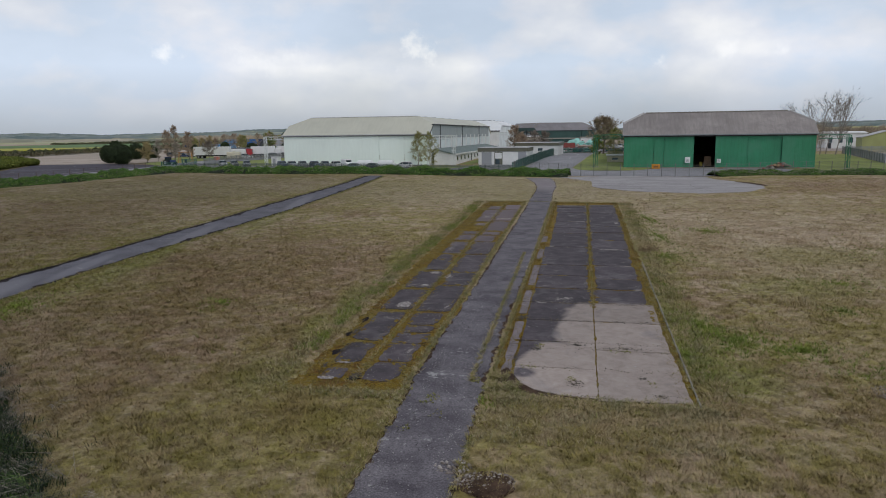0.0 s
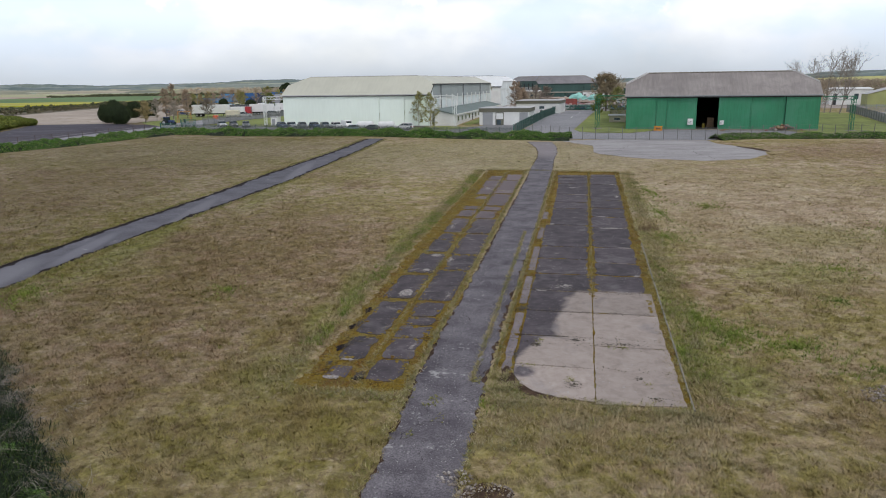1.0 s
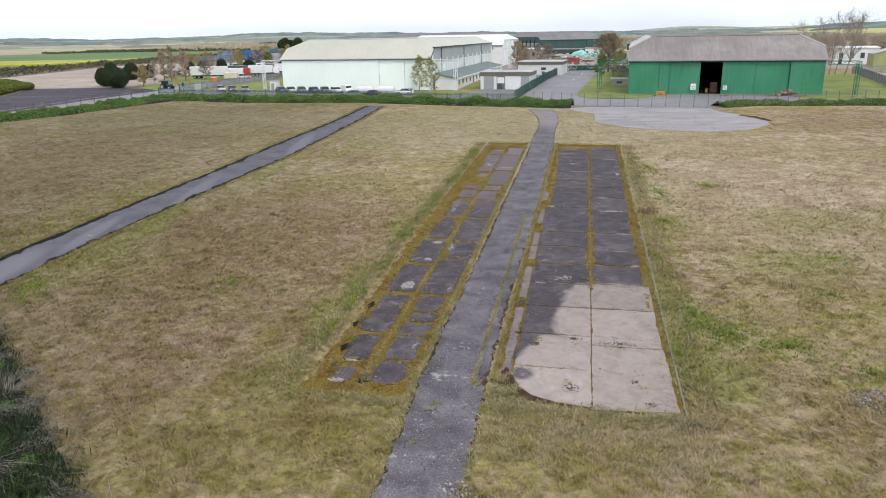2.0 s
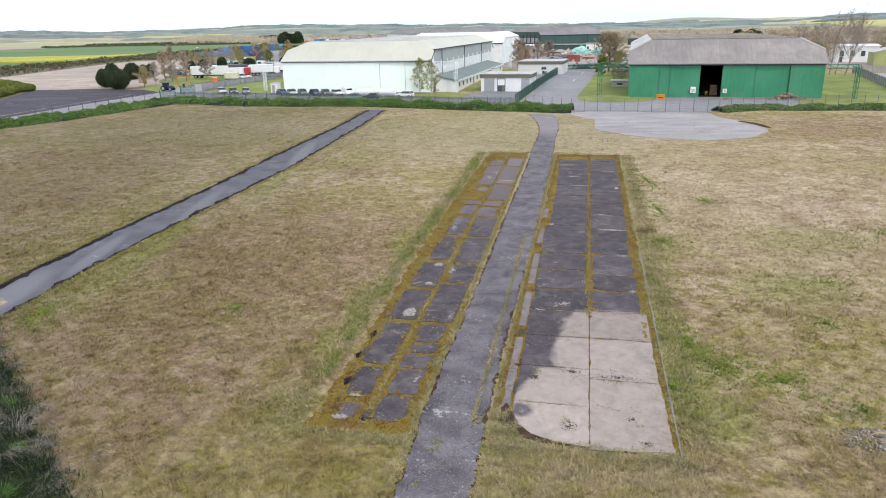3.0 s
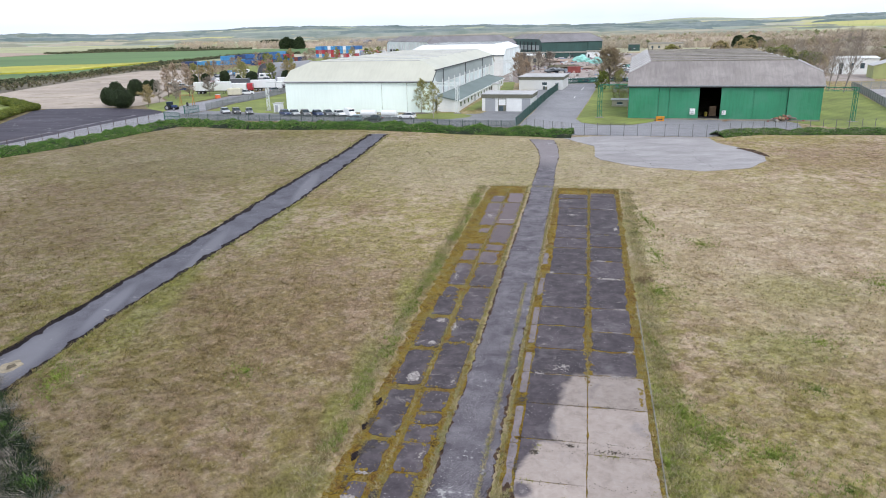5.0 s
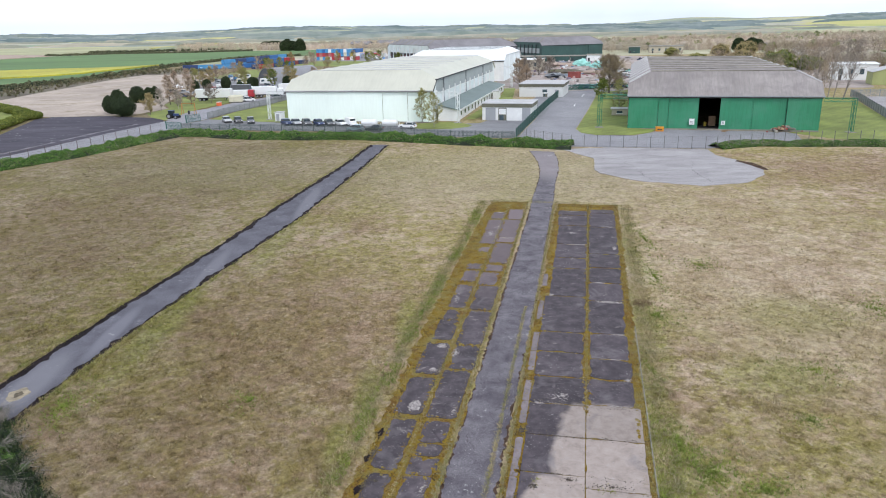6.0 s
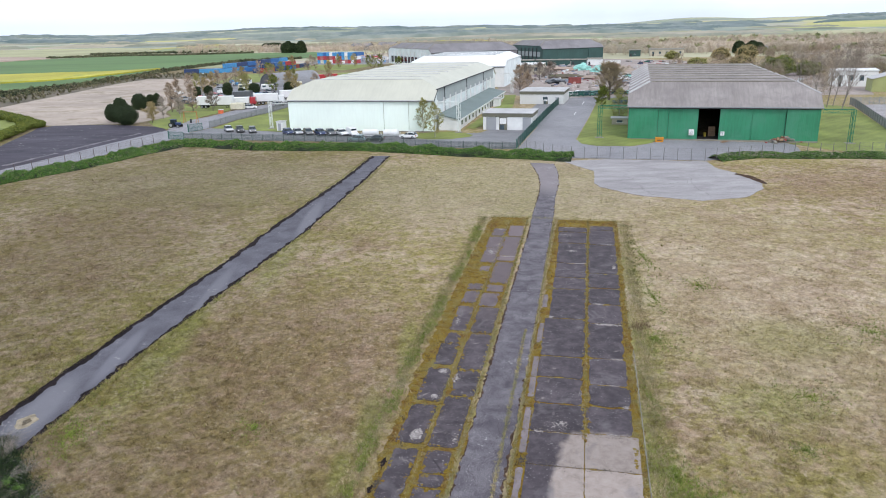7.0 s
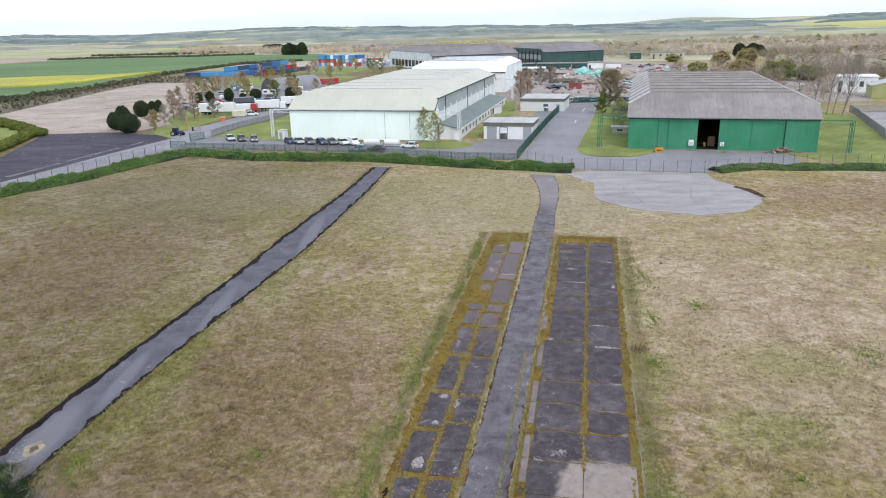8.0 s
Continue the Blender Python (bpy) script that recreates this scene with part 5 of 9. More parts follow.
# ---- other buildings ----
def barrel_hut(label, at, turn, W, L, m):
    h = thing("barrel_hut", on_ground(at[0], at[1], turn), label, "hut")
    arc = [(W / 2 - W / 2 * math.cos(t), W / 2 * 1.05 * math.sin(t)) for t in np.linspace(0, math.pi, 15)]
    bm = bm_new()
    a = [bm.verts.new((x, 0, z)) for x, z in arc]
    b = [bm.verts.new((x, L, z)) for x, z in arc]
    for i in range(14):
        bm.faces.new((a[i], b[i], b[i + 1], a[i + 1]))
    sh = part("shell", bm, m, h)
    so = sh.modifiers.new("thickness", "SOLIDIFY")
    so.thickness = 0.1
    for yy in (0.3, L - 0.3):
        bm = bm_new()
        bm.faces.new([bm.verts.new((x, yy, z)) for x, z in arc])
        part("end_wall", bm, M_GREYCAR, h)
    return h


barrel_hut("grey corrugated half-round hut", (-85.5, 328), -35, 11.0, 28, ribbed("grey_corrugated", (0.27, 0.27, 0.285), 0.3, 0.03, "y", 0.6, amount=0.15))


def shed(label, at, turn, W, D, H, rise, m_wall, m_roof, windows=0, name="shed"):
    """A gabled building: ridge along x."""
    h = thing(name, on_ground(at[0], at[1], turn), label, "building")
    part("wall", prism(bm_new(), [(0, -0.4), (D, -0.4), (D, H), (D / 2, H + rise), (0, H)], 0, W), m_wall, h)
    bm = bm_new()
    for s in (0, 1):
        y0 = -0.35 if s == 0 else D + 0.35
        z0 = H - 0.35 * rise / (D / 2)
        q = [bm.verts.new(p) for p in ((-0.3, y0, z0 + 0.08), (W + 0.3, y0, z0 + 0.08), (W + 0.3, D / 2, H + rise + 0.08), (-0.3, D / 2, H + rise + 0.08))]
        bm.faces.new(q if s == 0 else q[::-1])
    bmesh.ops.remove_doubles(bm, verts=bm.verts[:], dist=0.001)
    rf = part("roof", bm, m_roof, h)
    so = rf.modifiers.new("thickness", "SOLIDIFY")
    so.thickness, so.offset = 0.14, 1
    for i in range(windows):
        x = W * (i + 0.5) / windows
        wd = part("window", boxed(x - 0.7, x + 0.7, -0.05, -0.005, H * 0.38, H * 0.72), M_WINDOW, h)
        part("sill", boxed(x - 0.8, x + 0.8, -0.12, -0.005, H * 0.38 - 0.1, H * 0.38 - 0.005), M_WHITE, wd)
    if H > 2.5:
        part("door", boxed(W * 0.08, W * 0.08 + 1.1, -0.05, -0.005, 0, 2.1), M_DARK, h)
    return h


shed("small beige brick shed with window on the lawn", (41.6, 180.4), -14.5, 3.9, 2.4, 1.6, 0.2, M_BEIGEWALL, M_FLATROOF, 1)
shed("low beige shed with dark green roof beside the hangar", (49.5, 214), -14.5, 4.4, 3.6, 1.5, 0.4, M_BEIGEWALL, M_DKGREEN)
shed("white workshop building behind bare trees", (143.5, 268), -16, 14, 12, 5.6, 0.5, M_WHITE, M_WHITE, 4, "workshop")
shed("low beige unit with windows behind a yard", (160, 262), -16, 11, 10, 4.0, 1.8, M_BEIGEWALL, M_GREYROOF, 3, "workshop")
shed("lime-green sheet shed with pale roof", (159.5, 240.5), 72, 9, 16, 4.2, 2.2, M_LIMEWALL, M_FLATROOF, 0)
shed("long low white unit among the woods", (225, 470), -12, 36, 10, 3.2, 1.0, M_WHITE, M_KERB, 6, "workshop")
shed("pale low unit among bare trees", (262, 395), -12, 30, 12, 3.6, 1.0, M_BEIGEWALL, M_KERB, 5, "workshop")
shed("small white cottage by dark pines", (232, 552), -10, 9, 7, 3.2, 2.0, M_WHITE, M_GREYROOF, 2, "cottage")
shed("beige flat-looking building far behind the yard", (150, 541), -12, 24, 10, 4.6, 0.8, M_BEIGEWALL, M_KERB, 5, "workshop")
shed("green clad cabin beside a beige building", (136, 545), -12, 8, 8, 4.4, 0.4, M_DKGREEN, M_KERB, 1, "workshop")
shed("grey farm shed far off across the fields", (-112, 850), -20, 24, 14, 5, 2.5, M_GREYROOF, M_GREYROOF, 0, "barn")
shed("grey barn with pale doors far off", (-82, 862), -20, 22, 12, 5, 3, M_BEIGEWALL, M_GREYROOF, 0, "barn")
for x, y, w, mt in ((45, 452, 9, M_DKGREEN), (55, 450, 8, M_DKGREEN), (63.4, 448, 12, M_DKGREEN), (75.8, 445, 9, M_DKGREEN)):
    shed("low dark green lock-up in the scrap yard", (x, y), -13, w, 7, 3.1, 0.5, mt, M_KERB, 0, "lock_up")
shed("low white lock-up in the scrap yard", (85.3, 443), -13, 9, 7, 3.6, 0.5, M_WHITE, M_KERB, 0, "lock_up")
shed("brown-walled flat unit behind the white hangar", (27, 372), -13, 22, 14, 5.0, 0.5, M_BEIGEWALL, M_WHITE, 3, "workshop")

# ---- fences ----
def fence_run(label, pts, H, spacing, m_post, m_fill, fill="pales", name="fence", group="site fences"):
    """A fence along a line: posts, rails and the filling of each bay; the origin is its first post."""
    x0, y0 = pts[0]
    f = thing(name, on_ground(x0, y0), label, "fence", group)
    z0 = gz(x0, y0)
    post_me = None
    for i in range(len(pts) - 1):
        ax, ay = pts[i]
        bx, by = pts[i + 1]
        L = math.hypot(bx - ax, by - ay)
        n = max(1, round(L / spacing))
        for k in range(n):
            px, py = ax + (bx - ax) * k / n, ay + (by - ay) * k / n
            qx, qy = ax + (bx - ax) * (k + 1) / n, ay + (by - ay) * (k + 1) / n
            if post_me is None:
                r = 0.05 if fill == "wire" else 0.06
                po = part("post", boxed(-r, r, -r, r, -0.3, H + 0.05, bevel=0.01), m_post, f)
                post_me = po.data
            else:
                po = new("post", post_me)
                po.parent = f
            po.location = (px - x0, py - y0, gz(px, py) - z0)
            a = Vector((px - x0, py - y0, gz(px, py) - z0))
            b = Vector((qx - x0, qy - y0, gz(qx, qy) - z0))
            bm = bm_new()
            d = b - a
            if fill == "wire":
                for h in (0.25, 0.7, 1.15, 1.6, 2.05, H - 0.05):
                    tube(bm, a + Vector((0, 0, h)), b + Vector((0, 0, h)), 0.012, n=3)
                m = max(2, int(d.length / 0.35))
                for j in range(m):
                    tube(bm, a + d * (j / m) + Vector((0, 0, 0.1)), a + d * (j / m) + Vector((0, 0, H)), 0.006, n=3)
                tagged(part("wire_mesh", bm, m_fill, f), "", "", "", "stuff")
            else:
                m = max(2, int(d.length / 0.17))
                side = Vector((d.y, -d.x, 0)).normalized() * 0.035
                along = d.normalized() * 0.042
                for h in (0.45, H - 0.4):
                    tube(bm, a + Vector((0, 0, h)), b + Vector((0, 0, h)), 0.03, n=4)
                for j in range(m):
                    c = a + d * ((j + 0.5) / m) + side
                    v = [bm.verts.new(c + s * along + Vector((0, 0, z))) for s, z in ((-1, 0.08), (1, 0.08), (1, H - 0.12), (0, H), (-1, H - 0.12))]
                    bm.faces.new(v)
                    v2 = [bm.verts.new(c - side * 0.3 + s * along + Vector((0, 0, z))) for s, z in ((-1, 0.08), (1, 0.08), (1, H - 0.12), (0, H), (-1, H - 0.12))]
                    bm.faces.new(v2[::-1])
                tagged(part("palisade_panel", bm, m_fill, f), "", "", "", "stuff")
    return f


M_GREYGREEN = surface("grey_green_palisade", (0.10, 0.125, 0.12), 0.6, metal=0.2, amount=0.2, local=True)
M_POSTRED = surface("rusty_post", (0.12, 0.085, 0.08), 0.8, amount=0.3, local=True)
fence_run("grey galvanised palisade fence along the car park", [(-64.3, 171.2), (-57, 169.5), (-25.8, 162.9), (0.6, 152.4), (14.35, 149.4)], 1.65, 2.75, M_GREYGREEN, M_GREYGREEN)
fence_run("dark green palisade fence beside the access road", [(14.55, 149.8), (21.6, 176.5), (40.2, 245.5)], 2.2, 2.75, M_GREENFENCE, M_GREENFENCE)
fence_run("grey palisade fence along the lane", [(-63.7, 188.9), (-60.5, 202.8), (-55.0, 220.6), (-52.4, 236), (-48.5, 262)], 1.9, 2.75, M_GALV, M_GALV)
fence_run("wire mesh fence on thin steel posts across the forecourt", [(14.9, 149.0), (19.5, 143.6), (24.4, 138.9), (31.8, 137.7), (49.2, 134.1), (68, 137.8), (85, 136.8), (100, 135)], 2.4, 2.45, M_POST, M_POST, "wire")
fence_run("wire mesh fence on thin posts along the site road", [(-97, 104), (-86.2, 131.8), (-77.2, 146.2), (-68.2, 168.8)], 2.0, 3.4, M_POSTRED, M_POSTRED, "wire")
fence_run("grey palisade fence round the concrete yard", [(100.8, 162), (115.6, 203), (117.5, 209.5), (150, 207)], 2.2, 2.75, M_GALV, M_GALV)
fence_run("dark green fence at the scrap yard entrance", [(41.0, 247.6), (44, 249.5), (53, 252)], 2.0, 2.75, M_GREENFENCE, M_GREENFENCE)


def gate(label, at, to, H, m):
    g = thing("gate", on_ground(*at), label, "gate", "site gates")
    d = Vector((to[0] - at[0], to[1] - at[1], gz(*to) - gz(*at)))
    part("gate_post", boxed(-0.1, 0.1, -0.1, 0.1, -0.3, H + 0.2, bevel=0.02), m, g)
    bm = bm_new()
    for h in (0.15, H / 2, H):
        tube(bm, Vector((0, 0, h)), d + Vector((0, 0, h)), 0.045, n=5)
    tube(bm, d + Vector((0, 0, 0.1)), d + Vector((0, 0, H)), 0.05, n=5)
    part("gate_frame", bm, m, g)
    n = int(d.length / 0.16)
    for i in range(1, n):
        c = d * (i / n)
        part("bar", tube(bm_new(), c + Vector((0, 0, 0.15)), c + Vector((0, 0, H)), 0.03, n=4), m, g)


gate("dark green steel site gate standing open", (-67.2, 182.6), (-64.6, 185.9), 1.9, M_GREENFENCE)
gate("dark green steel gate closing the fence line", (-68.4, 172.2), (-64.5, 171.3), 1.8, M_GREENFENCE)

# ---- vehicles ----
def wheel(parent, x, y, r, w):
    t = part("wheel", tube(bm_new(), (x, y - w / 2, r), (x, y + w / 2, r), r, n=14), M_TYRE, parent)
    s = 1 if y > 0 else -1
    part("rim", tube(bm_new(), (x, y + s * (w / 2 + 0.004), r), (x, y + s * (w / 2 + 0.025), r), r * 0.62, n=10), M_RIM, t)


def car(label, m, paint_m, L=4.2, W=1.75, H=1.45, van=False, group="parked cars"):
    c = thing("van" if van else "car", m, label, "van" if van else "car", group)
    h, w = L / 2, W / 2
    low = [(-h, 0.32), (-h + 0.05, 0.85), (-h + 0.25, 0.95), (h * 0.42, 0.97), (h - 0.15, 0.80), (h, 0.55), (h - 0.02, 0.28)]
    bm = bm_new()
    prism(bm, low, -w, w)
    bmesh.ops.bevel(bm, geom=bm.edges[:], offset=0.06, segments=2, affect="EDGES")
    bmesh.ops.rotate(bm, verts=bm.verts[:], cent=(0, 0, 0), matrix=Matrix.Rotation(radians(-90), 3, "Z"))
    part("body", bm, paint_m, c)
    if van:
        top = [(-h + 0.06, 0.9), (-h + 0.12, H), (h * 0.35, H), (h * 0.72, 0.9)]
    else:
        top = [(-h + 0.2, 0.9), (-h + 0.55, H - 0.06), (-h + 0.9, H), (h * 0.08, H - 0.01), (h * 0.5, 0.9)]
    bm = bm_new()
    prism(bm, top, -w + 0.04, w - 0.04)
    zt = H - 0.3
    for v in bm.verts:
        if v.co.z > zt:
            v.co.x *= 0.86
    bmesh.ops.bevel(bm, geom=bm.edges[:], offset=0.05, segments=2, affect="EDGES")
    bmesh.ops.rotate(bm, verts=bm.verts[:], cent=(0, 0, 0), matrix=Matrix.Rotation(radians(-90), 3, "Z"))
    part("cabin", bm, paint_m if van else M_GLASS, c)
    if not van:
        part("roof_panel", boxed(-h + 0.72, h * 0.1, -w * 0.8, w * 0.8, H - 0.03, H + 0.02, bevel=0.02), paint_m, c)
        for x in (-h + 0.5, -0.15):
            for s in (-1, 1):
                part("pillar", boxed(x, x + 0.09, s * (w - 0.10) - 0.02, s * (w - 0.10) + 0.02, 0.92, H - 0.06), paint_m, c)
    else:
        part("windscreen", boxed(h * 0.42, h * 0.56, -w * 0.75, w * 0.75, 1.0, H - 0.15), M_GLASS, c)
    for s in (-1, 1):
        part("headlight", boxed(h - 0.14, h + 0.012, s * w * 0.72 - 0.17, s * w * 0.72 + 0.17, 0.58, 0.74, bevel=0.02), M_LAMPW, c)
        part("tail_light", boxed(-h - 0.012, -h + 0.1, s * w * 0.8 - 0.12, s * w * 0.8 + 0.12, 0.62, 0.86, bevel=0.02), M_LAMPR, c)
    part("bumper", boxed(h - 0.05, h + 0.05, -w * 0.92, w * 0.92, 0.28, 0.46, bevel=0.03), M_DARK, c)
    for x in (-h * 0.62, h * 0.62):
        for s in (-1, 1):
            wheel(c, x, s * (w - 0.08), 0.32, 0.2)
    return c


CARS = [
    (-56.6, 182.2, 200, M_SILVER, "silver hatchback parked by the lawn", 4.0, False),
    (-53.4, 181.2, 195, M_BLACKCAR, "black saloon parked nose in", 4.4, False),
    (-49.9, 180.1, 190, M_GREYCAR, "dark grey estate car parked by the lawn", 4.6, False),
    (-39.8, 175.6, 205, M_BLUECAR, "dark blue hatchback parked in front of the pale hangar", 4.0, False),
    (-37.3, 175.1, 200, M_SILVER, "silver small car parked in front of the pale hangar", 3.8, False),
    (-34.6, 174.6, 195, M_GREYCAR, "dark grey four-by-four parked in front of the pale hangar", 4.6, False),
    (-31.4, 173.5, 200, M_BLUECAR, "dark blue saloon parked in front of the pale hangar", 4.4, False),
    (-28.8, 173.2, 195, M_GREYCAR, "grey hatchback parked in front of the pale hangar", 4.1, False),
    (-25.9, 172.4, 205, M_WHITECAR, "white hatchback parked in front of the pale hangar", 4.0, False),
    (-23.3, 171.6, 200, M_WHITECAR, "white panel van parked in front of the pale hangar", 4.5, True),
    (-9.3, 165.9, 62, M_WHITECAR, "white hatchback standing apart by the lawn", 4.2, False),
    (-21.2, 163.3, 72, M_PALEBLUECAR, "pale blue hatchback by the palisade fence", 4.0, False),
    (-16.8, 162.6, 72, M_BLACKCAR, "black car by the palisade fence", 4.1, False),
]
for x, y, a, mt, lab, ln, vn in CARS:
    car(lab, on_ground(x, y, a + 98, 0.055), mt, ln, 1.75, 1.9 if vn else 1.46, vn)


def tank(x, y, turn):
    t = thing("tank_trailer", on_ground(x, y, turn, 0.055), "white horizontal tank on a steel frame", "tank", "white tanks")
    bm = bm_new()
    tube(bm, (-1.9, 0, 1.05), (1.9, 0, 1.05), 0.72, n=16)
    bmesh.ops.bevel(bm, geom=[e for e in bm.edges if abs(e.verts[0].co.x - e.verts[1].co.x) < 0.01], offset=0.2, segments=2, affect="EDGES")
    part("vessel", bm, M_WHITECAR, t)
    for yy in (-0.6, 0.6):
        part("rail", tube(bm_new(), (-2.3, yy, 0.35), (2.3, yy, 0.35), 0.05), M_WHITESTEEL, t)
        for xx in (-2.2, -0.7, 0.7, 2.2):
            part("leg", tube(bm_new(), (xx, yy, 0), (xx, yy, 0.35 if abs(xx) < 2 else 1.1), 0.05), M_WHITESTEEL, t)


tank(-18.6, 169.4, -12)
tank(-13.6, 168.4, -12)


def container(label, m, mt, L=12.2, W=2.44, H=2.6, group="stacked containers"):
    c = thing("container", m, label, "container", group)
    bm = bm_new()
    n = int(L / 0.28)
    for s in (0, 1):
        y = 0 if s == 0 else W
        prev = None
        for i in range(n + 1):
            off = 0.04 if i % 2 else 0.0
            yy = y + off if s == 0 else y - off
            cur = (bm.verts.new((L * i / n, yy, 0.1)), bm.verts.new((L * i / n, yy, H)))
            if prev:
                bm.faces.new((prev[0], cur[0], cur[1], prev[1]))
            prev = cur
    for x in (0.0, L):
        bm.faces.new([bm.verts.new(p) for p in ((x, 0, 0.1), (x, W, 0.1), (x, W, H), (x, 0, H))])
    bm.faces.new([bm.verts.new(p) for p in ((0, 0, H - 0.02), (L, 0, H - 0.02), (L, W, H - 0.02), (0, W, H - 0.02))])
    part("shell", bm, mt, c)
    for x in (0.06, L - 0.06):
        for y in (0.06, W - 0.06):
            part("corner_post", boxed(x - 0.08, x + 0.08, y - 0.08, y + 0.08, 0, H + 0.01), mt, c)
    part("floor_rail", boxed(0, L, 0.02, W - 0.02, 0, 0.1), M_DARK, c)
    return c


def rot2(x, y, a, s, o=0.0):
    return x + s * math.cos(radians(a)) - o * math.sin(radians(a)), y + s * math.sin(radians(a)) + o * math.cos(radians(a))


stack_no = 0
# dulled red: haze over the far block put into the paint colour
M_HAZYRED = paint("hazy_red_paint", (0.42, 0.15, 0.14), 0.6, 0.2)
for (x0, y0, ang, n, levels, mats) in (
        (-162.4, 447, -1, 1, 1, (M_NAVY,)),
        (-149.5, 447, -1, 1, 1, (M_LTBLUE,)),
        (-152, 444, 0, 1, 1, (M_LTBLUE,)),
        (-140, 445, 30, 2, 1, (M_LTBLUE, M_BLUE)),
        (-137, 450, 74, 3, 2, (M_BLUE, M_LTBLUE, M_NAVY)),
        (-127.5, 500, 74, 3, 2, (M_LTBLUE, M_NAVY, M_BLUE)),
        (-115.5, 438, 70, 5, 1, (M_NAVY, M_BLUE, M_NAVY, M_RUST, M_NAVY)),
        (-111.5, 440, 70, 3, 2, (M_RED, M_NAVY, M_BLUE))):
    for lv in range(levels):
        for k in range(n):
            cx, cy = rot2(x0, y0, ang, k * 12.5)
            mt = mats[(k + lv) % len(mats)]
            nm = {"navy_paint": "dark navy", "light_blue_paint": "light blue", "blue_container_paint": "blue", "rust_red_paint": "rust red", "red_paint": "red"}[mt.name]
            container(nm + " steel shipping container at the field edge", pose(cx, cy, 4.0 + 0.0 + lv * 2.62, 0, 0, ang), mt)
row_mats = (M_LTBLUE, M_CREAM, M_LTBLUE, M_YELLOW, M_WHITECAR, M_RED, M_HAZYRED, M_RED, M_RUST, M_HAZYRED, M_RED, M_WHITECAR, M_RED)
row_names = {"light_blue_paint": "light blue", "cream_paint": "cream", "yellow_paint": "yellow", "white_car_paint": "white", "red_paint": "red", "hazy_red_paint": "hazy red", "rust_red_paint": "rust red", "blue_container_paint": "blue"}
for k in range(13):
    for lv in range(3):
        cx, cy = rot2(-94, 541, -19, k * 2.5)
        mt = row_mats[(k + 5 * lv) % 13] if lv < 2 else (M_LTBLUE, M_LTBLUE, M_BLUE, M_LTBLUE, M_WHITECAR)[k % 5]
        container(row_names[mt.name] + " shipping container stacked end on in a far block", pose(cx, cy, 4.0 + lv * 2.62, 0, 0, 71), mt, 12.2 if lv == 2 else 6.06, group="far containers")
container("red shipping container by the half-round hut", pose(-66.3, 363, 4.0, 0, 0, 33), M_RED)
container("dark red skip container in the scrap yard", pose(51.4, 306, 4.05, 0, 0, -6), M_RUST, 5.2)
container("white box container in the scrap yard", pose(95, 438, 4.0, 0, 0, -12), M_WHITECAR, 9)


def lorry_box(label, m, L, mt, cab=None, H=3.9):
    """A box trailer, with a cab where one is coupled to it."""
    t = thing("lorry" if cab else "trailer", m, label, "lorry", "lorries and trailers")
    part("box_body", boxed(0, L, -1.25, 1.25, 1.15, H, bevel=0.03), mt, t)
    part("chassis", boxed(0.3, L - 0.2, -0.5, 0.5, 0.8, 1.146), M_DARK, t)
    part("rear_door", boxed(-0.05, -0.004, -1.2, 1.2, 1.2, H - 0.1), M_WHITESTEEL, t)
    for x in (1.5, 2.8) if L > 7 else (1.5,):
        for s in (-1, 1):
            wheel(t, x, s * 1.05, 0.5, 0.3)
    if cab:
        part("cab", boxed(L + 0.2, L + 2.1, -1.2, 1.2, 0.7, 3.0, bevel=0.12), cab, t)
        part("windscreen", boxed(L + 2.05, L + 2.115, -1.05, 1.05, 1.8, 2.7), M_GLASS, t)
        for s in (-1, 1):
            wheel(t, L + 1.1, s * 1.05, 0.5, 0.3)
    else:
        for s in (-1, 1):
            part("landing_leg", tube(bm_new(), (L - 2.2, s * 0.8, 0), (L - 2.2, s * 0.8, 1.15), 0.08), M_DARK, t)
    return t


lorry_box("long white box trailer parked on the grass", on_ground(-83.2, 238.4, -2), 11.9, M_WHITECAR)
lorry_box("white box lorry among parked vehicles", on_ground(-66.5, 246.5, 8), 8.0, M_WHITECAR, M_WHITECAR, 3.7)
lorry_box("red and white lorry among parked vehicles", on_ground(-72.2, 242.5, 4), 5.0, M_WHITECAR, M_RED, 3.0)
lorry_box("red emergency-style lorry with yellow cab", on_ground(-55.0, 252, 30), 5.0, M_RED, M_YELLOW, 3.2)
lorry_box("white lorry with blue cab at the end of a lane", on_ground(-60.5, 259, 20), 7.5, M_WHITECAR, M_BLUE, 3.6)
lorry_box("grey box body standing behind the trailers", on_ground(-80, 268, -2), 7.0, M_GREYCAR, None, 3.0)
for x, y, a, mt, lab in ((-92.5, 253, 10, M_BLUECAR, "blue and white pickup behind the trailer"), (-88.6, 256, 4, M_WHITECAR, "white car behind the trailer"), (-64.5, 233, 15, M_WHITECAR, "white car beside the lane"),
                         (-75.5, 277, 5, M_WHITECAR, "white van among evergreens"), (-70, 279, 5, M_BLUECAR, "blue car among evergreens"), (-60.5, 292, 0, M_WHITECAR, "white car by the hangar"),
                         (-84, 262, 0, M_RED, "red car behind the trailers"), (-57, 240, 40, M_SILVER, "silver car on the lane")):
    car(lab, on_ground(x, y, a, 0.05), mt, 4.3, 1.8, 1.6, "van" in lab, "vehicles in the transport yard")
rv = random.Random(3)
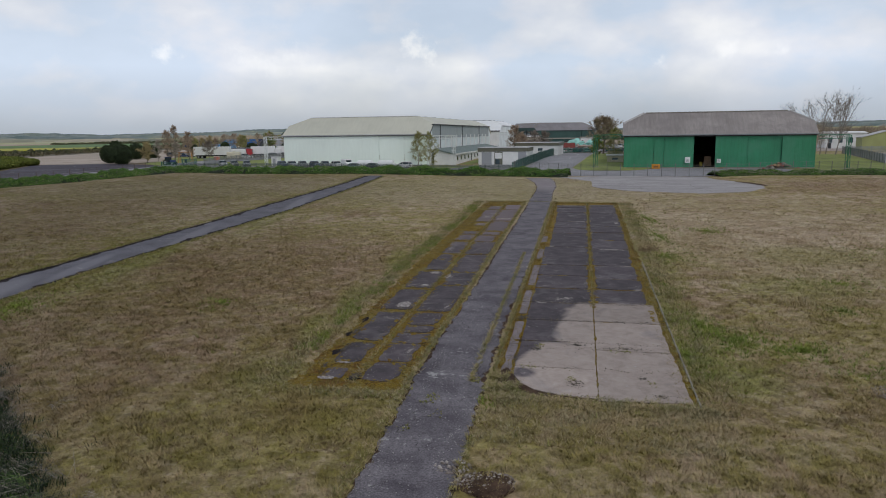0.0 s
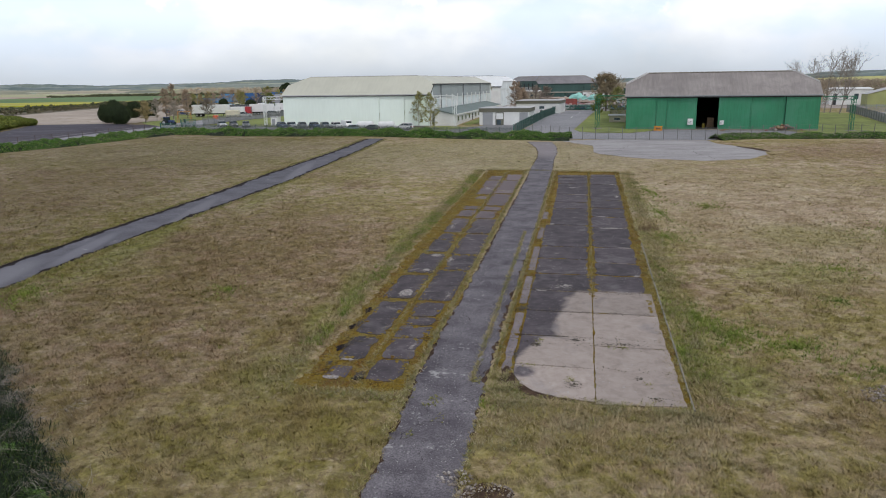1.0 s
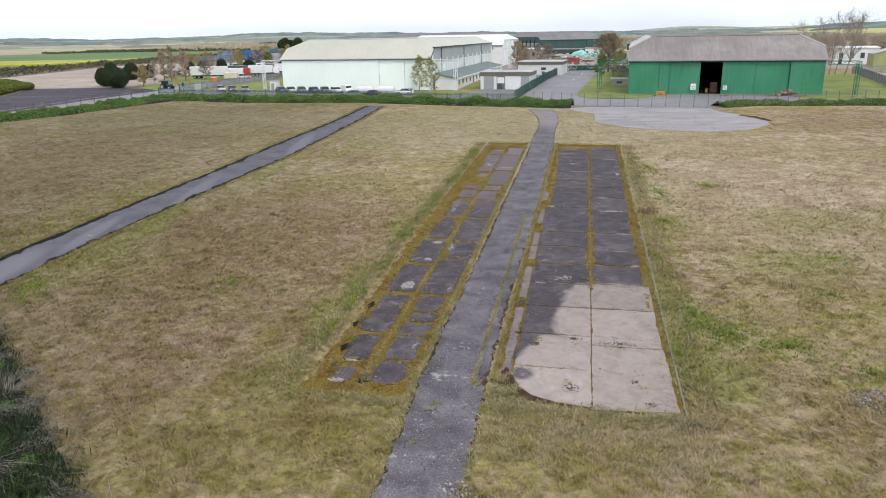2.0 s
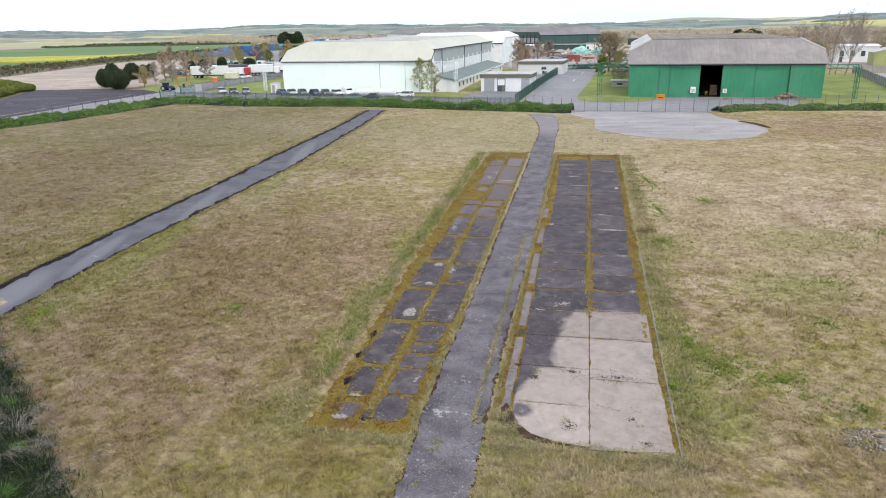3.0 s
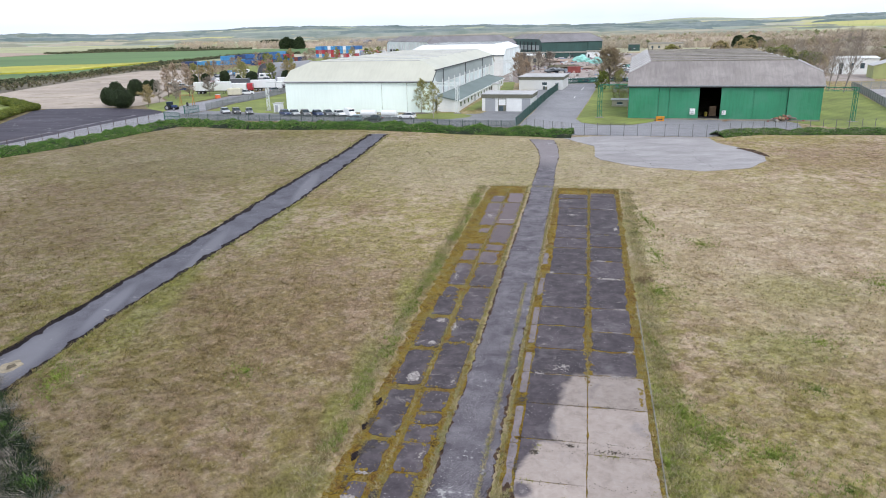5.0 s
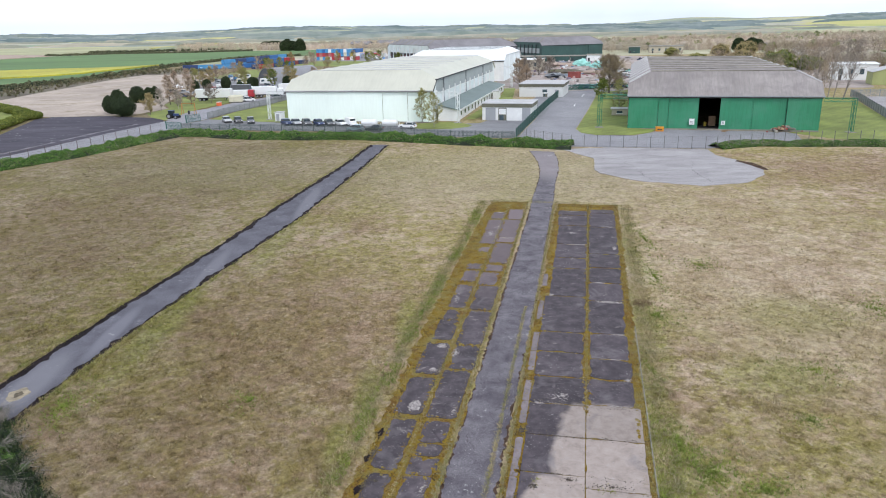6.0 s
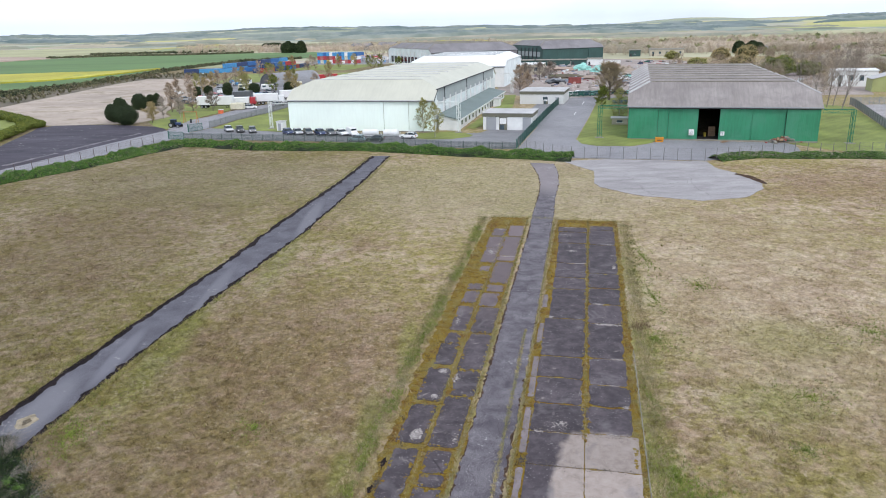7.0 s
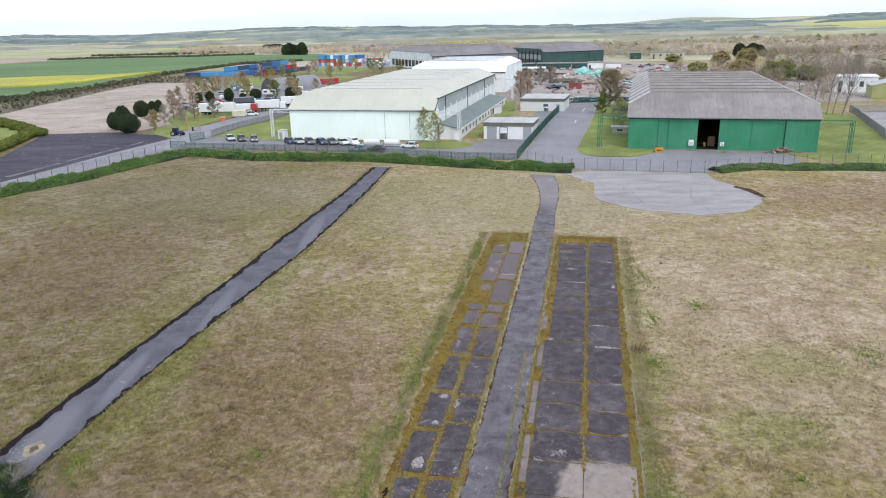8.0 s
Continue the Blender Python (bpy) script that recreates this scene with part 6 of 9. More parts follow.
yard_protos = [car(lab, on_ground(x, y, a, 0.05), mt, 4.3, 1.8, 1.5, vn, "vehicles in the transport yard") for x, y, a, mt, lab, vn in (
    (-98, 268, 5, M_SILVER, "silver car parked among trees", False), (-93, 270, 95, M_RED, "red car parked among trees", False), (-88, 271, 10, M_WHITECAR, "white van parked among trees", True),
    (-104, 272, 80, M_GREYCAR, "grey car parked among trees", False), (-70, 271, 85, M_LTBLUE, "light blue van parked among trees", True))]
for k in range(26):
    copy_thing(yard_protos[k % 5], pose(rv.uniform(-112, -56), rv.choice((262, 275, 292, 306, 316, 338, 356)) + rv.uniform(-3, 3), 4.05, 0, 0, rv.choice((0, 90, 15)) + rv.uniform(-12, 12)))
for x, y, a, mt in ((-90, 309, 5, M_CREAM), (-79, 305, 12, M_WHITECAR), (-70, 318, -8, M_CREAM), (-84, 328, 0, M_WHITECAR), (-98, 341, 20, M_WHITECAR)):
    cv = thing("caravan", pose(x, y, 4.03, 0, 0, a), "pale caravan parked among trees", "caravan", "caravans")
    part("body", boxed(0, 5.5, 0, 2.2, 0.5, 2.6, bevel=0.25), mt, cv)
    part("window", boxed(0.6, 2.0, -0.03, -0.004, 1.4, 2.1), M_WINDOW, cv)
    part("window", boxed(3.2, 4.8, -0.03, -0.004, 1.4, 2.1), M_WINDOW, cv)
    part("door", boxed(2.3, 2.9, -0.03, -0.004, 0.7, 2.3), M_WHITE, cv)
    for yy in (0.15, 2.05):
        wheel(cv, 2.7, yy if yy > 1 else -yy + 0.3, 0.33, 0.2)
tk = thing("tank", on_ground(-67.9, 230.6), "squat cream storage tank on the grass", "tank")
part("vessel", boxed(-2.1, 2.1, -1.2, 1.2, 0.15, 2.3, bevel=0.25), M_CREAM, tk)
part("base_frame", boxed(-2.0, 2.0, -1.1, 1.1, 0, 0.146), M_DARK, tk)
part("lid", tube(bm_new(), (0, 0, 2.3), (0, 0, 2.45), 0.35, n=10), M_CREAM, tk)
cb = thing("orange_bin", on_ground(-70.6, 221.5), "small bright orange bin beside the lane", "bin")
part("body", boxed(-0.7, 0.7, -0.5, 0.5, 0.0, 1.1, bevel=0.06), paint("bright_orange", (0.75, 0.16, 0.06)), cb)
part("lid", boxed(-0.75, 0.75, -0.55, 0.55, 1.104, 1.2, bevel=0.03), M_WHITE, cb)

# tractor and lifting frame by the lane
tr = thing("tractor", on_ground(-74.0, 191.8, -10), "small dark blue tractor parked at the lane edge", "tractor")
part("bonnet", boxed(0.2, 1.7, -0.4, 0.4, 0.7, 1.35, bevel=0.08), M_NAVY, tr)
part("cab", boxed(-1.0, 0.3, -0.65, 0.65, 0.8, 2.1, bevel=0.08), M_GLASS, tr)
part("cab_roof", boxed(-1.1, 0.4, -0.72, 0.72, 2.104, 2.2, bevel=0.03), M_NAVY, tr)
for x, r in ((-0.7, 0.7), (1.3, 0.45)):
    for s in (-1, 1):
        wheel(tr, x, s * 0.85, r, 0.35)
fr = thing("lifting_frame", on_ground(-74.3, 200.0, -6), "orange steel lifting frame on the grass", "frame")
for x in (0, 3.7):
    for y in (-0.8, 0.8):
        part("leg", tube(bm_new(), (x, y, 0), (x, 0, 3.1), 0.08), paint("frame_orange", (0.42, 0.20, 0.05)) if (x, y) == (0, -0.8) else bpy.data.materials["frame_orange"], fr)
part("beam", tube(bm_new(), (-0.2, 0, 3.1), (3.9, 0, 3.1), 0.1), bpy.data.materials["frame_orange"], fr)
part("hoist", boxed(1.6, 2.1, -0.2, 0.2, 0.0, 1.1, bevel=0.04), M_DARK, fr)

# small things before the green hangar
sk = thing("grit_bin", on_ground(46.4, 154.9, -14.5, 0.045), "orange-yellow grit bin with lettering bars", "bin")
part("body", prism(bm_new(), [(-0.45, 0), (0.45, 0), (0.55, 0.75), (-0.55, 0.75)], -0.85, 0.85), M_ORANGE, sk)
part("lid", boxed(-0.9, 0.9, -0.6, 0.6, 0.754, 0.95, bevel=0.05), M_ORANGE, sk)
part("text_bar", boxed(-0.5, 0.5, -0.535, -0.50, 0.3, 0.5), M_DARK, sk)
pl = thing("pallet_heap", on_ground(60.3, 152.6, -14, 0.04), "low heap of broken timber pallets", "pallets")
for k in range(9):
    part("board", boxed(-1.3 + 0.25 * (k % 5), -0.5 + 0.35 * (k % 4), -0.5 + 0.1 * k, -0.38 + 0.1 * k, 0.08 * (k % 4), 0.08 * (k % 4) + 0.07), M_TIMBER, pl)
rb = random.Random(5)
hp = thing("scrap_heap", on_ground(72.0, 151.6, 0, 0.04), "heap of rubble, pallets and scrap at the doorway", "heap")
for k in range(60):
    a, r = rb.uniform(0, 6.28), rb.uniform(0, 2.7)
    s = rb.uniform(0.18, 0.52)
    bm = bm_new()
    bmesh.ops.create_icosphere(bm, subdivisions=1, radius=s)
    for v in bm.verts:
        v.co *= rb.uniform(0.7, 1.25)
        v.co.z *= 0.7
    ob = part("lump", bm, rb.choice((M_STONE, M_STONE, M_TIMBER, M_RUST, M_KERB)), hp)
    ob.location = (r * math.cos(a) * 1.5, r * math.sin(a) * 0.8, max(0.06, 1.35 * (1 - r / 2.8)) * rb.uniform(0.5, 1))
for k in range(7):
    a = rb.uniform(0, 6.28)
    part("plank", tube(bm_new(), (1.6 * math.cos(a), 1.3 * math.sin(a), 0.1), (-0.8 * math.cos(a + 0.5), -0.7 * math.sin(a), 1.3), 0.06, n=4), M_TIMBER, hp)

# ---- scrap yard clutter ----
rs = random.Random(11)
wreck_mats = (M_WHITECAR, M_SILVER, M_GREENFENCE, M_BLUECAR, M_TEAL, M_WHITECAR, M_RUST)
protos = [car("stripped car body in a row of wrecks", pose(43.5 + 2.0 * k, 254.5, 4.05, 0, 0, 70), mt, 4.0, 1.7, 1.4, False, "wrecked cars") for k, mt in enumerate(wreck_mats[:5])]
for k in range(15):
    copy_thing(protos[k % 5], pose(46.5 + 1.95 * k + rs.uniform(-0.3, 0.3), 258.0 - 0.35 * k + rs.uniform(-1.5, 1.5), 4.05, 0, 0, rs.uniform(40, 110)))
for k in range(16):
    copy_thing(protos[rs.randrange(5)], pose(rs.uniform(76, 104), rs.uniform(275, 345), 4.05, 0, 0, rs.uniform(0, 180)))
for k in range(14):
    copy_thing(protos[rs.randrange(5)], pose(rs.uniform(108, 142), rs.uniform(300, 470), 4.05, 0, 0, rs.uniform(0, 180)))


def mound(name, label, x, y, r, h, mt, seed, squash=1.0, n=2):
    bm = bm_new()
    bmesh.ops.create_icosphere(bm, subdivisions=3, radius=1.0)
    for v in bm.verts:
        k = 1 + 0.35 * noise.noise(v.co * 2.1 + Vector((seed, 0, 0))) + 0.15 * noise.noise(v.co * 6 + Vector((0, seed, 0)))
        v.co = Vector((v.co.x * r * k, v.co.y * r * squash * k, max(-0.1, v.co.z * h * k)))
    ob = part(name, bm, mt)
    ob.matrix_world = on_ground(x, y, 0, 0.04)
    return tagged(ob, label, name.replace("_", " "))


mound("tarpaulin_mound", "heap under a teal tarpaulin in the scrap yard", 74, 398, 5, 3.4, M_TEAL, 1)
mound("tarpaulin_mound", "heap under a teal tarpaulin in the scrap yard", 81, 380, 6, 3.0, M_TEAL, 2)
mound("rubble_mound", "pale heap of rubble in the scrap yard", 88, 372, 9, 3.2, M_PALE, 3)
mound("rubble_mound", "pale heap of rubble in the scrap yard", 96, 352, 9, 2.6, M_PALE, 4)
mound("rubble_mound", "brown earth heap in the scrap yard", 57, 345, 9, 1.4, M_SCRUBG, 5)
mound("tyre_mound", "dark heap of tyres and scrap", 46.5, 311, 5, 1.9, M_BLACKCAR, 6)
mound("rubble_mound", "pinkish rubble heap in the scrap yard", 62, 405, 12, 1.6, M_TILLED, 7)
mound("rubble_mound", "pinkish rubble heap in the scrap yard", 70, 335, 8, 1.2, M_TILLED, 8)
bits_v, bits_f = [], []
for k in range(420):
    x, y = rs.uniform(38, 145), rs.uniform(268, 475)
    if not inside(np.array([x]), np.array([y]), YARD_POLY)[0]:
        continue
    sx, sy, sz, a = rs.uniform(0.3, 1.6), rs.uniform(0.3, 1.0), rs.uniform(0.2, 1.1), rs.uniform(0, 6.28)
    b0 = len(bits_v)
    for zz in (0, sz):
        for ux, uy in ((-1, -1), (1, -1), (1, 1), (-1, 1)):
            bits_v.append((x + (ux * sx * math.cos(a) - uy * sy * math.sin(a)) * (0.8 if zz else 1), y + (ux * sx * math.sin(a) + uy * sy * math.cos(a)) * (0.8 if zz else 1), 4.04 + zz))
    for f in ((4, 5, 6, 7), (0, 1, 5, 4), (1, 2, 6, 5), (2, 3, 7, 6), (3, 0, 4, 7)):
        bits_f.append([b0 + i for i in f])
M_BITS = leafy("scrap_bits", [(0, (0.10, 0.09, 0.085)), (0.3, (0.32, 0.27, 0.24)), (0.55, (0.5, 0.48, 0.46)), (0.7, (0.28, 0.10, 0.08)), (0.85, (0.12, 0.18, 0.26)), (1, (0.62, 0.62, 0.60))])
tagged(mesh_np("scrap_clutter", np.array(bits_v), np.array(bits_f), M_BITS), "scattered scrap and rubble in the yard", "scrap", "", "stuff")

# bright clutter of a far transport depot
dv, df = [], []
for k in range(60):
    x, y = rs.uniform(-92, -46), rs.uniform(536, 610)
    sx, sy, sz, a = rs.uniform(0.9, 3.2), rs.uniform(0.8, 1.3), rs.uniform(1.2, 3.2), rs.choice((0.1, 1.6)) + rs.uniform(-0.2, 0.2)
    b0 = len(dv)
    for zz in (0, sz):
        for ux, uy in ((-1, -1), (1, -1), (1, 1), (-1, 1)):
            dv.append((x + ux * sx * math.cos(a) - uy * sy * math.sin(a), y + ux * sx * math.sin(a) + uy * sy * math.cos(a), 4.0 + zz))
    for f in ((4, 5, 6, 7), (0, 1, 5, 4), (1, 2, 6, 5), (2, 3, 7, 6), (3, 0, 4, 7)):
        df.append([b0 + i for i in f])
M_DEPOT = leafy("depot_paint", [(0, (0.72, 0.72, 0.70)), (0.35, (0.62, 0.60, 0.56)), (0.5, (0.10, 0.25, 0.5)), (0.62, (0.5, 0.08, 0.08)), (0.75, (0.25, 0.25, 0.26)), (0.9, (0.75, 0.74, 0.72)), (1, (0.45, 0.4, 0.1))])
tagged(mesh_np("depot_clutter", np.array(dv), np.array(df), M_DEPOT), "white and coloured vehicles and crates in a far depot", "depot", "", "stuff")
sheet("depot_ground", [(-104, 528), (-44, 510), (-36, 645), (-110, 648)], 0.05, M_ROAD, "grey hard ground of a far depot", "yard")

# ---- plants ----
def rand_dirs(n, r):
    v = r.normal(size=(n, 3))
    return v / np.linalg.norm(v, axis=1)[:, None]


def leaf_quads(c, size, r, ratio=0.55, up=0.0):
    """Diamond leaves round the given centres, turned at random."""
    n = len(c)
    a = rand_dirs(n, r)
    a[:, 2] += up
    a /= np.linalg.norm(a, axis=1)[:, None]
    b = np.cross(a, rand_dirs(n, r))
    b /= np.linalg.norm(b, axis=1)[:, None] + 1e-9
    s = (size * r.uniform(0.6, 1.35, n))[:, None]
    v = np.stack([c - a * s, c + b * s * ratio, c + a * s, c - b * s * ratio], 1).reshape(-1, 3)
    return v, np.arange(4 * n).reshape(n, 4)


def slivers(p, q, w, r):
    """Thin upright-ish twigs from p to q, each one triangle."""
    n = len(p)
    d = q - p
    s = np.cross(d, rand_dirs(n, r))
    s *= (w / (np.linalg.norm(s, axis=1) + 1e-9))[:, None]
    return np.stack([p - s, p + s, q], 1).reshape(-1, 3), np.arange(3 * n).reshape(n, 3)


def ball_points(n, r, shell=0.5):
    d = rand_dirs(n, r)
    return d * (r.uniform(shell ** 3, 1, n) ** (1 / 3))[:, None]


def limb(bm, p, d, length, rad, depth, r, segs, droop=0.0):
    """A limb that bends as it grows and forks into thinner ones; keeps the thin pieces for twigs."""
    steps = 3
    pos, rr, d = Vector(p), rad, Vector(d).normalized()
    for i in range(steps):
        nd = (d + Vector((r.uniform(-1, 1), r.uniform(-1, 1), r.uniform(-0.5, 0.9) - droop)) * 0.2).normalized()
        q = pos + nd * (length / steps)
        tube(bm, pos, q, rr, rr * 0.75, 5 if rr > 0.05 else 3)
        segs.append((tuple(pos), tuple(q)))
        if depth > 0:
            for _ in range(2 if i else 1):
                side = Vector((r.uniform(-1, 1), r.uniform(-1, 1), r.uniform(-0.35, 0.75))).normalized()
                limb(bm, q, nd * 0.5 + side * 0.6, length * r.uniform(0.35, 0.55), rr * 0.5, depth - 1, r, segs, droop)
        pos, d, rr = q, nd, rr * 0.75


def tree(label, x, y, height, seed, crown="bare", m_bark=None, m_leaf=None, trunk_r=0.2, fork=0.25, spread=0.36, limbs=14, leafs=0.16, per=3, lean=(0, 0), twig_len=0.8, twig_w=0.016, name="tree", group="", shape=0.55, depth=2, rise=0.45):
    """Trunk with a leader, limbs all the way up that fill an uneven oval crown, and leaves or twigs on them."""
    r = random.Random(seed)
    n = np.random.default_rng(seed)
    t = thing(name, on_ground(x, y), label, "tree", group)
    bm = bm_new()
    axis, k = [], 6
    for i in range(k + 1):
        f = i / k
        axis.append(Vector((lean[0] * f + r.uniform(-1, 1) * 0.02 * height * f, lean[1] * f + r.uniform(-1, 1) * 0.02 * height * f, -0.3 + (height * 0.9 + 0.3) * f)))
    for i in range(k):
        tube(bm, axis[i], axis[i + 1], trunk_r * (1.15 - i / k), trunk_r * (1.15 - (i + 1) / k) + 0.01, 8)
    part("trunk", bm, m_bark or M_BARK, t)
    bm = bm_new()
    segs = []
    for j in range(limbs):
        f = fork + (0.97 - fork) * (j + r.uniform(-0.3, 0.3)) / limbs
        f = min(0.98, max(fork, f))
        g = (f - fork) / (1 - fork)
        env = height * spread * (math.sin(math.pi * min(1, 0.12 + 0.88 * g ** shape)) ** 0.75 * 0.9 + 0.12) * r.uniform(0.75, 1.2)
        s = f / 0.98 * k
        i = min(k - 1, int(s))
        p = axis[i].lerp(axis[i + 1], s - i)
        a = 2.4 * j + r.uniform(-0.5, 0.5)
        limb(bm, p, (math.cos(a), math.sin(a), rise + 0.5 * g), env, trunk_r * 0.42 * (1 - 0.6 * g) + 0.01, depth, r, segs)
    part("branchwork", bm, m_bark or M_BARK, t)
    sg = np.array(segs)
    u = n.uniform(0, 1, (len(sg), per))
    c = (sg[:, None, 0] * (1 - u[..., None]) + sg[:, None, 1] * u[..., None]).reshape(-1, 3)
    if crown == "bare":
        d = np.repeat(sg[:, 1] - sg[:, 0], per, 0)
        d /= np.linalg.norm(d, axis=1)[:, None] + 1e-9
        q = c + (d * 0.7 + rand_dirs(len(c), n) * 0.8 + np.array((0, 0, 0.15))) * (twig_len * n.uniform(0.4, 1.1, len(c)))[:, None]
        v, f = slivers(c, q, np.full(len(c), twig_w), n)
    else:
        c = c + rand_dirs(len(c), n) * (twig_len * n.uniform(0, 0.6, len(c)))[:, None]
        v, f = leaf_quads(c, leafs, n)
    mesh_np("crown", v, f, m_leaf or M_TWIG, t)
    return t


def bush(label, x, y, rx, rz, seed, m_leaf, m_in, leaves=2600, size=0.2, name="evergreen_bush", group="clipped evergreens", ry=None, z0=0.0):
    """A dense rounded bush: short stem, a solid core in a shade colour and many small leaf clumps with an uneven
    outline.
    """
    n = np.random.default_rng(seed)
    b = thing(name, on_ground(x, y), label, "bush", group)
    ry = ry or rx
    part("stem", tube(bm_new(), (0, 0, -0.2), (0, 0, rz * 0.7), 0.14, 0.08, 6), M_BARK, b)
    bm = bm_new()
    bmesh.ops.create_icosphere(bm, subdivisions=3, radius=1.0)
    off = Vector((seed * 1.7, 0, 0))

    def lump(d):
        return 1 + (0.42 if name == "shrub" else 0.10) * noise.noise(Vector(d) * 1.8 + off) + 0.08 * noise.noise(Vector(d) * 4.5 + off)
    for v in bm.verts:
        k = lump(v.co) * 0.88
        v.co = Vector((v.co.x * rx * k, v.co.y * ry * k, rz + v.co.z * rz * k + z0))
    part("shade_core", bm, m_in, b)
    d = rand_dirs(leaves, n)
    k = np.array([lump(q) for q in d]) * n.uniform(0.86, 1.05, leaves)
    c = d * k[:, None] * np.array((rx, ry, rz)) + np.array((0, 0, rz + z0))
    c[:, 2] = np.maximum(c[:, 2], 0.05)
    v, f = leaf_quads(c, size, n, 0.6)
    mesh_np("foliage", v, f, m_leaf, b)
    return b


# core colour: shade behind the leaves painted as near-black green
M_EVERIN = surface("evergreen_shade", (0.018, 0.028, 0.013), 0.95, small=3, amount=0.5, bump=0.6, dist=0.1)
for i, (x, y, rx, h) in enumerate(((-96.2, 204.6, 2.6, 5.0), (-96.6, 210.4, 2.4, 6.2), (-90.0, 198.6, 3.5, 5.3), (-102.0, 236.4, 2.8, 5.1), (-101.1, 243.6, 1.7, 4.2), (-101.0, 248.6, 1.4, 4.2),
                                   (-97.0, 278, 1.7, 3.9), (-93.7, 281.5, 1.9, 4.1), (-87.1, 284.5, 2.2, 4.8), (-82.6, 287.6, 1.4, 2.7), (-77.0, 286.6, 2.5, 4.4), (-64.1, 290.8, 2.3, 4.3))):
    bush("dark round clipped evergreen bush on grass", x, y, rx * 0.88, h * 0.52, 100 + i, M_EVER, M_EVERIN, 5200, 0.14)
# the same painted shade for yellow-green shrubs, in dark olive
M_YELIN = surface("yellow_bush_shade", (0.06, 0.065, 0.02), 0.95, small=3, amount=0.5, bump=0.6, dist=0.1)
# bright hedge beyond the dark road
hed_pts = [(-114.5, 197.5, 2.0, 2.6), (-116, 193, 2.2, 2.8), (-115, 188, 2.4, 2.6), (-114, 183, 2.4, 2.6), (-113, 178, 2.4, 2.5), (-112.3, 173, 2.4, 2.5), (-112.5, 167, 2.4, 2.4), (-118, 200, 2.4, 2.7), (-123.5, 206, 2.6, 2.8), (-129.5, 212, 2.6, 2.8), (-136, 218, 2.8, 2.8), (-143, 225, 2.8, 2.6), (-150, 231, 2.8, 2.6)]
for i, (x, y, rx, h) in enumerate(hed_pts):
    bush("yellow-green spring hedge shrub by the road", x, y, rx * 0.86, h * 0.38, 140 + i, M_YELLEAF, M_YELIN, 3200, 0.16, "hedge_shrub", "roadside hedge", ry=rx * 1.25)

# trees round the site
tree("slender young birch with sparse pale spring leaves", -6.1, 173.4, 9.2, 3, "leaf", M_BIRCH, M_SPRING, 0.08, 0.14, 0.19, 20, 0.07, 4, twig_len=0.6, group="young birches")
tree("slender young birch with sparse pale spring leaves", -3.1, 165.9, 9.0, 4, "leaf", M_BIRCH, M_SPRING, 0.08, 0.14, 0.20, 21, 0.07, 4, twig_len=0.6, group="young birches")
tree("small ochre-leaved tree beside evergreens", -83.6, 200.4, 6.2, 5, "leaf", M_BARK, M_OCHRE, 0.10, 0.2, 0.30, 16, 0.12, 3)
tree("tall bare reddish-brown tree by the grass", -83.8, 222.0, 11.7, 6, "bare", M_BARK, M_TWIGRED, 0.15, 0.12, 0.17, 20, per=4)
tree("tall bare reddish-brown tree by the grass", -88.2, 227.8, 10.0, 7, "bare", M_BARK, M_TWIGRED, 0.13, 0.12, 0.17, 18, per=4)
tree("tall bare reddish-brown tree by the grass", -81.0, 226.5, 9.6, 17, "bare", M_BARK, M_TWIGRED, 0.13, 0.12, 0.17, 18, per=4)
tree("small bare sapling on the grass", -84.2, 210.0, 6.8, 8, "bare", M_BIRCH, M_DEADSTEM, 0.06, 0.2, 0.22, 12, per=3)
tree("small bare sapling on the grass", -80.2, 213.0, 6.0, 18, "bare", M_BIRCH, M_DEADSTEM, 0.06, 0.2, 0.22, 12, per=3)
tree("small leafless tree before a white trailer", -75.6, 229.5, 6.0, 9, "bare", M_BARK, M_TWIG, 0.10, 0.2, 0.34, 14, per=4)
tree("broad bare tree beside the access road", 53.3, 236.6, 11.6, 10, "bare", M_BARK, M_TWIGBROWN, 0.32, 0.16, 0.42, 36, per=8, twig_len=1.0, rise=0.5, twig_w=0.022)
tree("yellow-green shrub-like tree on the verge", 47.2, 219, 6.0, 11, "leaf", M_BARK, M_YELLEAF, 0.12, 0.1, 0.34, 18, 0.13, 3)
tree("slender willow with sparse yellow-green spring leaves on the lawn", 44.8, 186.0, 9.0, 21, "leaf", M_BIRCH, M_SPRING, 0.09, 0.1, 0.27, 24, 0.08, 4, twig_len=0.7)
tree("russet bare tree behind the huts", 27.2, 270.6, 10.5, 12, "bare", M_BARK, M_TWIGRED, 0.2, 0.08, 0.26, 26, per=6)
tree("russet bare tree behind the huts", 30.5, 276, 7.5, 19, "bare", M_BARK, M_TWIGRED, 0.16, 0.08, 0.3, 20, per=5)
tree("brown leafless tree in the yard", 42, 330, 8, 13, "bare", M_BARK, M_TWIG, 0.2, 0.1, 0.42, 20, per=6)
tree("brown leafless tree in the yard", 48, 338, 7.5, 14, "bare", M_BARK, M_TWIG, 0.2, 0.1, 0.42, 20, per=6)
tree("brown leafless tree in the yard", 37, 342, 7.0, 15, "bare", M_BARK, M_TWIG, 0.2, 0.1, 0.42, 20, per=6)
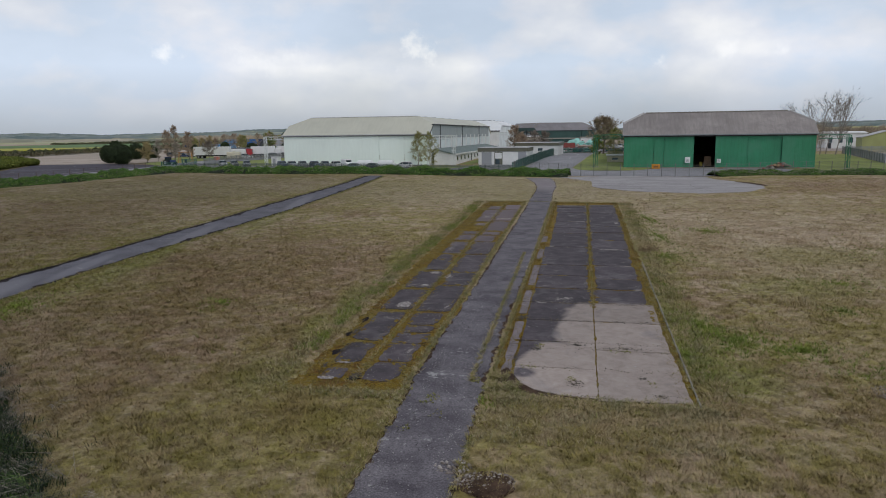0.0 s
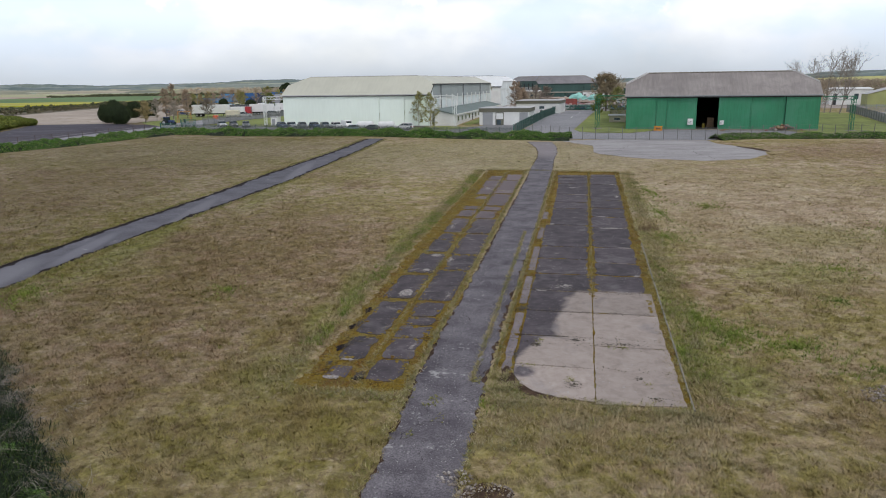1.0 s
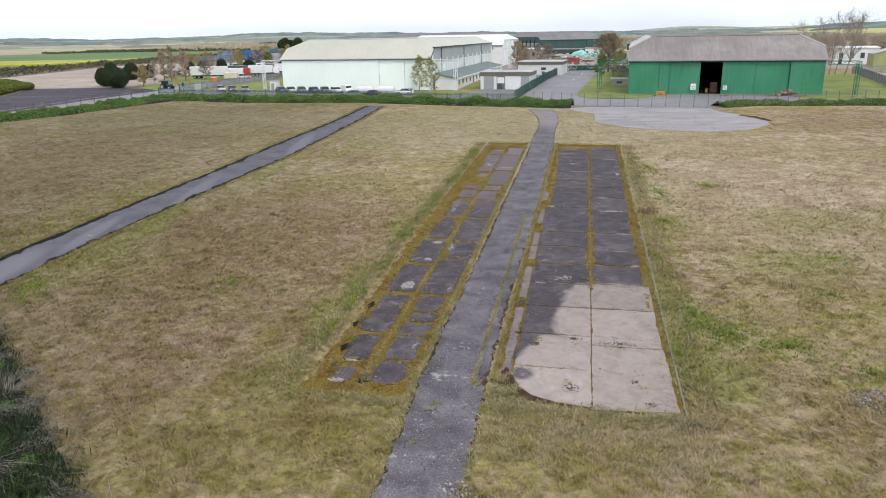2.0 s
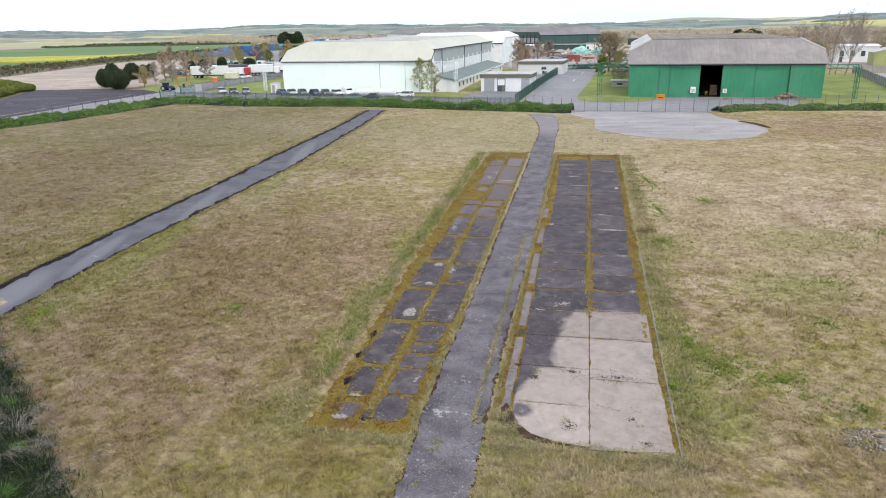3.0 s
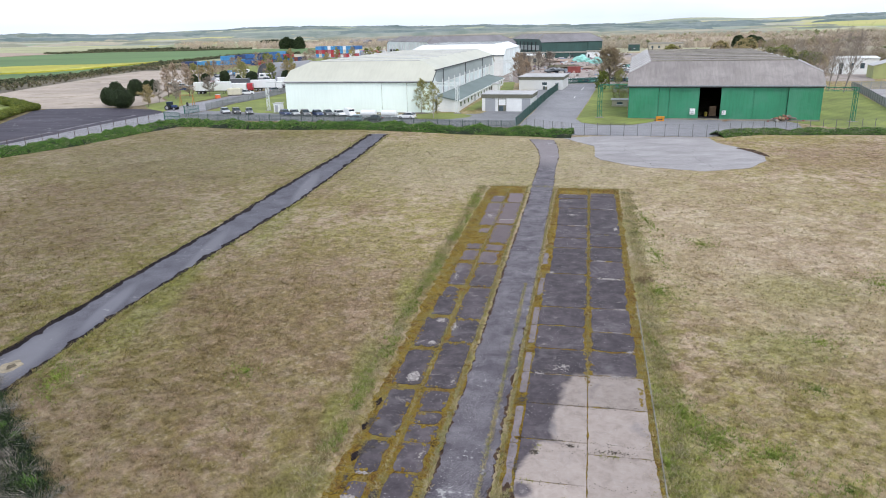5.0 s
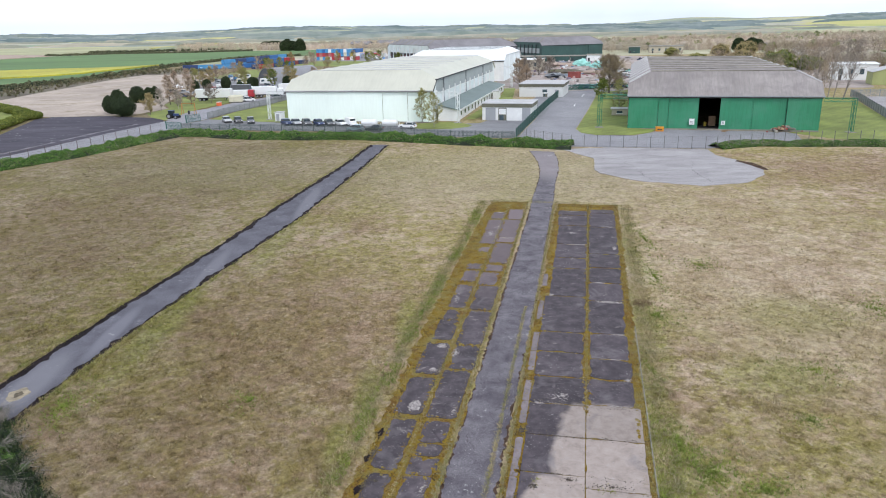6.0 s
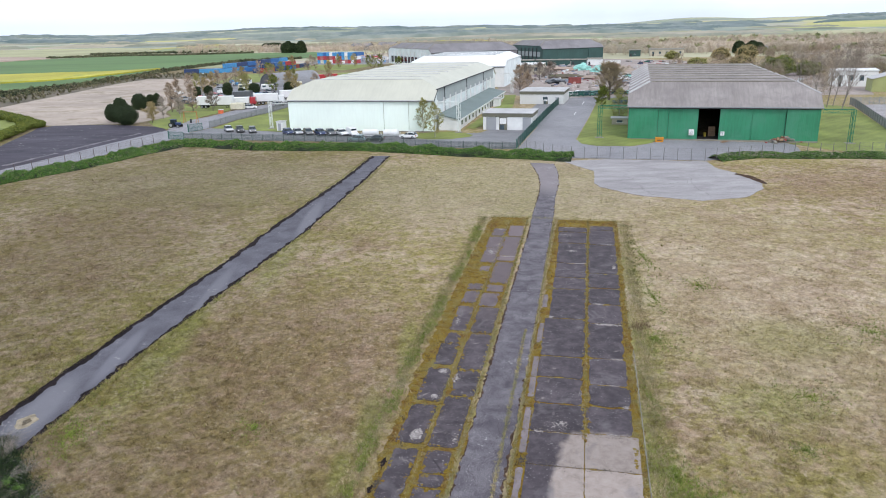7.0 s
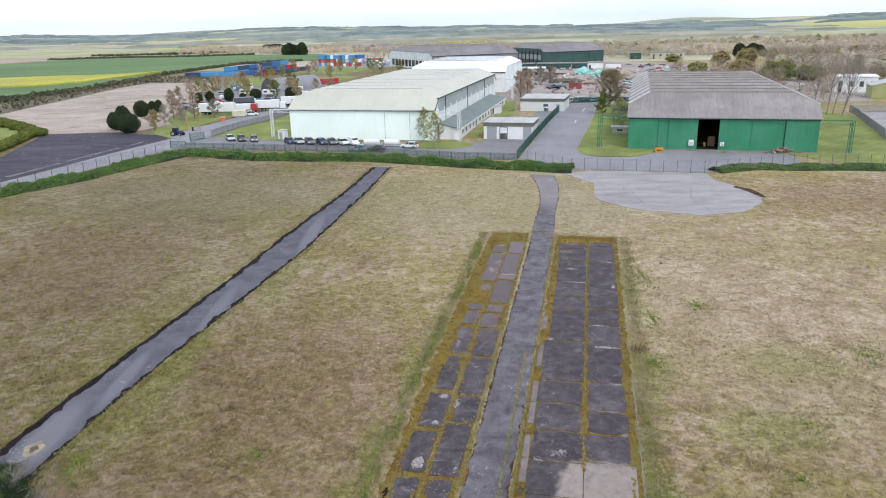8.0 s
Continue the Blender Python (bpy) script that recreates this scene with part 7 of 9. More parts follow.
for i, (x, y, h, lx, ly) in enumerate(((103.5, 205, 12.5, 0.6, 0), (106.8, 204, 14, 1.2, 0), (109.5, 206, 13.5, 2.4, 0.2), (109.2, 200.5, 14, 3.4, 0), (113.4, 208, 13, 3.2, 0), (99.5, 207, 12, 0.2, 0.3), (117, 214, 13, 2.0, 0))):
    tree("tall slim bare tree leaning beside the green hangar", x + 1.2, y, h * 1.17, 30 + i, "bare", M_PALEBARK, M_TWIG, 0.13, 0.22, 0.42, 13, per=6, depth=1, rise=1.9, twig_len=1.0, twig_w=0.016, lean=(lx, ly), group="bare trees by the lawn")
YARD_TREES = [(-100, 296, 7, 1), (-92, 300, 8.5, 0), (-84, 300, 8, 2), (-72, 298, 7.5, 3), (-66, 300, 8.5, 1), (-108, 300, 8, 0), (-60, 285, 7, 1), (-97, 330, 9, 0), (-84, 345, 10, 2), (-92, 372, 9, 3), (-40.6, 443, 10, 3), (-46, 450, 9, 2),
              (-30, 452, 8, 3), (-104, 318, 8, 1), (-112, 322, 7, 2), (-90, 318, 8, 1), (-76, 312, 8.5, 0), (-70, 330, 8, 2), (-100, 352, 8.5, 1), (-110, 345, 7, 0), (-80, 365, 8, 3), (-55, 300, 7.5, 0), (-48, 292, 8, 0), (-100, 470, 9, 1), (-84, 462, 8, 0), (-70, 470, 9, 2), (-92, 492, 8, 0), (-62, 488, 9, 1), (-52, 478, 8, 3), (-104, 400, 9, 0), (-94, 410, 8, 2), (-76, 395, 8.5, 0), (-66, 405, 8, 1)]
for i, (x, y, h, c) in enumerate(YARD_TREES):
    mt = (M_TWIGRED, M_OCHRE, M_SPRING, M_YELLEAF)[c]
    tree("light spring tree among the parked vehicles" if c else "bare brown tree among the parked vehicles", x, y, h, 50 + i, "leaf" if c else "bare", M_BARK, mt, 0.12, 0.12, 0.27, 16, 0.13, 3, group="trees of the transport yard")
for i, (x, y, rx, h, mt) in enumerate(((153, 497, 4.5, 5.2, M_SPRING), (176, 470, 5.5, 7.5, M_OCHRE), (186, 455, 6.5, 9, M_OCHRE), (150, 330, 7, 8, M_YELLEAF), (162, 325, 6, 6, M_YELLEAF), (142, 352, 6, 8, M_OCHRE), (131, 380, 5, 6, M_SPRING))):
    bush("rounded yellow-green shrub behind the hangar", x, y, rx, h / 2, 180 + i, mt, M_YELIN, 4200, 0.28, "shrub", "shrubs behind the hangar")


def pine_group(label, x, y, w, h, seed):
    """A clump of dark conifers."""
    n = np.random.default_rng(seed)
    t = thing("pine_clump", on_ground(x, y), label, "trees")
    for k in range(6):
        px, py = n.uniform(-w / 2, w / 2), n.uniform(-w / 4, w / 4)
        hh = h * n.uniform(0.8, 1.05)
        part("trunk", tube(bm_new(), (px, py, -0.2), (px, py, hh * 0.6), 0.3, 0.15, 6), M_BARK, t)
        m = 1500
        u = n.uniform(0.08, 1, m)
        rad = w * 0.23 * np.sqrt(np.clip(1 - (u - 0.35) ** 2 / 0.45, 0.02, 1)) * n.uniform(0.6, 1.05, m)
        a = n.uniform(0, 6.28, m)
        c = np.stack([px + rad * np.cos(a), py + rad * np.sin(a), u * hh], 1)
        v, f = leaf_quads(c, 0.75, n, 0.6)
        mesh_np("crown", v, f, M_EVER, t)


pine_group("dark clump of pines across the field", -168, 795, 24, 12.5, 1)
pine_group("dark clump of pines beside a cottage", 224, 552, 20, 9, 2)
pine_group("dark green conifers on a distant edge", -232, 1010, 36, 7.5, 3)


# bramble hedge along the field's edge
def hedge_bank(name, label, line, width, height, seed, m_leaf, m_in, per_m2, size, stems=0):
    """A rough bank of brambles: an uneven mound in a shade colour under leaves and stems."""
    n = np.random.default_rng(seed)
    ln = [Vector((x, y)) for x, y in line]
    segs = [(a, b, (b - a).length) for a, b in zip(ln[:-1], ln[1:])]
    rows, NC = [], 9
    h = thing(name, pose(0, 0, 0), label, "hedge")

    def prof(x, y, s):
        k = 0.75 + 0.55 * noise.noise(Vector((x * 0.22, y * 0.22, seed))) + 0.35 * noise.noise(Vector((x * 0.7, y * 0.7, seed + 3)))
        return max(0.06, height * k * max(0.0, 1 - abs(s) ** 2.4))
    for a, b, L in segs:
        for i in range(max(1, int(L / 1.2))):
            rows.append((a + (b - a) * (i / max(1, int(L / 1.2))), (b - a).normalized()))
    rows.append((ln[-1], (ln[-1] - ln[-2]).normalized()))
    V, F = [], []
    for c, d in rows:
        nr = Vector((-d.y, d.x))
        wv = width * (1 + 0.25 * noise.noise(Vector((c.x * 0.15, c.y * 0.15, seed + 9))))
        for j in range(NC):
            s = -1 + 2 * j / (NC - 1)
            p = c + nr * (s * wv / 2)
            V.append((p.x, p.y, gz(p.x, p.y) + prof(p.x, p.y, s) * 0.86 - (0.15 if abs(s) == 1 else 0)))
    for i in range(len(rows) - 1):
        for j in range(NC - 1):
            k = i * NC + j
            F.append((k, k + 1, k + NC + 1, k + NC))
    mesh_np("shade_mound", np.array(V), np.array(F), m_in, h, smooth=True)
    P = []
    for a, b, L in segs:
        m = int(L * width * per_m2)
        t, s = n.uniform(0, 1, m), n.uniform(-1, 1, m)
        d = (b - a).normalized()
        nr = Vector((-d.y, d.x))
        for ti, si, zi in zip(t, s, n.uniform(0.8, 1.12, m)):
            p = a + (b - a) * float(ti) + nr * float(si * width / 2)
            P.append((p.x, p.y, gz(p.x, p.y) + prof(p.x, p.y, si) * zi + 0.05))
    P = np.array(P)
    v, f = leaf_quads(P, size, n, 0.6, 0.2)
    mesh_np("foliage", v, f, m_leaf, h)
    if stems:
        q = P[n.choice(len(P), stems)]
        dirs = rand_dirs(stems, n) * np.array((1, 1, 0.35)) * n.uniform(0.5, 1.6, stems)[:, None]
        v, f = slivers(q - dirs * 0.5, q + dirs * 0.5 + np.array((0, 0, 0.25)), np.full(stems, 0.022), n)
        mesh_np("dead_growth", v, f, M_DEADSTEM, h, "pale dry dead stems")
    return h


hedge_bank("bramble_hedge", "low green bramble hedge along the field edge", [(-99, 104), (-91, 116), (-83.5, 128), (-74, 141), (-66.5, 156), (-62, 163.5), (-54, 161.5), (-43, 157), (-30, 155), (-17.5, 153.6), (-5, 148.5), (6.3, 144.5), (14.2, 141.7), (20, 139.6), (24.6, 138.2)], 5.0, 1.55, 3, M_BRAMBLE, M_BRAMBLEIN, 130, 0.105, 2500)
hedge_bank("bramble_hedge", "low green bramble hedge beside the forecourt fence", [(51.4, 134.9), (55, 136.3), (60, 137.6), (66, 136.4), (76, 135.6), (84, 134), (98, 131.5)], 4.2, 1.0, 4, M_BRAMBLE, M_BRAMBLEIN, 130, 0.10, 1800)
THICK = [(-13.2, 13.5), (-18.3, 20.4), (-24.2, 27.6), (-29.8, 34.3), (-36, 41.2)]
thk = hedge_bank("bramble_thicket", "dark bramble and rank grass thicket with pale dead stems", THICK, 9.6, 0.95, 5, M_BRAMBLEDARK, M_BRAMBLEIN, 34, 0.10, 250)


def rank_grass(parent, name, m, count, lo, hi, wid, clump, seed, lean, edge, label="", fan=0.6):
    """Long arching blades in clumps, each blade of two pieces, over the thicket."""
    n = np.random.default_rng(seed)
    ln = np.array(THICK)
    k = n.integers(0, len(ln) - 1, count // clump)
    t = n.uniform(0, 1, len(k))
    c = ln[k] * (1 - t[:, None]) + ln[k + 1] * t[:, None]
    d = ln[k + 1] - ln[k]
    d /= np.linalg.norm(d, axis=1)[:, None]
    nr = np.column_stack([d[:, 1], -d[:, 0]])
    s = n.uniform(-1, 1, len(k)) if not edge else n.normal(0.93, 0.13, len(k))
    c = c + nr * (s * 4.7)[:, None]
    hump = 0.75 * np.clip(1 - np.abs(s) ** 2.4, 0, 1)
    az = np.repeat(n.uniform(0, 6.28, len(k)), clump) + n.normal(0, fan, len(k) * clump)
    p = np.repeat(np.column_stack([c, 0.0235 * (c[:, 1] - 22) + hump * 0.85]), clump, 0)
    p[:, :2] += n.normal(0, 0.16, (len(p), 2))
    L = n.uniform(lo, hi, len(p))
    o = np.column_stack([np.cos(az), np.sin(az), np.zeros(len(p))])
    mid = p + o * (L * lean * 0.35)[:, None] + np.array((0, 0, 1.0)) * (L * 0.55)[:, None]
    tip = mid + o * (L * lean * 0.6)[:, None] + np.array((0, 0, 1.0)) * (L * n.uniform(-0.25, 0.25, len(p)))[:, None]
    w = np.column_stack([-np.sin(az), np.cos(az), np.zeros(len(p))]) * wid
    v = np.stack([p - w, p + w, mid + w * 0.8, mid - w * 0.8, mid - w * 0.8, mid + w * 0.8, tip + w * 0.15, tip - w * 0.15], 1).reshape(-1, 3)
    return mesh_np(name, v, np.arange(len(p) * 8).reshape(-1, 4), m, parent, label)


M_DEADGREY = leafy("grey_dead_grass", [(0, (0.10, 0.082, 0.065)), (0.5, (0.20, 0.168, 0.138)), (1, (0.42, 0.375, 0.32))])
# blades painted near-black to stand in for shadowed gaps in the thicket
rank_grass(thk, "rank_grass", leafy("shadowed_rank_blade", [(0, (0.004, 0.008, 0.003)), (0.5, (0.010, 0.022, 0.005)), (0.85, (0.03, 0.06, 0.011)), (1, (0.09, 0.12, 0.03))], patch=0.6), 42000, 0.3, 0.8, 0.014, 13, 61, 1.0, False)
rank_grass(thk, "rank_grass", leafy("fresh_grass_blade", [(0, (0.035, 0.085, 0.012)), (0.5, (0.075, 0.165, 0.022)), (1, (0.16, 0.26, 0.05))], patch=0.5), 6000, 0.4, 0.9, 0.014, 75, 65, 0.9, False, "fresh green grass", 0.4)
rank_grass(thk, "dead_growth", M_DEADGREY, 3600, 0.6, 1.4, 0.006, 60, 62, 2.2, False, "pale dry dead grass", 0.45)
rank_grass(thk, "dead_growth", M_DEADGREY, 1200, 0.4, 0.9, 0.006, 40, 63, 2.2, True, "pale dry dead grass", 0.5)
rank_grass(thk, "rank_grass", bpy.data.materials["shadowed_rank_blade"], 5000, 0.2, 0.5, 0.011, 12, 64, 0.9, True)

# hedgerows and scrub across the farmland
for k, (line, w, h) in enumerate(([[(-205, 285), (-196, 297), (-187, 330), (-181, 360), (-182, 400), (-183, 435), (-185, 480), (-181, 530), (-172, 600), (-128, 640)], 4.5, 2.0], [[(-220, 832), (-300, 812), (-374, 826), (-440, 800)], 14, 2.0], [[(-240, 262), (-205, 268), (-182, 312)], 4, 1.4], [[(-440, 900), (-330, 905), (-200, 960)], 8, 2.6])):
    hedge_bank("far_hedgerow", "dark hedgerow between fields", line, w, h, 60 + k, M_HEDGEROW, M_BRAMBLEIN, 6, 0.5)


def woods(name, label, regions, seed, m, height, density, twigs, leaf=False, width=0.02):
    """Far leafless woods: every tree a spray of twigs."""
    n = np.random.default_rng(seed)
    P, Q, W = [], [], []
    for poly in regions:
        xs, ys = [p[0] for p in poly], [p[1] for p in poly]
        area = (max(xs) - min(xs)) * (max(ys) - min(ys))
        cnt = int(area * density)
        x, y = n.uniform(min(xs), max(xs), cnt), n.uniform(min(ys), max(ys), cnt)
        ok = inside(x, y, poly)
        for px, py in zip(x[ok], y[ok]):
            hh = height * n.uniform(0.6, 1.2)
            g0 = gz(px, py)
            wd = hh * 0.36
            c = ball_points(twigs, n, 0.25) * np.array((wd, wd, hh * 0.42)) + np.array((px, py, g0 + hh * 0.56))
            base = c - (c - np.array((px, py, g0 + hh * 0.25))) * 0.25 - rand_dirs(twigs, n) * (0.12 * hh)
            base[:4] = np.array((px, py, g0))
            P.append(base)
            Q.append(c + rand_dirs(twigs, n) * (0.05 * hh))
            W.append(np.full(twigs, width * hh))
    P, Q, W = np.concatenate(P), np.concatenate(Q), np.concatenate(W)
    if leaf:
        v, f = leaf_quads(Q, height * 0.16, n, 0.7)
    else:
        v, f = slivers(P, Q, W, n)
    return tagged(mesh_np(name, v, f, m), label, "woods", "", "stuff")


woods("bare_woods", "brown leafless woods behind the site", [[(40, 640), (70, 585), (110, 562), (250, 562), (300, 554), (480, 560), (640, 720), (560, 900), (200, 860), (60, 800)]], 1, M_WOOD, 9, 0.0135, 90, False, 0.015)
woods("bare_woods", "brown leafless trees among the units", [[(150, 290), (175, 270), (200, 262), (330, 420), (420, 540), (300, 545), (220, 520), (190, 430), (160, 380)], [(116, 300), (150, 300), (150, 380), (120, 400), (108, 330)]], 2, M_WOODNEAR, 9, 0.010, 210, False, 0.0075)
woods("spring_woods", "patches of yellow-green trees in the woods", [[(60, 640), (300, 570), (480, 570), (800, 900), (300, 900)], [(150, 290), (200, 265), (400, 530), (220, 520)]], 3, M_WOODGREEN, 7, 0.0012, 60, True)
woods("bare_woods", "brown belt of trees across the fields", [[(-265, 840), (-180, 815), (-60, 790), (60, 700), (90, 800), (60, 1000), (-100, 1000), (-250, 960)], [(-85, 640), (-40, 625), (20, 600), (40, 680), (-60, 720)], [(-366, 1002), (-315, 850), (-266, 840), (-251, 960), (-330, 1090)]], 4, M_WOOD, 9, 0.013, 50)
woods("bare_woods", "slender leafless trees before a workshop", [[(111, 226), (138, 226), (152, 262), (150, 300), (120, 300), (108, 252)], [(150, 236), (190, 250), (200, 262), (165, 275)]], 8, M_WOODNEAR, 10.5, 0.0045, 220, False, 0.005)
def canopy(name, label, patches, height, seed, m, cell):
    """Far woods as closed canopies: overlapping crowns, each a small uneven dome, over stretches of land."""
    n = np.random.default_rng(seed)
    C, R = [], []
    for cx, cy, lx, ly, tilt in patches:
        cnt = max(8, int(2.0 * lx * ly / cell ** 2))
        d, t = np.sqrt(n.uniform(0, 1, cnt)), n.uniform(0, 6.28, cnt)
        u, w = d * np.cos(t), d * np.sin(t)
        w = w + 0.25 * np.sin(5 * u + cx)
        C.append(np.column_stack([cx + u * lx / 2, cy + w * ly / 2 + tilt * u * lx / 2]))
        R.append(cell * n.uniform(0.55, 1.15, cnt))
    C, R = np.concatenate(C), np.concatenate(R)
    k, K = len(C), 6
    z = np.array([gz(a, b) for a, b in C])
    h = height * n.uniform(0.82, 1.14, k)
    an = np.linspace(0, 2 * math.pi, K, endpoint=False)[None] + n.uniform(0, 1, (k, 1))
    rings = [np.column_stack([C, z + h])[:, None]]
    for fr, fz in ((0.7, 0.8), (1.0, -0.1)):
        rr = R[:, None] * fr * n.uniform(0.8, 1.15, (k, K))
        rings.append(np.stack([C[:, :1] + rr * np.cos(an), C[:, 1:] + rr * np.sin(an), np.repeat((z + h * fz)[:, None], K, 1)], 2))
    V = np.concatenate(rings, 1).reshape(-1, 3)
    i = np.arange(K)
    j = (i + 1) % K
    tri = [np.stack([np.zeros(K, int), 1 + i, 1 + j], 1)]
    for q in (0,):
        o, p = 1 + q * K, 1 + (q + 1) * K
        tri += [np.stack([o + i, p + i, p + j], 1), np.stack([o + i, p + j, o + j], 1)]
    F = (np.concatenate(tri)[None] + (np.arange(k) * (1 + 2 * K))[:, None, None]).reshape(-1, 3)
    return tagged(mesh_np(name, V, F, m, smooth=True), label, "woods", "", "stuff")


def wood_mass(name, label, patches, height, seed, m, step):
    """Far woods as closed masses with an uneven top and steep sides, one for each stretch of land."""
    n = np.random.default_rng(seed)
    V, F, W = [], [], 7
    for cx, cy, lx, ly, tilt in patches:
        k = max(6, int(lx / step))
        b0 = len(V)
        for i in range(k + 1):
            u = -1 + 2 * i / k
            for j in range(W):
                w = -1 + 2 * j / (W - 1)
                x = cx + u * lx / 2 + n.uniform(-0.3, 0.3) * step
                y = cy + (w * (0.7 + 0.3 * math.sin(3 * u + cy)) + 0.25 * math.sin(5 * u + cx)) * ly / 2 + tilt * u * lx / 2
                h = height * math.sqrt(max(0.0, 1 - abs(w) ** 5)) * math.sqrt(max(0.0, 1 - u ** 6))
                h *= 0.72 + 0.45 * noise.noise(Vector((x * 0.016, y * 0.016, seed))) + 0.22 * noise.noise(Vector((x * 0.09, y * 0.09, seed))) + n.uniform(0, 0.16)
                V.append((x, y, gz(x, y) + max(-0.3, h - 0.4)))
        for i in range(k):
            for j in range(W - 1):
                a = b0 + i * W + j
                F.append((a, a + W, a + W + 1, a + 1))
    return tagged(mesh_np(name, np.array(V), np.array(F), m), label, "woods", "", "stuff")


# blue-grey of distance haze painted into the slope woods
M_CANOPY = leafy("hazy_canopy", [(0, (0.16, 0.20, 0.22)), (0.5, (0.205, 0.245, 0.26)), (1, (0.265, 0.29, 0.275))], 0.95, patch=0.015)
# bare canopy lightened towards beige, haze mixed into its colour
M_CANOPYBROWN = leafy("hazy_bare_canopy", [(0, (0.29, 0.24, 0.205)), (0.5, (0.38, 0.315, 0.27)), (0.85, (0.45, 0.38, 0.325)), (1, (0.38, 0.36, 0.23))], 0.95, patch=0.01)
rh = random.Random(9)
hill_patches = [(890, 2600, 160, 90, 0), (1440, 2620, 190, 110, 0), (600, 2700, 420, 60, 0.1), (1150, 2750, 330, 60, 0.05), (1750, 2500, 420, 80, 0.1), (-1900, 2600, 420, 110, 0), (-1450, 2750, 500, 60, 0.05), (-700, 2700, 700, 60, 0), (150, 3000, 700, 60, 0), (420, 1760, 380, 90, 0.05), (300, 2150, 520, 120, 0), (700, 2450, 520, 110, 0.05), (1560, 2050, 220, 90, 0), (1650, 2450, 320, 110, 0), (560, 1980, 300, 60, -0.1), (850, 2250, 260, 40, 0.1), (1000, 2900, 420, 90, 0), (-150, 2250, 480, 80, 0.05), (-60, 1850, 380, 50, 0), (-1250, 2150, 520, 110, 0.05), (-1700, 2200, 420, 130, 0), (-950, 2450, 420, 100, 0)]
for k in range(78):
    y0 = rh.uniform(1750, 3700)
    hx = rh.uniform(-0.72, 0.72)
    if hx > 0.3 and y0 < 2400:
        continue
    hill_patches.append((hx * y0, y0, rh.uniform(120, 560), rh.uniform(14, 80), rh.uniform(-0.15, 0.15)))
wood_mass("distant_woods", "woods on the distant slopes, bluish from painted haze", hill_patches, 9.0, 5, M_CANOPY, 6.0)
mid_patches = [(520, 1500, 320, 110, 0), (780, 1650, 280, 70, 0.1), (330, 1560, 260, 60, -0.05), (150, 1620, 300, 60, 0), (640, 1250, 300, 70, 0.1), (-60, 1330, 300, 60, 0.0), (200, 1380, 420, 50, 0.1), (-300, 935, 150, 45, 0.05), (-420, 1480, 200, 24, 0.1), (420, 1250, 300, 50, -0.1), (-700, 1480, 260, 14, 0.06)]
for k in range(26):
    y0 = rh.uniform(1250, 2050)
    mid_patches.append((rh.uniform(-0.7, 0.5) * y0, y0, rh.uniform(50, 240), rh.uniform(5, 26), rh.uniform(-0.3, 0.3)))
# tree belts lightened too, their haze lies in the base colour
M_CANOPYMIX = leafy("hazy_hedgerow_canopy", [(0, (0.24, 0.25, 0.22)), (0.5, (0.31, 0.305, 0.265)), (0.8, (0.40, 0.36, 0.31)), (1, (0.37, 0.375, 0.26))], 0.95, patch=0.01)
wood_mass("hedgerow_trees", "dark tree belts across the distant farmland", mid_patches, 5.5, 6, M_CANOPYMIX, 3.5)
canopy("wood_undergrowth", "brown undergrowth beneath the leafless woods", [(370, 720, 500, 240, 0.05), (290, 440, 170, 170, 0.8), (-60, 890, 330, 130, -0.1), (180, 660, 260, 110, -0.1)], 5.0, 8, M_CANOPYBROWN, 6.0)
SCRUB_POLY = [(-160, 253), (-163, 283), (-165, 323), (-168, 363), (-167, 397), (-135, 396), (-136, 422), (-164, 450), (-181, 440), (-182, 409), (-182, 368), (-184, 337), (-194, 302), (-240, 285), (-230, 245), (-166, 236)]
woods("scrub", "low brown-green scrub beside the stony ground", [SCRUB_POLY], 7, M_SCRUB, 1.7, 0.07, 30, True)
woods("scrub", "dark green bushes along the hedgerow", [[(-178, 302), (-196, 302), (-186, 337), (-184, 370), (-184, 409), (-183, 440), (-174, 440), (-175, 400), (-176, 365), (-174, 330)]], 9, M_HEDGEROW, 2.6, 0.02, 60, True)

# ---- field details: bays of the strips, edging, rubble, grass ----
STRIP_M = pose(STRIP_O[0], STRIP_O[1], 0, 0, 0, -11)


def slab(name, outline, lift, mt, parent, seed, rough=0.09, step=0.45, drop=0.06):
    """One bay: ragged outline, level top that follows the slope, and sides."""
    pts = jitter_line(outline + outline[:1], step, rough, seed)[:-1]
    bm = bm_new()
    top = [bm.verts.new((u, v, gz(0, strip(u, v)[1]) + lift)) for u, v in pts]
    bot = [bm.verts.new((u, v, gz(0, strip(u, v)[1]) + lift - drop)) for u, v in pts]
    f = bm.faces.new(top)
    bm.normal_update()
    if f.normal.z < 0:
        f.normal_flip()
    n = len(pts)
    for i in range(n):
        bm.faces.new((bot[i], bot[(i + 1) % n], top[(i + 1) % n], top[i]))
    ob = part(name, bm, mt, parent)
    ob.matrix_world = STRIP_M
    return ob


def bay(u0, u1, v0, v1, c=0.12):
    return [(u0 + c, v0), (u1 - c, v0), (u1, v0 + c), (u1, v1 - c), (u1 - c, v1), (u0 + c, v1), (u0, v1 - c), (u0, v0 + c)]


BED_RIGHT, BED_LEFT = BEDS
JL = [0.0, 3.35, 7.3, 11.3, 15.2, 19.15, 23.2, 26.95, 34.95, 42.7, 46.1, 50.8, 58.35, 63.1, 65.3]
JR = [-0.35, 6.25, 11.35, 15.5, 19.2, 22.5, 27.1, 34.25, 38.9, 43.3, 47.8, 58.05, 64.4, 66.2]
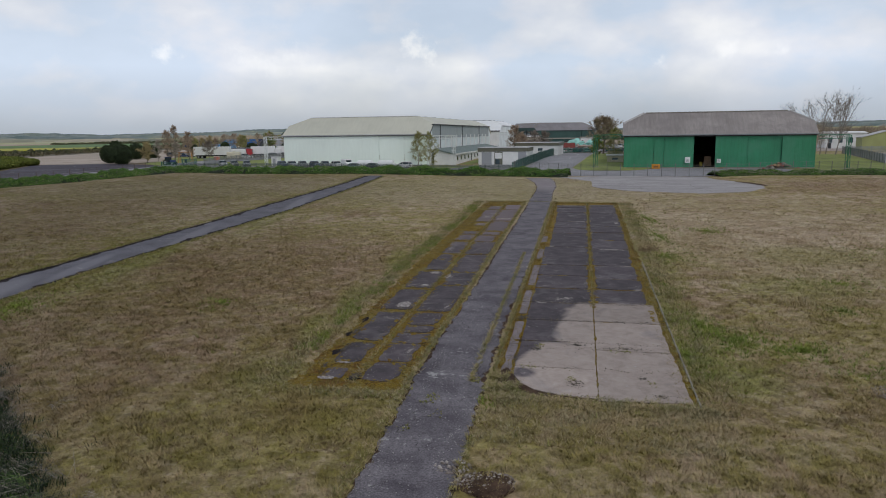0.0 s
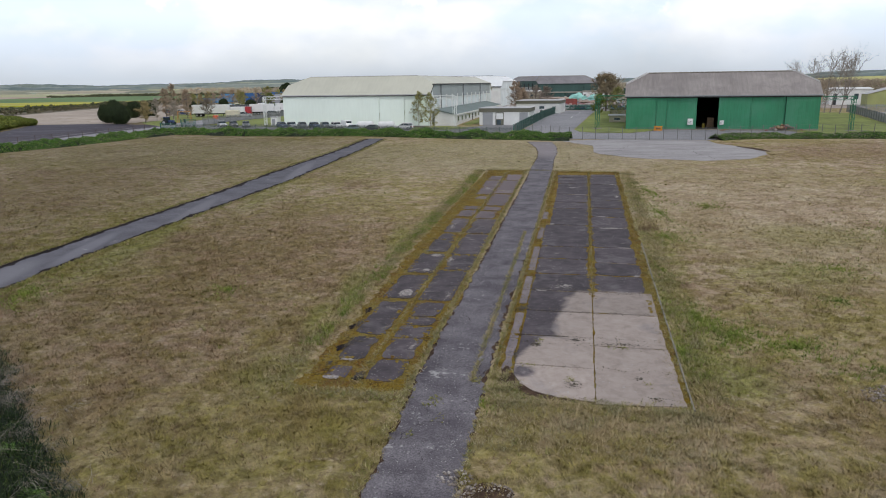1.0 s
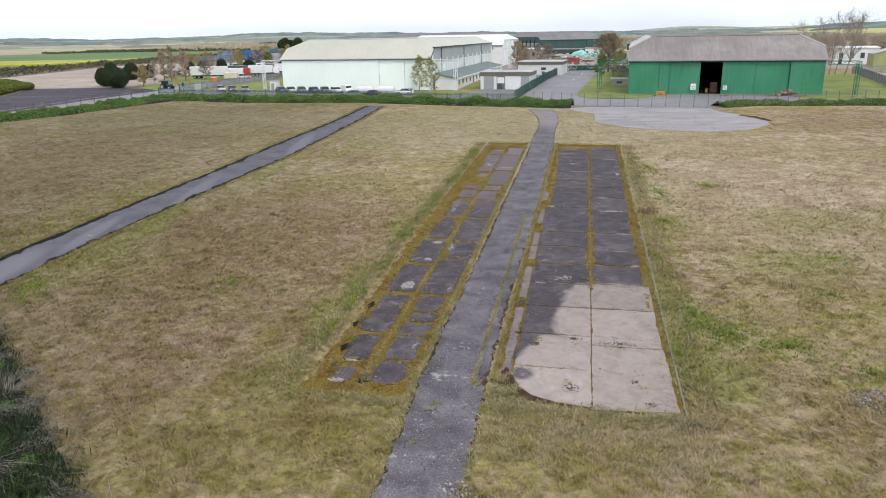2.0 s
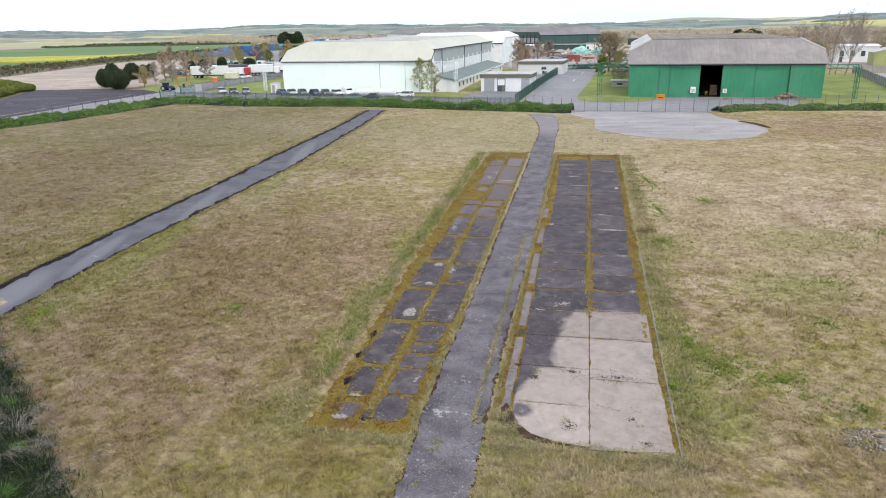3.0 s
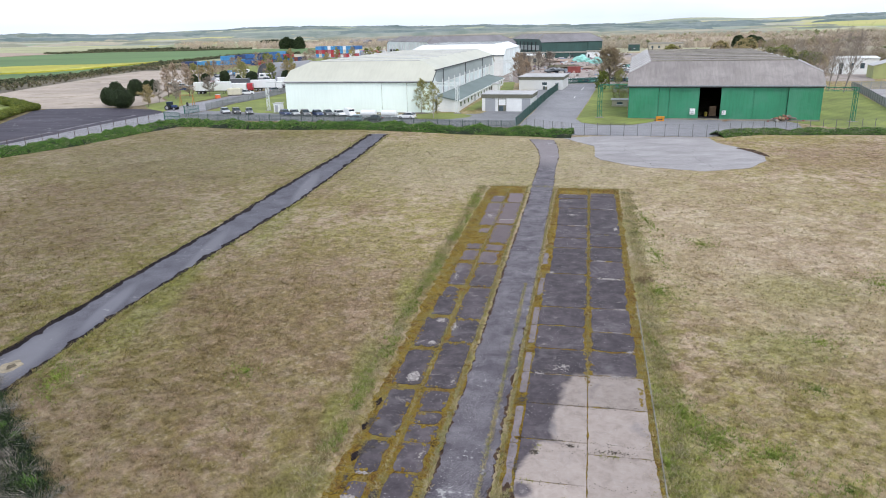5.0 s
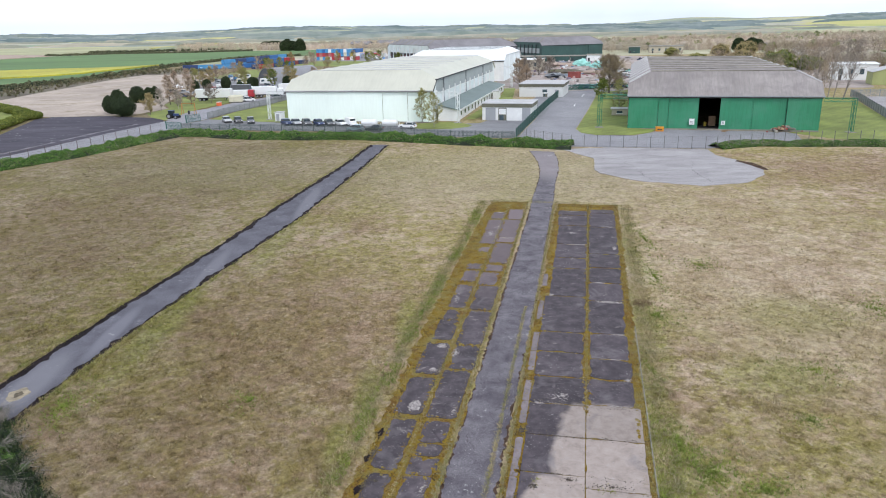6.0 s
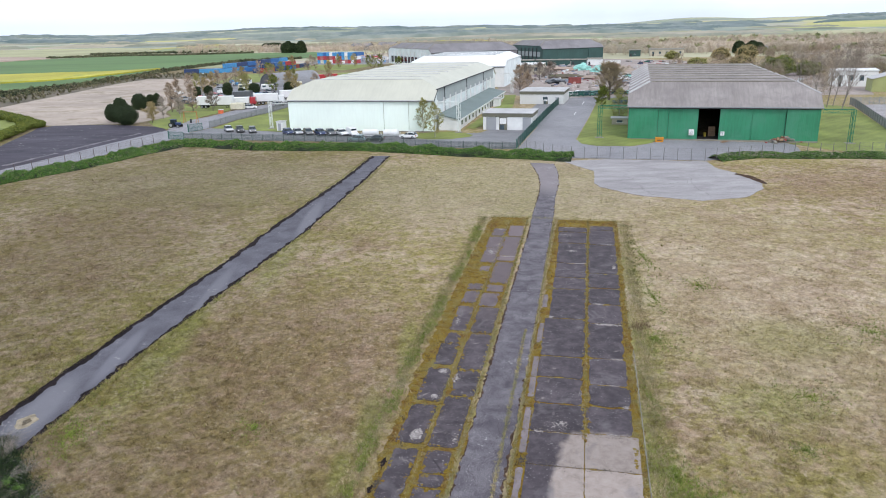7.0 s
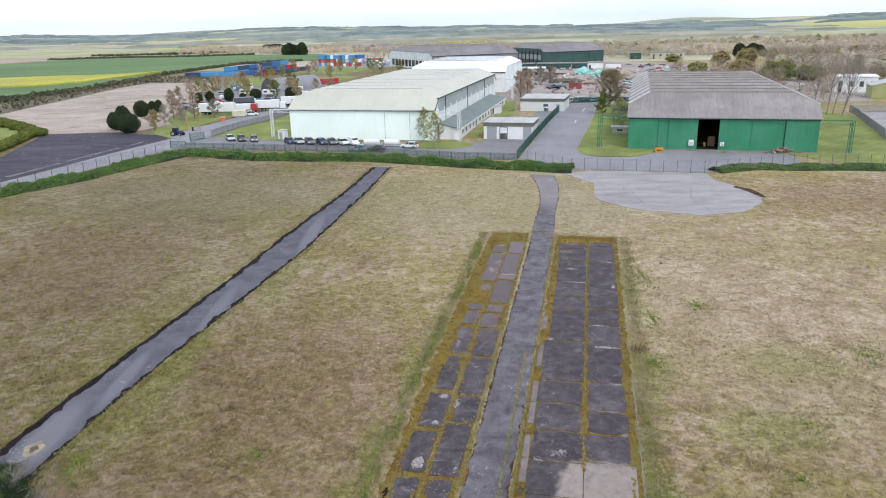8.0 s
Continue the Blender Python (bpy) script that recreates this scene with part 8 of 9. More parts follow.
# outer edge of the lane beside the path, bay by bay
EDGE_L = [-3.84, -3.84, -3.84, -3.9, -3.9, -3.92, -3.95, -3.95, -3.6, -3.62, -3.6, -3.62, -3.8, -3.95]


def worn_bay(u0, u1, v0, v1, seed, wear=0.16, corner=0.35, step=0.17):
    """Outline of a bay worn ragged: blunted corners, shallow bites out of its sides and fine crumbling."""
    r = random.Random(seed)
    c = [min(corner * r.uniform(0.25, 1.0), 0.4 * (u1 - u0), 0.4 * (v1 - v0)) for _ in range(4)]
    runs = (((u0 + c[0], v0), (u1 - c[1], v0), (0, 1)), ((u1, v0 + c[1]), (u1, v1 - c[2]), (-1, 0)), ((u1 - c[2], v1), (u0 + c[3], v1), (0, -1)), ((u0, v1 - c[3]), (u0, v0 + c[0]), (1, 0)))
    out = []
    for a, b, n in runs:
        d = math.dist(a, b)
        k = max(2, int(d / step))
        for j in range(k + 1):
            x, y = a[0] + (b[0] - a[0]) * j / k, a[1] + (b[1] - a[1]) * j / k
            bite = max(0.0, noise.noise(Vector((x * 0.8, y * 0.8, seed))) - 0.05) * 2.2 + 0.5 * noise.noise(Vector((x * 2.3, y * 2.3, seed + 5))) + 0.3 * noise.noise(Vector((x * 6.5, y * 6.5, seed + 9)))
            w = wear * max(-0.3, bite)
            out.append((x + n[0] * w, y + n[1] * w))
    return out


sr = random.Random(77)
for i in range(len(JL) - 1):
    g = 0.03 if JL[i] < 14 else 0.075
    mid = -0.028 if JL[i] < 14 else -0.06 if JL[i] < 19 else (-0.26 if 19 < JL[i] < 26 else -0.12)
    if i == 0:
        o = [(-3.78, 2.2), (-3.4, 1.2), (-2.7, 0.5), (-1.6, 0.05), (mid, -0.15), (mid, JL[1] - g), (-3.84, JL[1] - g)]
        o = jitter_line(o + o[:1], 0.22, 0.05, 200)[:-1]
    else:
        o = worn_bay(EDGE_L[i], mid, JL[i] + g, JL[i + 1] - g, 200 + i, 0.04 if JL[i] < 14 else 0.13, 0.1 if JL[i] < 14 else 0.38)
    slab("concrete_bay", o, 0.055 + sr.uniform(-0.006, 0.006), M_SLAB, BED_RIGHT, 200 + i, 0.02, 9.0)
for i in range(len(JR) - 1):
    g = 0.03 if JR[i] < 14 else 0.06
    mid = 0.028 if JR[i] < 14 else 0.06 if JR[i] < 19 else (0.28 if 19 < JR[i] < 26 else 0.12)
    right = 3.72 if JR[i] < 5 else (3.6 if JR[i] < 14 else 3.38)
    if i == 0:
        o = [(mid, JR[0]), (right + 0.1, JR[0] + 0.35), (right, JR[1] - g), (mid, JR[1] - g)]
        o = jitter_line(o + o[:1], 0.22, 0.07, 240)[:-1]
    else:
        o = worn_bay(mid, right + sr.uniform(-0.08, 0.1), JR[i] + g, JR[i + 1] - g, 240 + i, 0.07 if JR[i] < 14 else 0.15, 0.12 if JR[i] < 14 else 0.4)
    slab("concrete_bay", o, 0.055 + sr.uniform(-0.006, 0.006), M_SLAB, BED_RIGHT, 240 + i, 0.02, 9.0)
# narrow pale edging beside the path
M_EDGING = surface("pinkish_edging", (0.215, 0.18, 0.188), 0.9, big=0.8, small=5, amount=0.22, bump=0.2, stain=(0.12, 0.105, 0.11))
for i, (a, b) in enumerate(((2.4, 6.7), (6.76, 10.8), (12.5, 15.3), (15.36, 18.3), (19.9, 23.1), (23.2, 26.7), (29.4, 33.6), (37.5, 40.8))):
    slab("edging", worn_bay(-4.44, -3.97, a, b, 280 + i, 0.09 if a < 28 else 0.14, 0.15), 0.045, M_EDGING, BED_RIGHT, 280 + i, 0.02, 9.0)
# islands of dark bays on the mossy strip: from, to, and the two sides
ISL_A = [(0.4, 1.6, -12.5, -11.75), (2.7, 5.5, -12.6, -11.5), (6.2, 11.6, -12.8, -11.35), (12.4, 17.3, -12.95, -11.25), (18.1, 23.2, -12.9, -11.15), (24.1, 27.9, -12.75, -11.3), (28.2, 30.1, -12.6, -11.5), (30.9, 36.4, -12.65, -11.3), (37.6, 40.6, -12.6, -11.35), (41.2, 42.7, -12.7, -11.3), (47.0, 48.5, -12.2, -11.3), (49.9, 55.0, -12.5, -10.85), (55.2, 59.7, -12.6, -10.85), (60.4, 63.4, -12.5, -11.0)]
ISL_B = [(0.5, 2.65, -10.6, -9.15), (3.15, 5.65, -10.45, -9.1), (6.0, 7.5, -10.5, -9.0), (7.9, 8.95, -10.4, -9.05), (9.35, 11.6, -10.5, -9.05), (12.3, 18.8, -10.6, -8.8), (19.2, 23.1, -10.4, -8.65), (23.4, 30.2, -10.55, -8.65), (30.7, 36.4, -10.6, -8.75), (36.9, 40.2, -10.75, -9.2), (40.9, 42.6, -10.62, -8.95), (43.4, 50.0, -10.55, -8.72), (50.8, 52.1, -10.6, -8.75), (52.3, 59.9, -10.6, -8.72), (60.4, 65.0, -10.4, -8.65)]
for i, (v0, v1, u0, u1) in enumerate(ISL_A + ISL_B):
    slab("concrete_bay", worn_bay(u0 - 0.14, u1 + 0.14, v0 - 0.14, v1 + 0.14, 300 + i, 0.14, 0.36), 0.05, M_SLAB, BED_LEFT, 300 + i, 0.02, 9.0)
# kerb along the outer side
for k in range(32):
    slab("kerb_stone", bay(4.05, 4.12, -0.3 + k * 0.92, 0.58 + k * 0.92, 0.01), 0.07, M_KERB, BED_RIGHT, 400 + k, 0.012, 0.9, 0.12)

# loose stones on the path and rubble beside it
def stones(name, label, pts, size, seed, mt):
    """Angular stones, far too many to count, as one mesh."""
    n = np.random.default_rng(seed)
    base = np.array([(1, 0, 0), (-1, 0, 0), (0, 1, 0), (0, -1, 0), (0, 0, 1), (0, 0, -0.5)], float)
    tri = np.array([(0, 2, 4), (2, 1, 4), (1, 3, 4), (3, 0, 4), (2, 0, 5), (1, 2, 5), (3, 1, 5), (0, 3, 5)])
    m = len(pts)
    s = size * n.uniform(0.5, 1.6, m)
    a = n.uniform(0, 6.28, m)
    ca, sa = np.cos(a)[:, None], np.sin(a)[:, None]
    v = base[None] * (s[:, None] * n.uniform(0.6, 1.2, (m, 6)))[:, :, None]
    x = v[:, :, 0] * ca - v[:, :, 1] * sa
    y = v[:, :, 0] * sa + v[:, :, 1] * ca
    v = np.stack([x, y, v[:, :, 2] * 0.75], 2) + np.asarray(pts)[:, None, :]
    f = tri[None] + (np.arange(m) * 6)[:, None, None]
    return tagged(mesh_np(name, v.reshape(-1, 3), f.reshape(-1, 3), mt), label, name.replace("_", " "), "", "stuff")


M_CHIP = leafy("stone_chips", [(0, (0.12, 0.11, 0.115)), (0.5, (0.24, 0.23, 0.23)), (1, (0.46, 0.44, 0.43))])
ns = np.random.default_rng(21)
cu, cv = ns.uniform(-7.9, -5.1, 9000), ns.uniform(-12, 40, 9000)
keep = ns.uniform(0, 1, 9000) < np.clip(0.6 + 1.3 * np.array([noise.noise(Vector((a * 0.8, b * 0.5, 3.0))) for a, b in zip(cu, cv)]), 0.05, 1) * np.clip(1.0 - (cv - 4) / 22, 0.06, 1) * (0.35 + 0.65 * (np.abs(cu + 6.5) > 0.75))
xy = np.array([strip(u, v) for u, v in zip(cu[keep], cv[keep])])
stones("stone_chips", "pale stone chips loose on the tarmac path", np.column_stack([xy, 0.0235 * (xy[:, 1] - 22) + 0.042]), 0.026, 22, M_CHIP)
rp = []
for cx, cy, r, c in ((1.25, 21.5, 0.75, 260), (19.6, 28.4, 1.2, 330), (0.2, 22.6, 0.5, 60)):
    a, d = ns.uniform(0, 6.28, c), r * np.sqrt(ns.uniform(0, 1, c))
    rp.append(np.column_stack([cx + d * np.cos(a) * 1.3, cy + d * np.sin(a), [gz(0, cy) + 0.03] * c + 0.12 * np.maximum(0, 1 - d / r) * ns.uniform(0, 1, c)]))
stones("rubble", "scattered grey-brown rubble lying in the grass", np.concatenate(rp), 0.075, 23, leafy("rubble_stone", [(0, (0.13, 0.105, 0.09)), (0.55, (0.27, 0.23, 0.205)), (1, (0.46, 0.42, 0.39))]))
# crumbs along the pale bays
cu, cv = ns.uniform(-3.7, 3.5, 900), ns.normal(0, 0.16, 900) + ns.choice(JL[:6] + JR[:4], 900)
xy = np.array([strip(u, v) for u, v in zip(cu, cv)])
M_CRUMB = leafy("dark_crumbs", [(0, (0.05, 0.045, 0.04)), (0.6, (0.14, 0.12, 0.09)), (1, (0.22, 0.19, 0.10))])
stones("joint_crumbs", "dark crumbs and moss along the joints", np.column_stack([xy, 0.0235 * (xy[:, 1] - 22) + 0.062]), 0.028, 24, M_CRUMB)


# grass: tufts over the field, finer and thicker near the strips
def tufts(name, label, x, y, hgt, blades, wid, mt, seed, lean=0.6, lift=0.0):
    n = np.random.default_rng(seed)
    m = len(x)
    z = np.where(y < 165, 0.0235 * (y - 22), 3.36 + 0.016 * (np.minimum(y, 205) - 165)) + lift
    c = np.repeat(np.column_stack([x, y, z - 0.01]), blades, 0)
    k = len(c)
    h = np.repeat(hgt, blades) * n.uniform(0.55, 1.25, k)
    a = n.uniform(0, 6.28, k)
    c[:, 0] += 0.4 * h * np.cos(a) * n.uniform(0, 1, k)
    c[:, 1] += 0.4 * h * np.sin(a) * n.uniform(0, 1, k)
    a2 = a + n.uniform(-1, 1, k)
    w = wid * n.uniform(0.6, 1.4, k) * (h / np.mean(h)) ** 0.5
    tip = c + np.column_stack([np.cos(a2) * h * lean, np.sin(a2) * h * lean, h])
    b = np.column_stack([-np.sin(a2) * w, np.cos(a2) * w, np.zeros(k)])
    v = np.stack([c - b, c + b, tip], 1).reshape(-1, 3)
    return tagged(mesh_np(name, v, np.arange(3 * k).reshape(k, 3), mt), label, "grass", "", "stuff")


def on_hard(x, y):
    u = (x - STRIP_O[0]) * C11 - (y - STRIP_O[1]) * S11
    v = (x - STRIP_O[0]) * S11 + (y - STRIP_O[1]) * C11
    bad = (u > -14.0) & (u < 4.2) & (v > -0.7) & (v < 69)
    bad |= inside(x, y, path_out[::4])
    bad |= inside(x, y, LP_A + LP_B[::-1])
    bad |= inside(x, y, APRON)
    return bad


def scatter(n, y0, y1, halfw, seed, power=1.0):
    """Places over the part of the field in a widening strip."""
    r = np.random.default_rng(seed)
    y = y0 + (y1 - y0) * r.uniform(0, 1, n) ** power
    x = r.uniform(-1, 1, n) * (halfw + 0.72 * y)
    ok = ~on_hard(x, y)
    lim = np.where(x < -10, y > -x * 1.2 + 4.5, True)       # clear of the thicket
    ok &= lim
    ok &= ~((x < -60) & (y > 130 + (x + 76) * 1.4)) & ~((y > 150) | ((x > 0) & (y > 152 - 0.75 * x) & (x < 30)) | ((x > 30) & (y > 132)))
    return x[ok], y[ok], r


x, y, r = scatter(330000, 17, 78, 4, 1)
lie = np.array([noise.noise(Vector((a * 1.1, b * 1.1, 1.0))) + 0.6 * noise.noise(Vector((a * 0.25, b * 0.25, 4.0))) for a, b in zip(x, y)])
thin = r.uniform(0, 1, len(x)) < np.clip((78 - y) / 30, 0, 1) * np.clip(0.75 + 0.7 * lie, 0.3, 1)
x, y, lie = x[thin], y[thin], lie[thin]
tufts("grass_tufts", "short dry tufted grass in the near field", x, y, r.uniform(0.06, 0.20, len(x)) * np.clip(1 + 0.5 * lie, 0.6, 1.5), 4, 0.012, M_BLADE, 2, 1.0)
x, y, r = scatter(190000, 46, 150, 4, 3)
lie = np.array([noise.noise(Vector((a * 0.8, b * 0.8, 1.0))) + 0.6 * noise.noise(Vector((a * 0.2, b * 0.2, 4.0))) for a, b in zip(x, y)])
thin = r.uniform(0, 1, len(x)) < np.clip((y - 46) / 30, 0, 1) * np.clip(0.75 + 0.7 * lie, 0.3, 1)
x, y, lie = x[thin], y[thin], lie[thin]
tufts("grass_tufts", "short dry tufted grass in the far field", x, y, r.uniform(0.05, 0.14, len(x)) * np.clip(1 + 0.5 * lie, 0.6, 1.5), 3, 0.028, M_BLADE, 4, 1.6)
M_GREENBLADE = leafy("green_blades", [(0, (0.14, 0.145, 0.038)), (0.5, (0.235, 0.23, 0.07)), (1, (0.38, 0.34, 0.15))], patch=0.5)
M_STRAWBLADE = leafy("straw_blades", [(0, (0.21, 0.16, 0.085)), (0.5, (0.34, 0.275, 0.16)), (1, (0.50, 0.43, 0.29))], patch=0.5)
# longer grass along the edges of strips and paths
eu, ev = [], []
re = np.random.default_rng(31)
for uu, v0, v1, c, sg in ((-14.75, -1, 69, 6500, 0.35), (4.8, -1, 69, 6500, 0.5), (-8.3, -14, 0, 700, 0.15), (-8.42, 0, 68, 3200, 0.09), (-4.74, 1, 68, 2600, 0.06), (-4.75, -14, 1, 500, 0.10), (-10.95, 0, 66, 1300, 0.08), (4.9, -1, 40, 1500, 0.6), (-5.62, 1, 32, 1300, 0.07), (-13.4, 0, 69, 300, 0.3), (0.0, 14, 69, 700, 0.06)):
    eu.append(uu + re.normal(0, sg, c))
    ev.append(re.uniform(v0, v1, c))
for v_, u0, u1, c in ((-1.1, -14, -8.3, 500), (-0.55, -4.6, 4.3, 1500), (0.6, -4.9, -3.3, 500), (1.8, -4.9, -4.0, 300), (69.3, -14, 4.2, 700)):
    eu.append(re.uniform(u0, u1, c))
    ev.append(v_ + re.normal(0, 0.3, c))
eu, ev = np.concatenate(eu), np.concatenate(ev)
ex, ey = STRIP_O[0] + eu * C11 + ev * S11, STRIP_O[1] - eu * S11 + ev * C11
sel = re.uniform(0, 1, len(ex)) < 0.42
tufts("edge_grass", "longer green grass along the edges of the strips", ex[sel], ey[sel], re.uniform(0.04, 0.14, sel.sum()), 5, 0.013, M_GREENBLADE, 32, 1.2, 0.03)
tufts("edge_grass", "longer straw-coloured grass along the edges of the strips", ex[~sel], ey[~sel], re.uniform(0.04, 0.15, (~sel).sum()), 5, 0.012, M_STRAWBLADE, 33, 1.5, 0.03)
# taller grass standing along the outer sides of the beds
for uc, n_, sd in ((5.15, 1400, 91), (-14.95, 1300, 92)):
    gu, gv_ = uc + re.normal(0, 0.4, n_), re.uniform(-1, 69, n_)
    gn = np.array([noise.noise(Vector((a * 0.3, b * 0.22, sd))) for a, b in zip(gu, gv_)])
    for sel2, mt2, lb in ((gn > 0.18, M_GREENBLADE, "taller green grass beside the old bays"), (gn <= 0.18, M_STRAWBLADE, "taller straw-coloured grass beside the old bays")):
        tufts("tall_grass", lb, STRIP_O[0] + gu[sel2] * C11 + gv_[sel2] * S11, STRIP_O[1] - gu[sel2] * S11 + gv_[sel2] * C11, re.uniform(0.12, 0.36, sel2.sum()), 6, 0.012, mt2, sd, 0.75)
# grass along the other path
pts = np.array(LP_A[1:] + LP_B[1:])
ts = re.uniform(0, 1, 3600)
idx = re.choice([0, 1, 2, 3, 4, 5, 7, 8, 9, 10, 11, 12], 3600)
q = pts[idx] * (1 - ts[:, None]) + pts[idx + 1] * ts[:, None]
side = np.where(idx < 7, -1, 1) * re.uniform(0.25, 0.9, 3600)
tufts("edge_grass", "green grass along the edge of the grey path", q[:, 0] + side, q[:, 1], re.uniform(0.08, 0.22, 3600), 4, 0.02, M_GREENBLADE, 34, 0.8)
# bleached taller tussocks
tx, ty, r = scatter(900, 22, 120, 2, 41)
tufts("tussocks", "bleached taller grass tussocks in the field", tx, ty, r.uniform(0.12, 0.30, len(tx)), 14, 0.011, M_STRAWBLADE, 42, 0.75)
gx, gy, r = scatter(2200, 22, 130, 2, 43)
g1 = np.array([noise.noise(Vector((a * 0.09, b * 0.09, 5.0))) for a, b in zip(gx, gy)]) > 0.12
tufts("tussocks", "fresh green grass clumps in the field", gx[g1], gy[g1], r.uniform(0.10, 0.25, g1.sum()), 10, 0.018, M_GREENBLADE, 44, 0.8)

# rust-brown dead stalks in the browner areas, one bleached and one russet tussock
M_RUSTBLADE = leafy("rusty_stalks", [(0, (0.13, 0.08, 0.05)), (0.5, (0.22, 0.145, 0.095)), (1, (0.34, 0.245, 0.17))], patch=0.5)
dx_, dy_, r = scatter(8000, 22, 82, 2, 45)
dn = np.array([noise.noise(Vector((a * 0.05, b * 0.05, 9.0))) + 0.5 * noise.noise(Vector((a * 0.3, b * 0.3, 2.0))) for a, b in zip(dx_, dy_)]) - 0.008 * dx_
dk_ = dn > 0.12
tufts("dead_stalks", "rust-brown dead sorrel stalks among the grass", dx_[dk_], dy_[dk_], r.uniform(0.05, 0.15, dk_.sum()), 6, 0.014, M_RUSTBLADE, 46, 0.9)
for cx_, cy_, sd_, mt_, lb_ in ((22.1, 42.5, 47, M_STRAWBLADE, "pale bleached tussock standing alone in the field"), (17.7, 60.8, 48, M_RUSTBLADE, "russet dead weed clump beside the bays")):
    tufts("tussock", lb_, cx_ + r.normal(0, 0.5, 70), cy_ + r.normal(0, 0.4, 70), r.uniform(0.3, 0.75, 70), 5, 0.010, mt_, sd_, 0.45)

# vivid fresh grass: along the outer side of the mossy strip, by the kerb and in a few spots of the field
M_FRESHBLADE = leafy("fresh_green_blades", [(0, (0.115, 0.162, 0.024)), (0.5, (0.18, 0.24, 0.038)), (1, (0.29, 0.335, 0.08))], patch=0.6)
fu, fv = -14.75 + re.normal(0, 0.38, 6500), re.uniform(4, 64, 6500)
fk = np.array([noise.noise(Vector((a * 0.35, b * 0.16, 6.0))) + 0.5 * noise.noise(Vector((a * 1.2, b * 0.8, 1.0))) for a, b in zip(fu, fv)]) > -0.02
gx_, gy_ = [STRIP_O[0] + fu[fk] * C11 + fv[fk] * S11], [STRIP_O[1] - fu[fk] * S11 + fv[fk] * C11]
for cx_, cy_, rx_, ry_, c in ((18.4, 58.2, 1.4, 2.2, 500), (14.3, 38.6, 0.9, 2.4, 600), (15.3, 35.8, 1.8, 2.0, 700), (18.0, 34.2, 1.3, 1.2, 300), (11.9, 33.6, 0.8, 2.8, 500), (13.2, 41.5, 0.6, 3.0, 220), (15.4, 48.5, 0.6, 3.0, 200), (26.7, 71.0, 1.6, 2.0, 260), (23.8, 41.2, 0.9, 0.8, 150), (38.5, 59.0, 3.0, 3.4, 500), (-27.9, 44.4, 1.5, 3.4, 700), (-14.6, 44.9, 1.1, 1.3, 160), (0.9, 28.2, 0.8, 0.7, 160), (21.0, 68.0, 0.8, 6.0, 350), (23.2, 80.0, 0.9, 7.0, 400), (20.5, 31.0, 3.0, 2.0, 400), (27.5, 48.0, 2.4, 2.0, 260)):
    a_, d_ = re.uniform(0, 6.28, c), np.abs(re.normal(0, 0.95, c))
    gx_.append(cx_ + rx_ * d_ * np.cos(a_))
    gy_.append(cy_ + ry_ * d_ * np.sin(a_))
gx_, gy_ = np.concatenate(gx_), np.concatenate(gy_)
fo = ~on_hard(gx_, gy_)
tufts("fresh_grass", "vivid green fresh grass beside the strips and in the field", gx_[fo], gy_[fo], re.uniform(0.08, 0.22, fo.sum()), 6, 0.014, M_FRESHBLADE, 96, 0.8)

# moss cushions and dead wisps over the beds, so that they are not flat
mu, mv = [], []
for u0, u1, v0, v1, c in ((-13.9, -8.4, -0.6, 69, 26000), (-4.85, -4.0, 1.8, 69, 4500), (3.3, 4.0, -0.4, 69, 4200), (-0.22, 0.22, 14, 69, 2400), (-4.2, 4, 67.2, 68.8, 1500)):
    mu.append(re.uniform(u0, u1, c))
    mv.append(re.uniform(v0, v1, c))
mu, mv = np.concatenate(mu), np.concatenate(mv)
bad = np.zeros(len(mu), bool)
for v0, v1, u0, u1 in ISL_A + ISL_B:
    bad |= (mu > u0 + 0.12) & (mu < u1 - 0.12) & (mv > v0 + 0.1) & (mv < v1 - 0.1)
mu, mv = mu[~bad], mv[~bad]
mx, my = STRIP_O[0] + mu * C11 + mv * S11, STRIP_O[1] - mu * S11 + mv * C11
M_MOSSBLADE = leafy("moss_wisps", [(0, (0.06, 0.04, 0.016)), (0.3, (0.19, 0.128, 0.022)), (0.6, (0.30, 0.20, 0.028)), (0.8, (0.17, 0.15, 0.045)), (1, (0.36, 0.29, 0.15))], patch=0.9)
tufts("moss_wisps", "ochre moss cushions and dead wisps between the bays", mx, my, re.uniform(0.02, 0.07, len(mx)), 4, 0.016, M_MOSSBLADE, 51, 1.3, 0.028)


def cushions(name, label, u, v, rad, mt, seed):
    """Low domed moss cushions with ragged rims, creeping over the edges of the bays."""
    n = np.random.default_rng(seed)
    m, K = len(u), 9
    a = np.linspace(0, 2 * math.pi, K, endpoint=False)[None] + n.uniform(0, 1, (m, 1))
    rr = rad[:, None] * n.uniform(0.45, 1.25, (m, K))
    st = n.uniform(0.7, 1.8, (m, 1))
    x = STRIP_O[0] + u * C11 + v * S11
    y = STRIP_O[1] - u * S11 + v * C11
    px, py = x[:, None] + rr * np.cos(a), y[:, None] + rr * np.sin(a) * st
    z = 0.0235 * (py - 22) + 0.05
    rim = np.stack([px, py, z], 2)
    top = np.column_stack([x, y, 0.0235 * (y - 22) + 0.062 + 0.16 * rad])[:, None]
    V = np.concatenate([top, rim], 1).reshape(-1, 3)
    i = np.arange(K)
    t = np.stack([np.zeros(K, int), 1 + i, 1 + (i + 1) % K], 1)
    F = (t[None] + (np.arange(m) * (K + 1))[:, None, None]).reshape(-1, 3)
    return tagged(mesh_np(name, V, F, mt, smooth=True), label, "moss", "", "stuff")


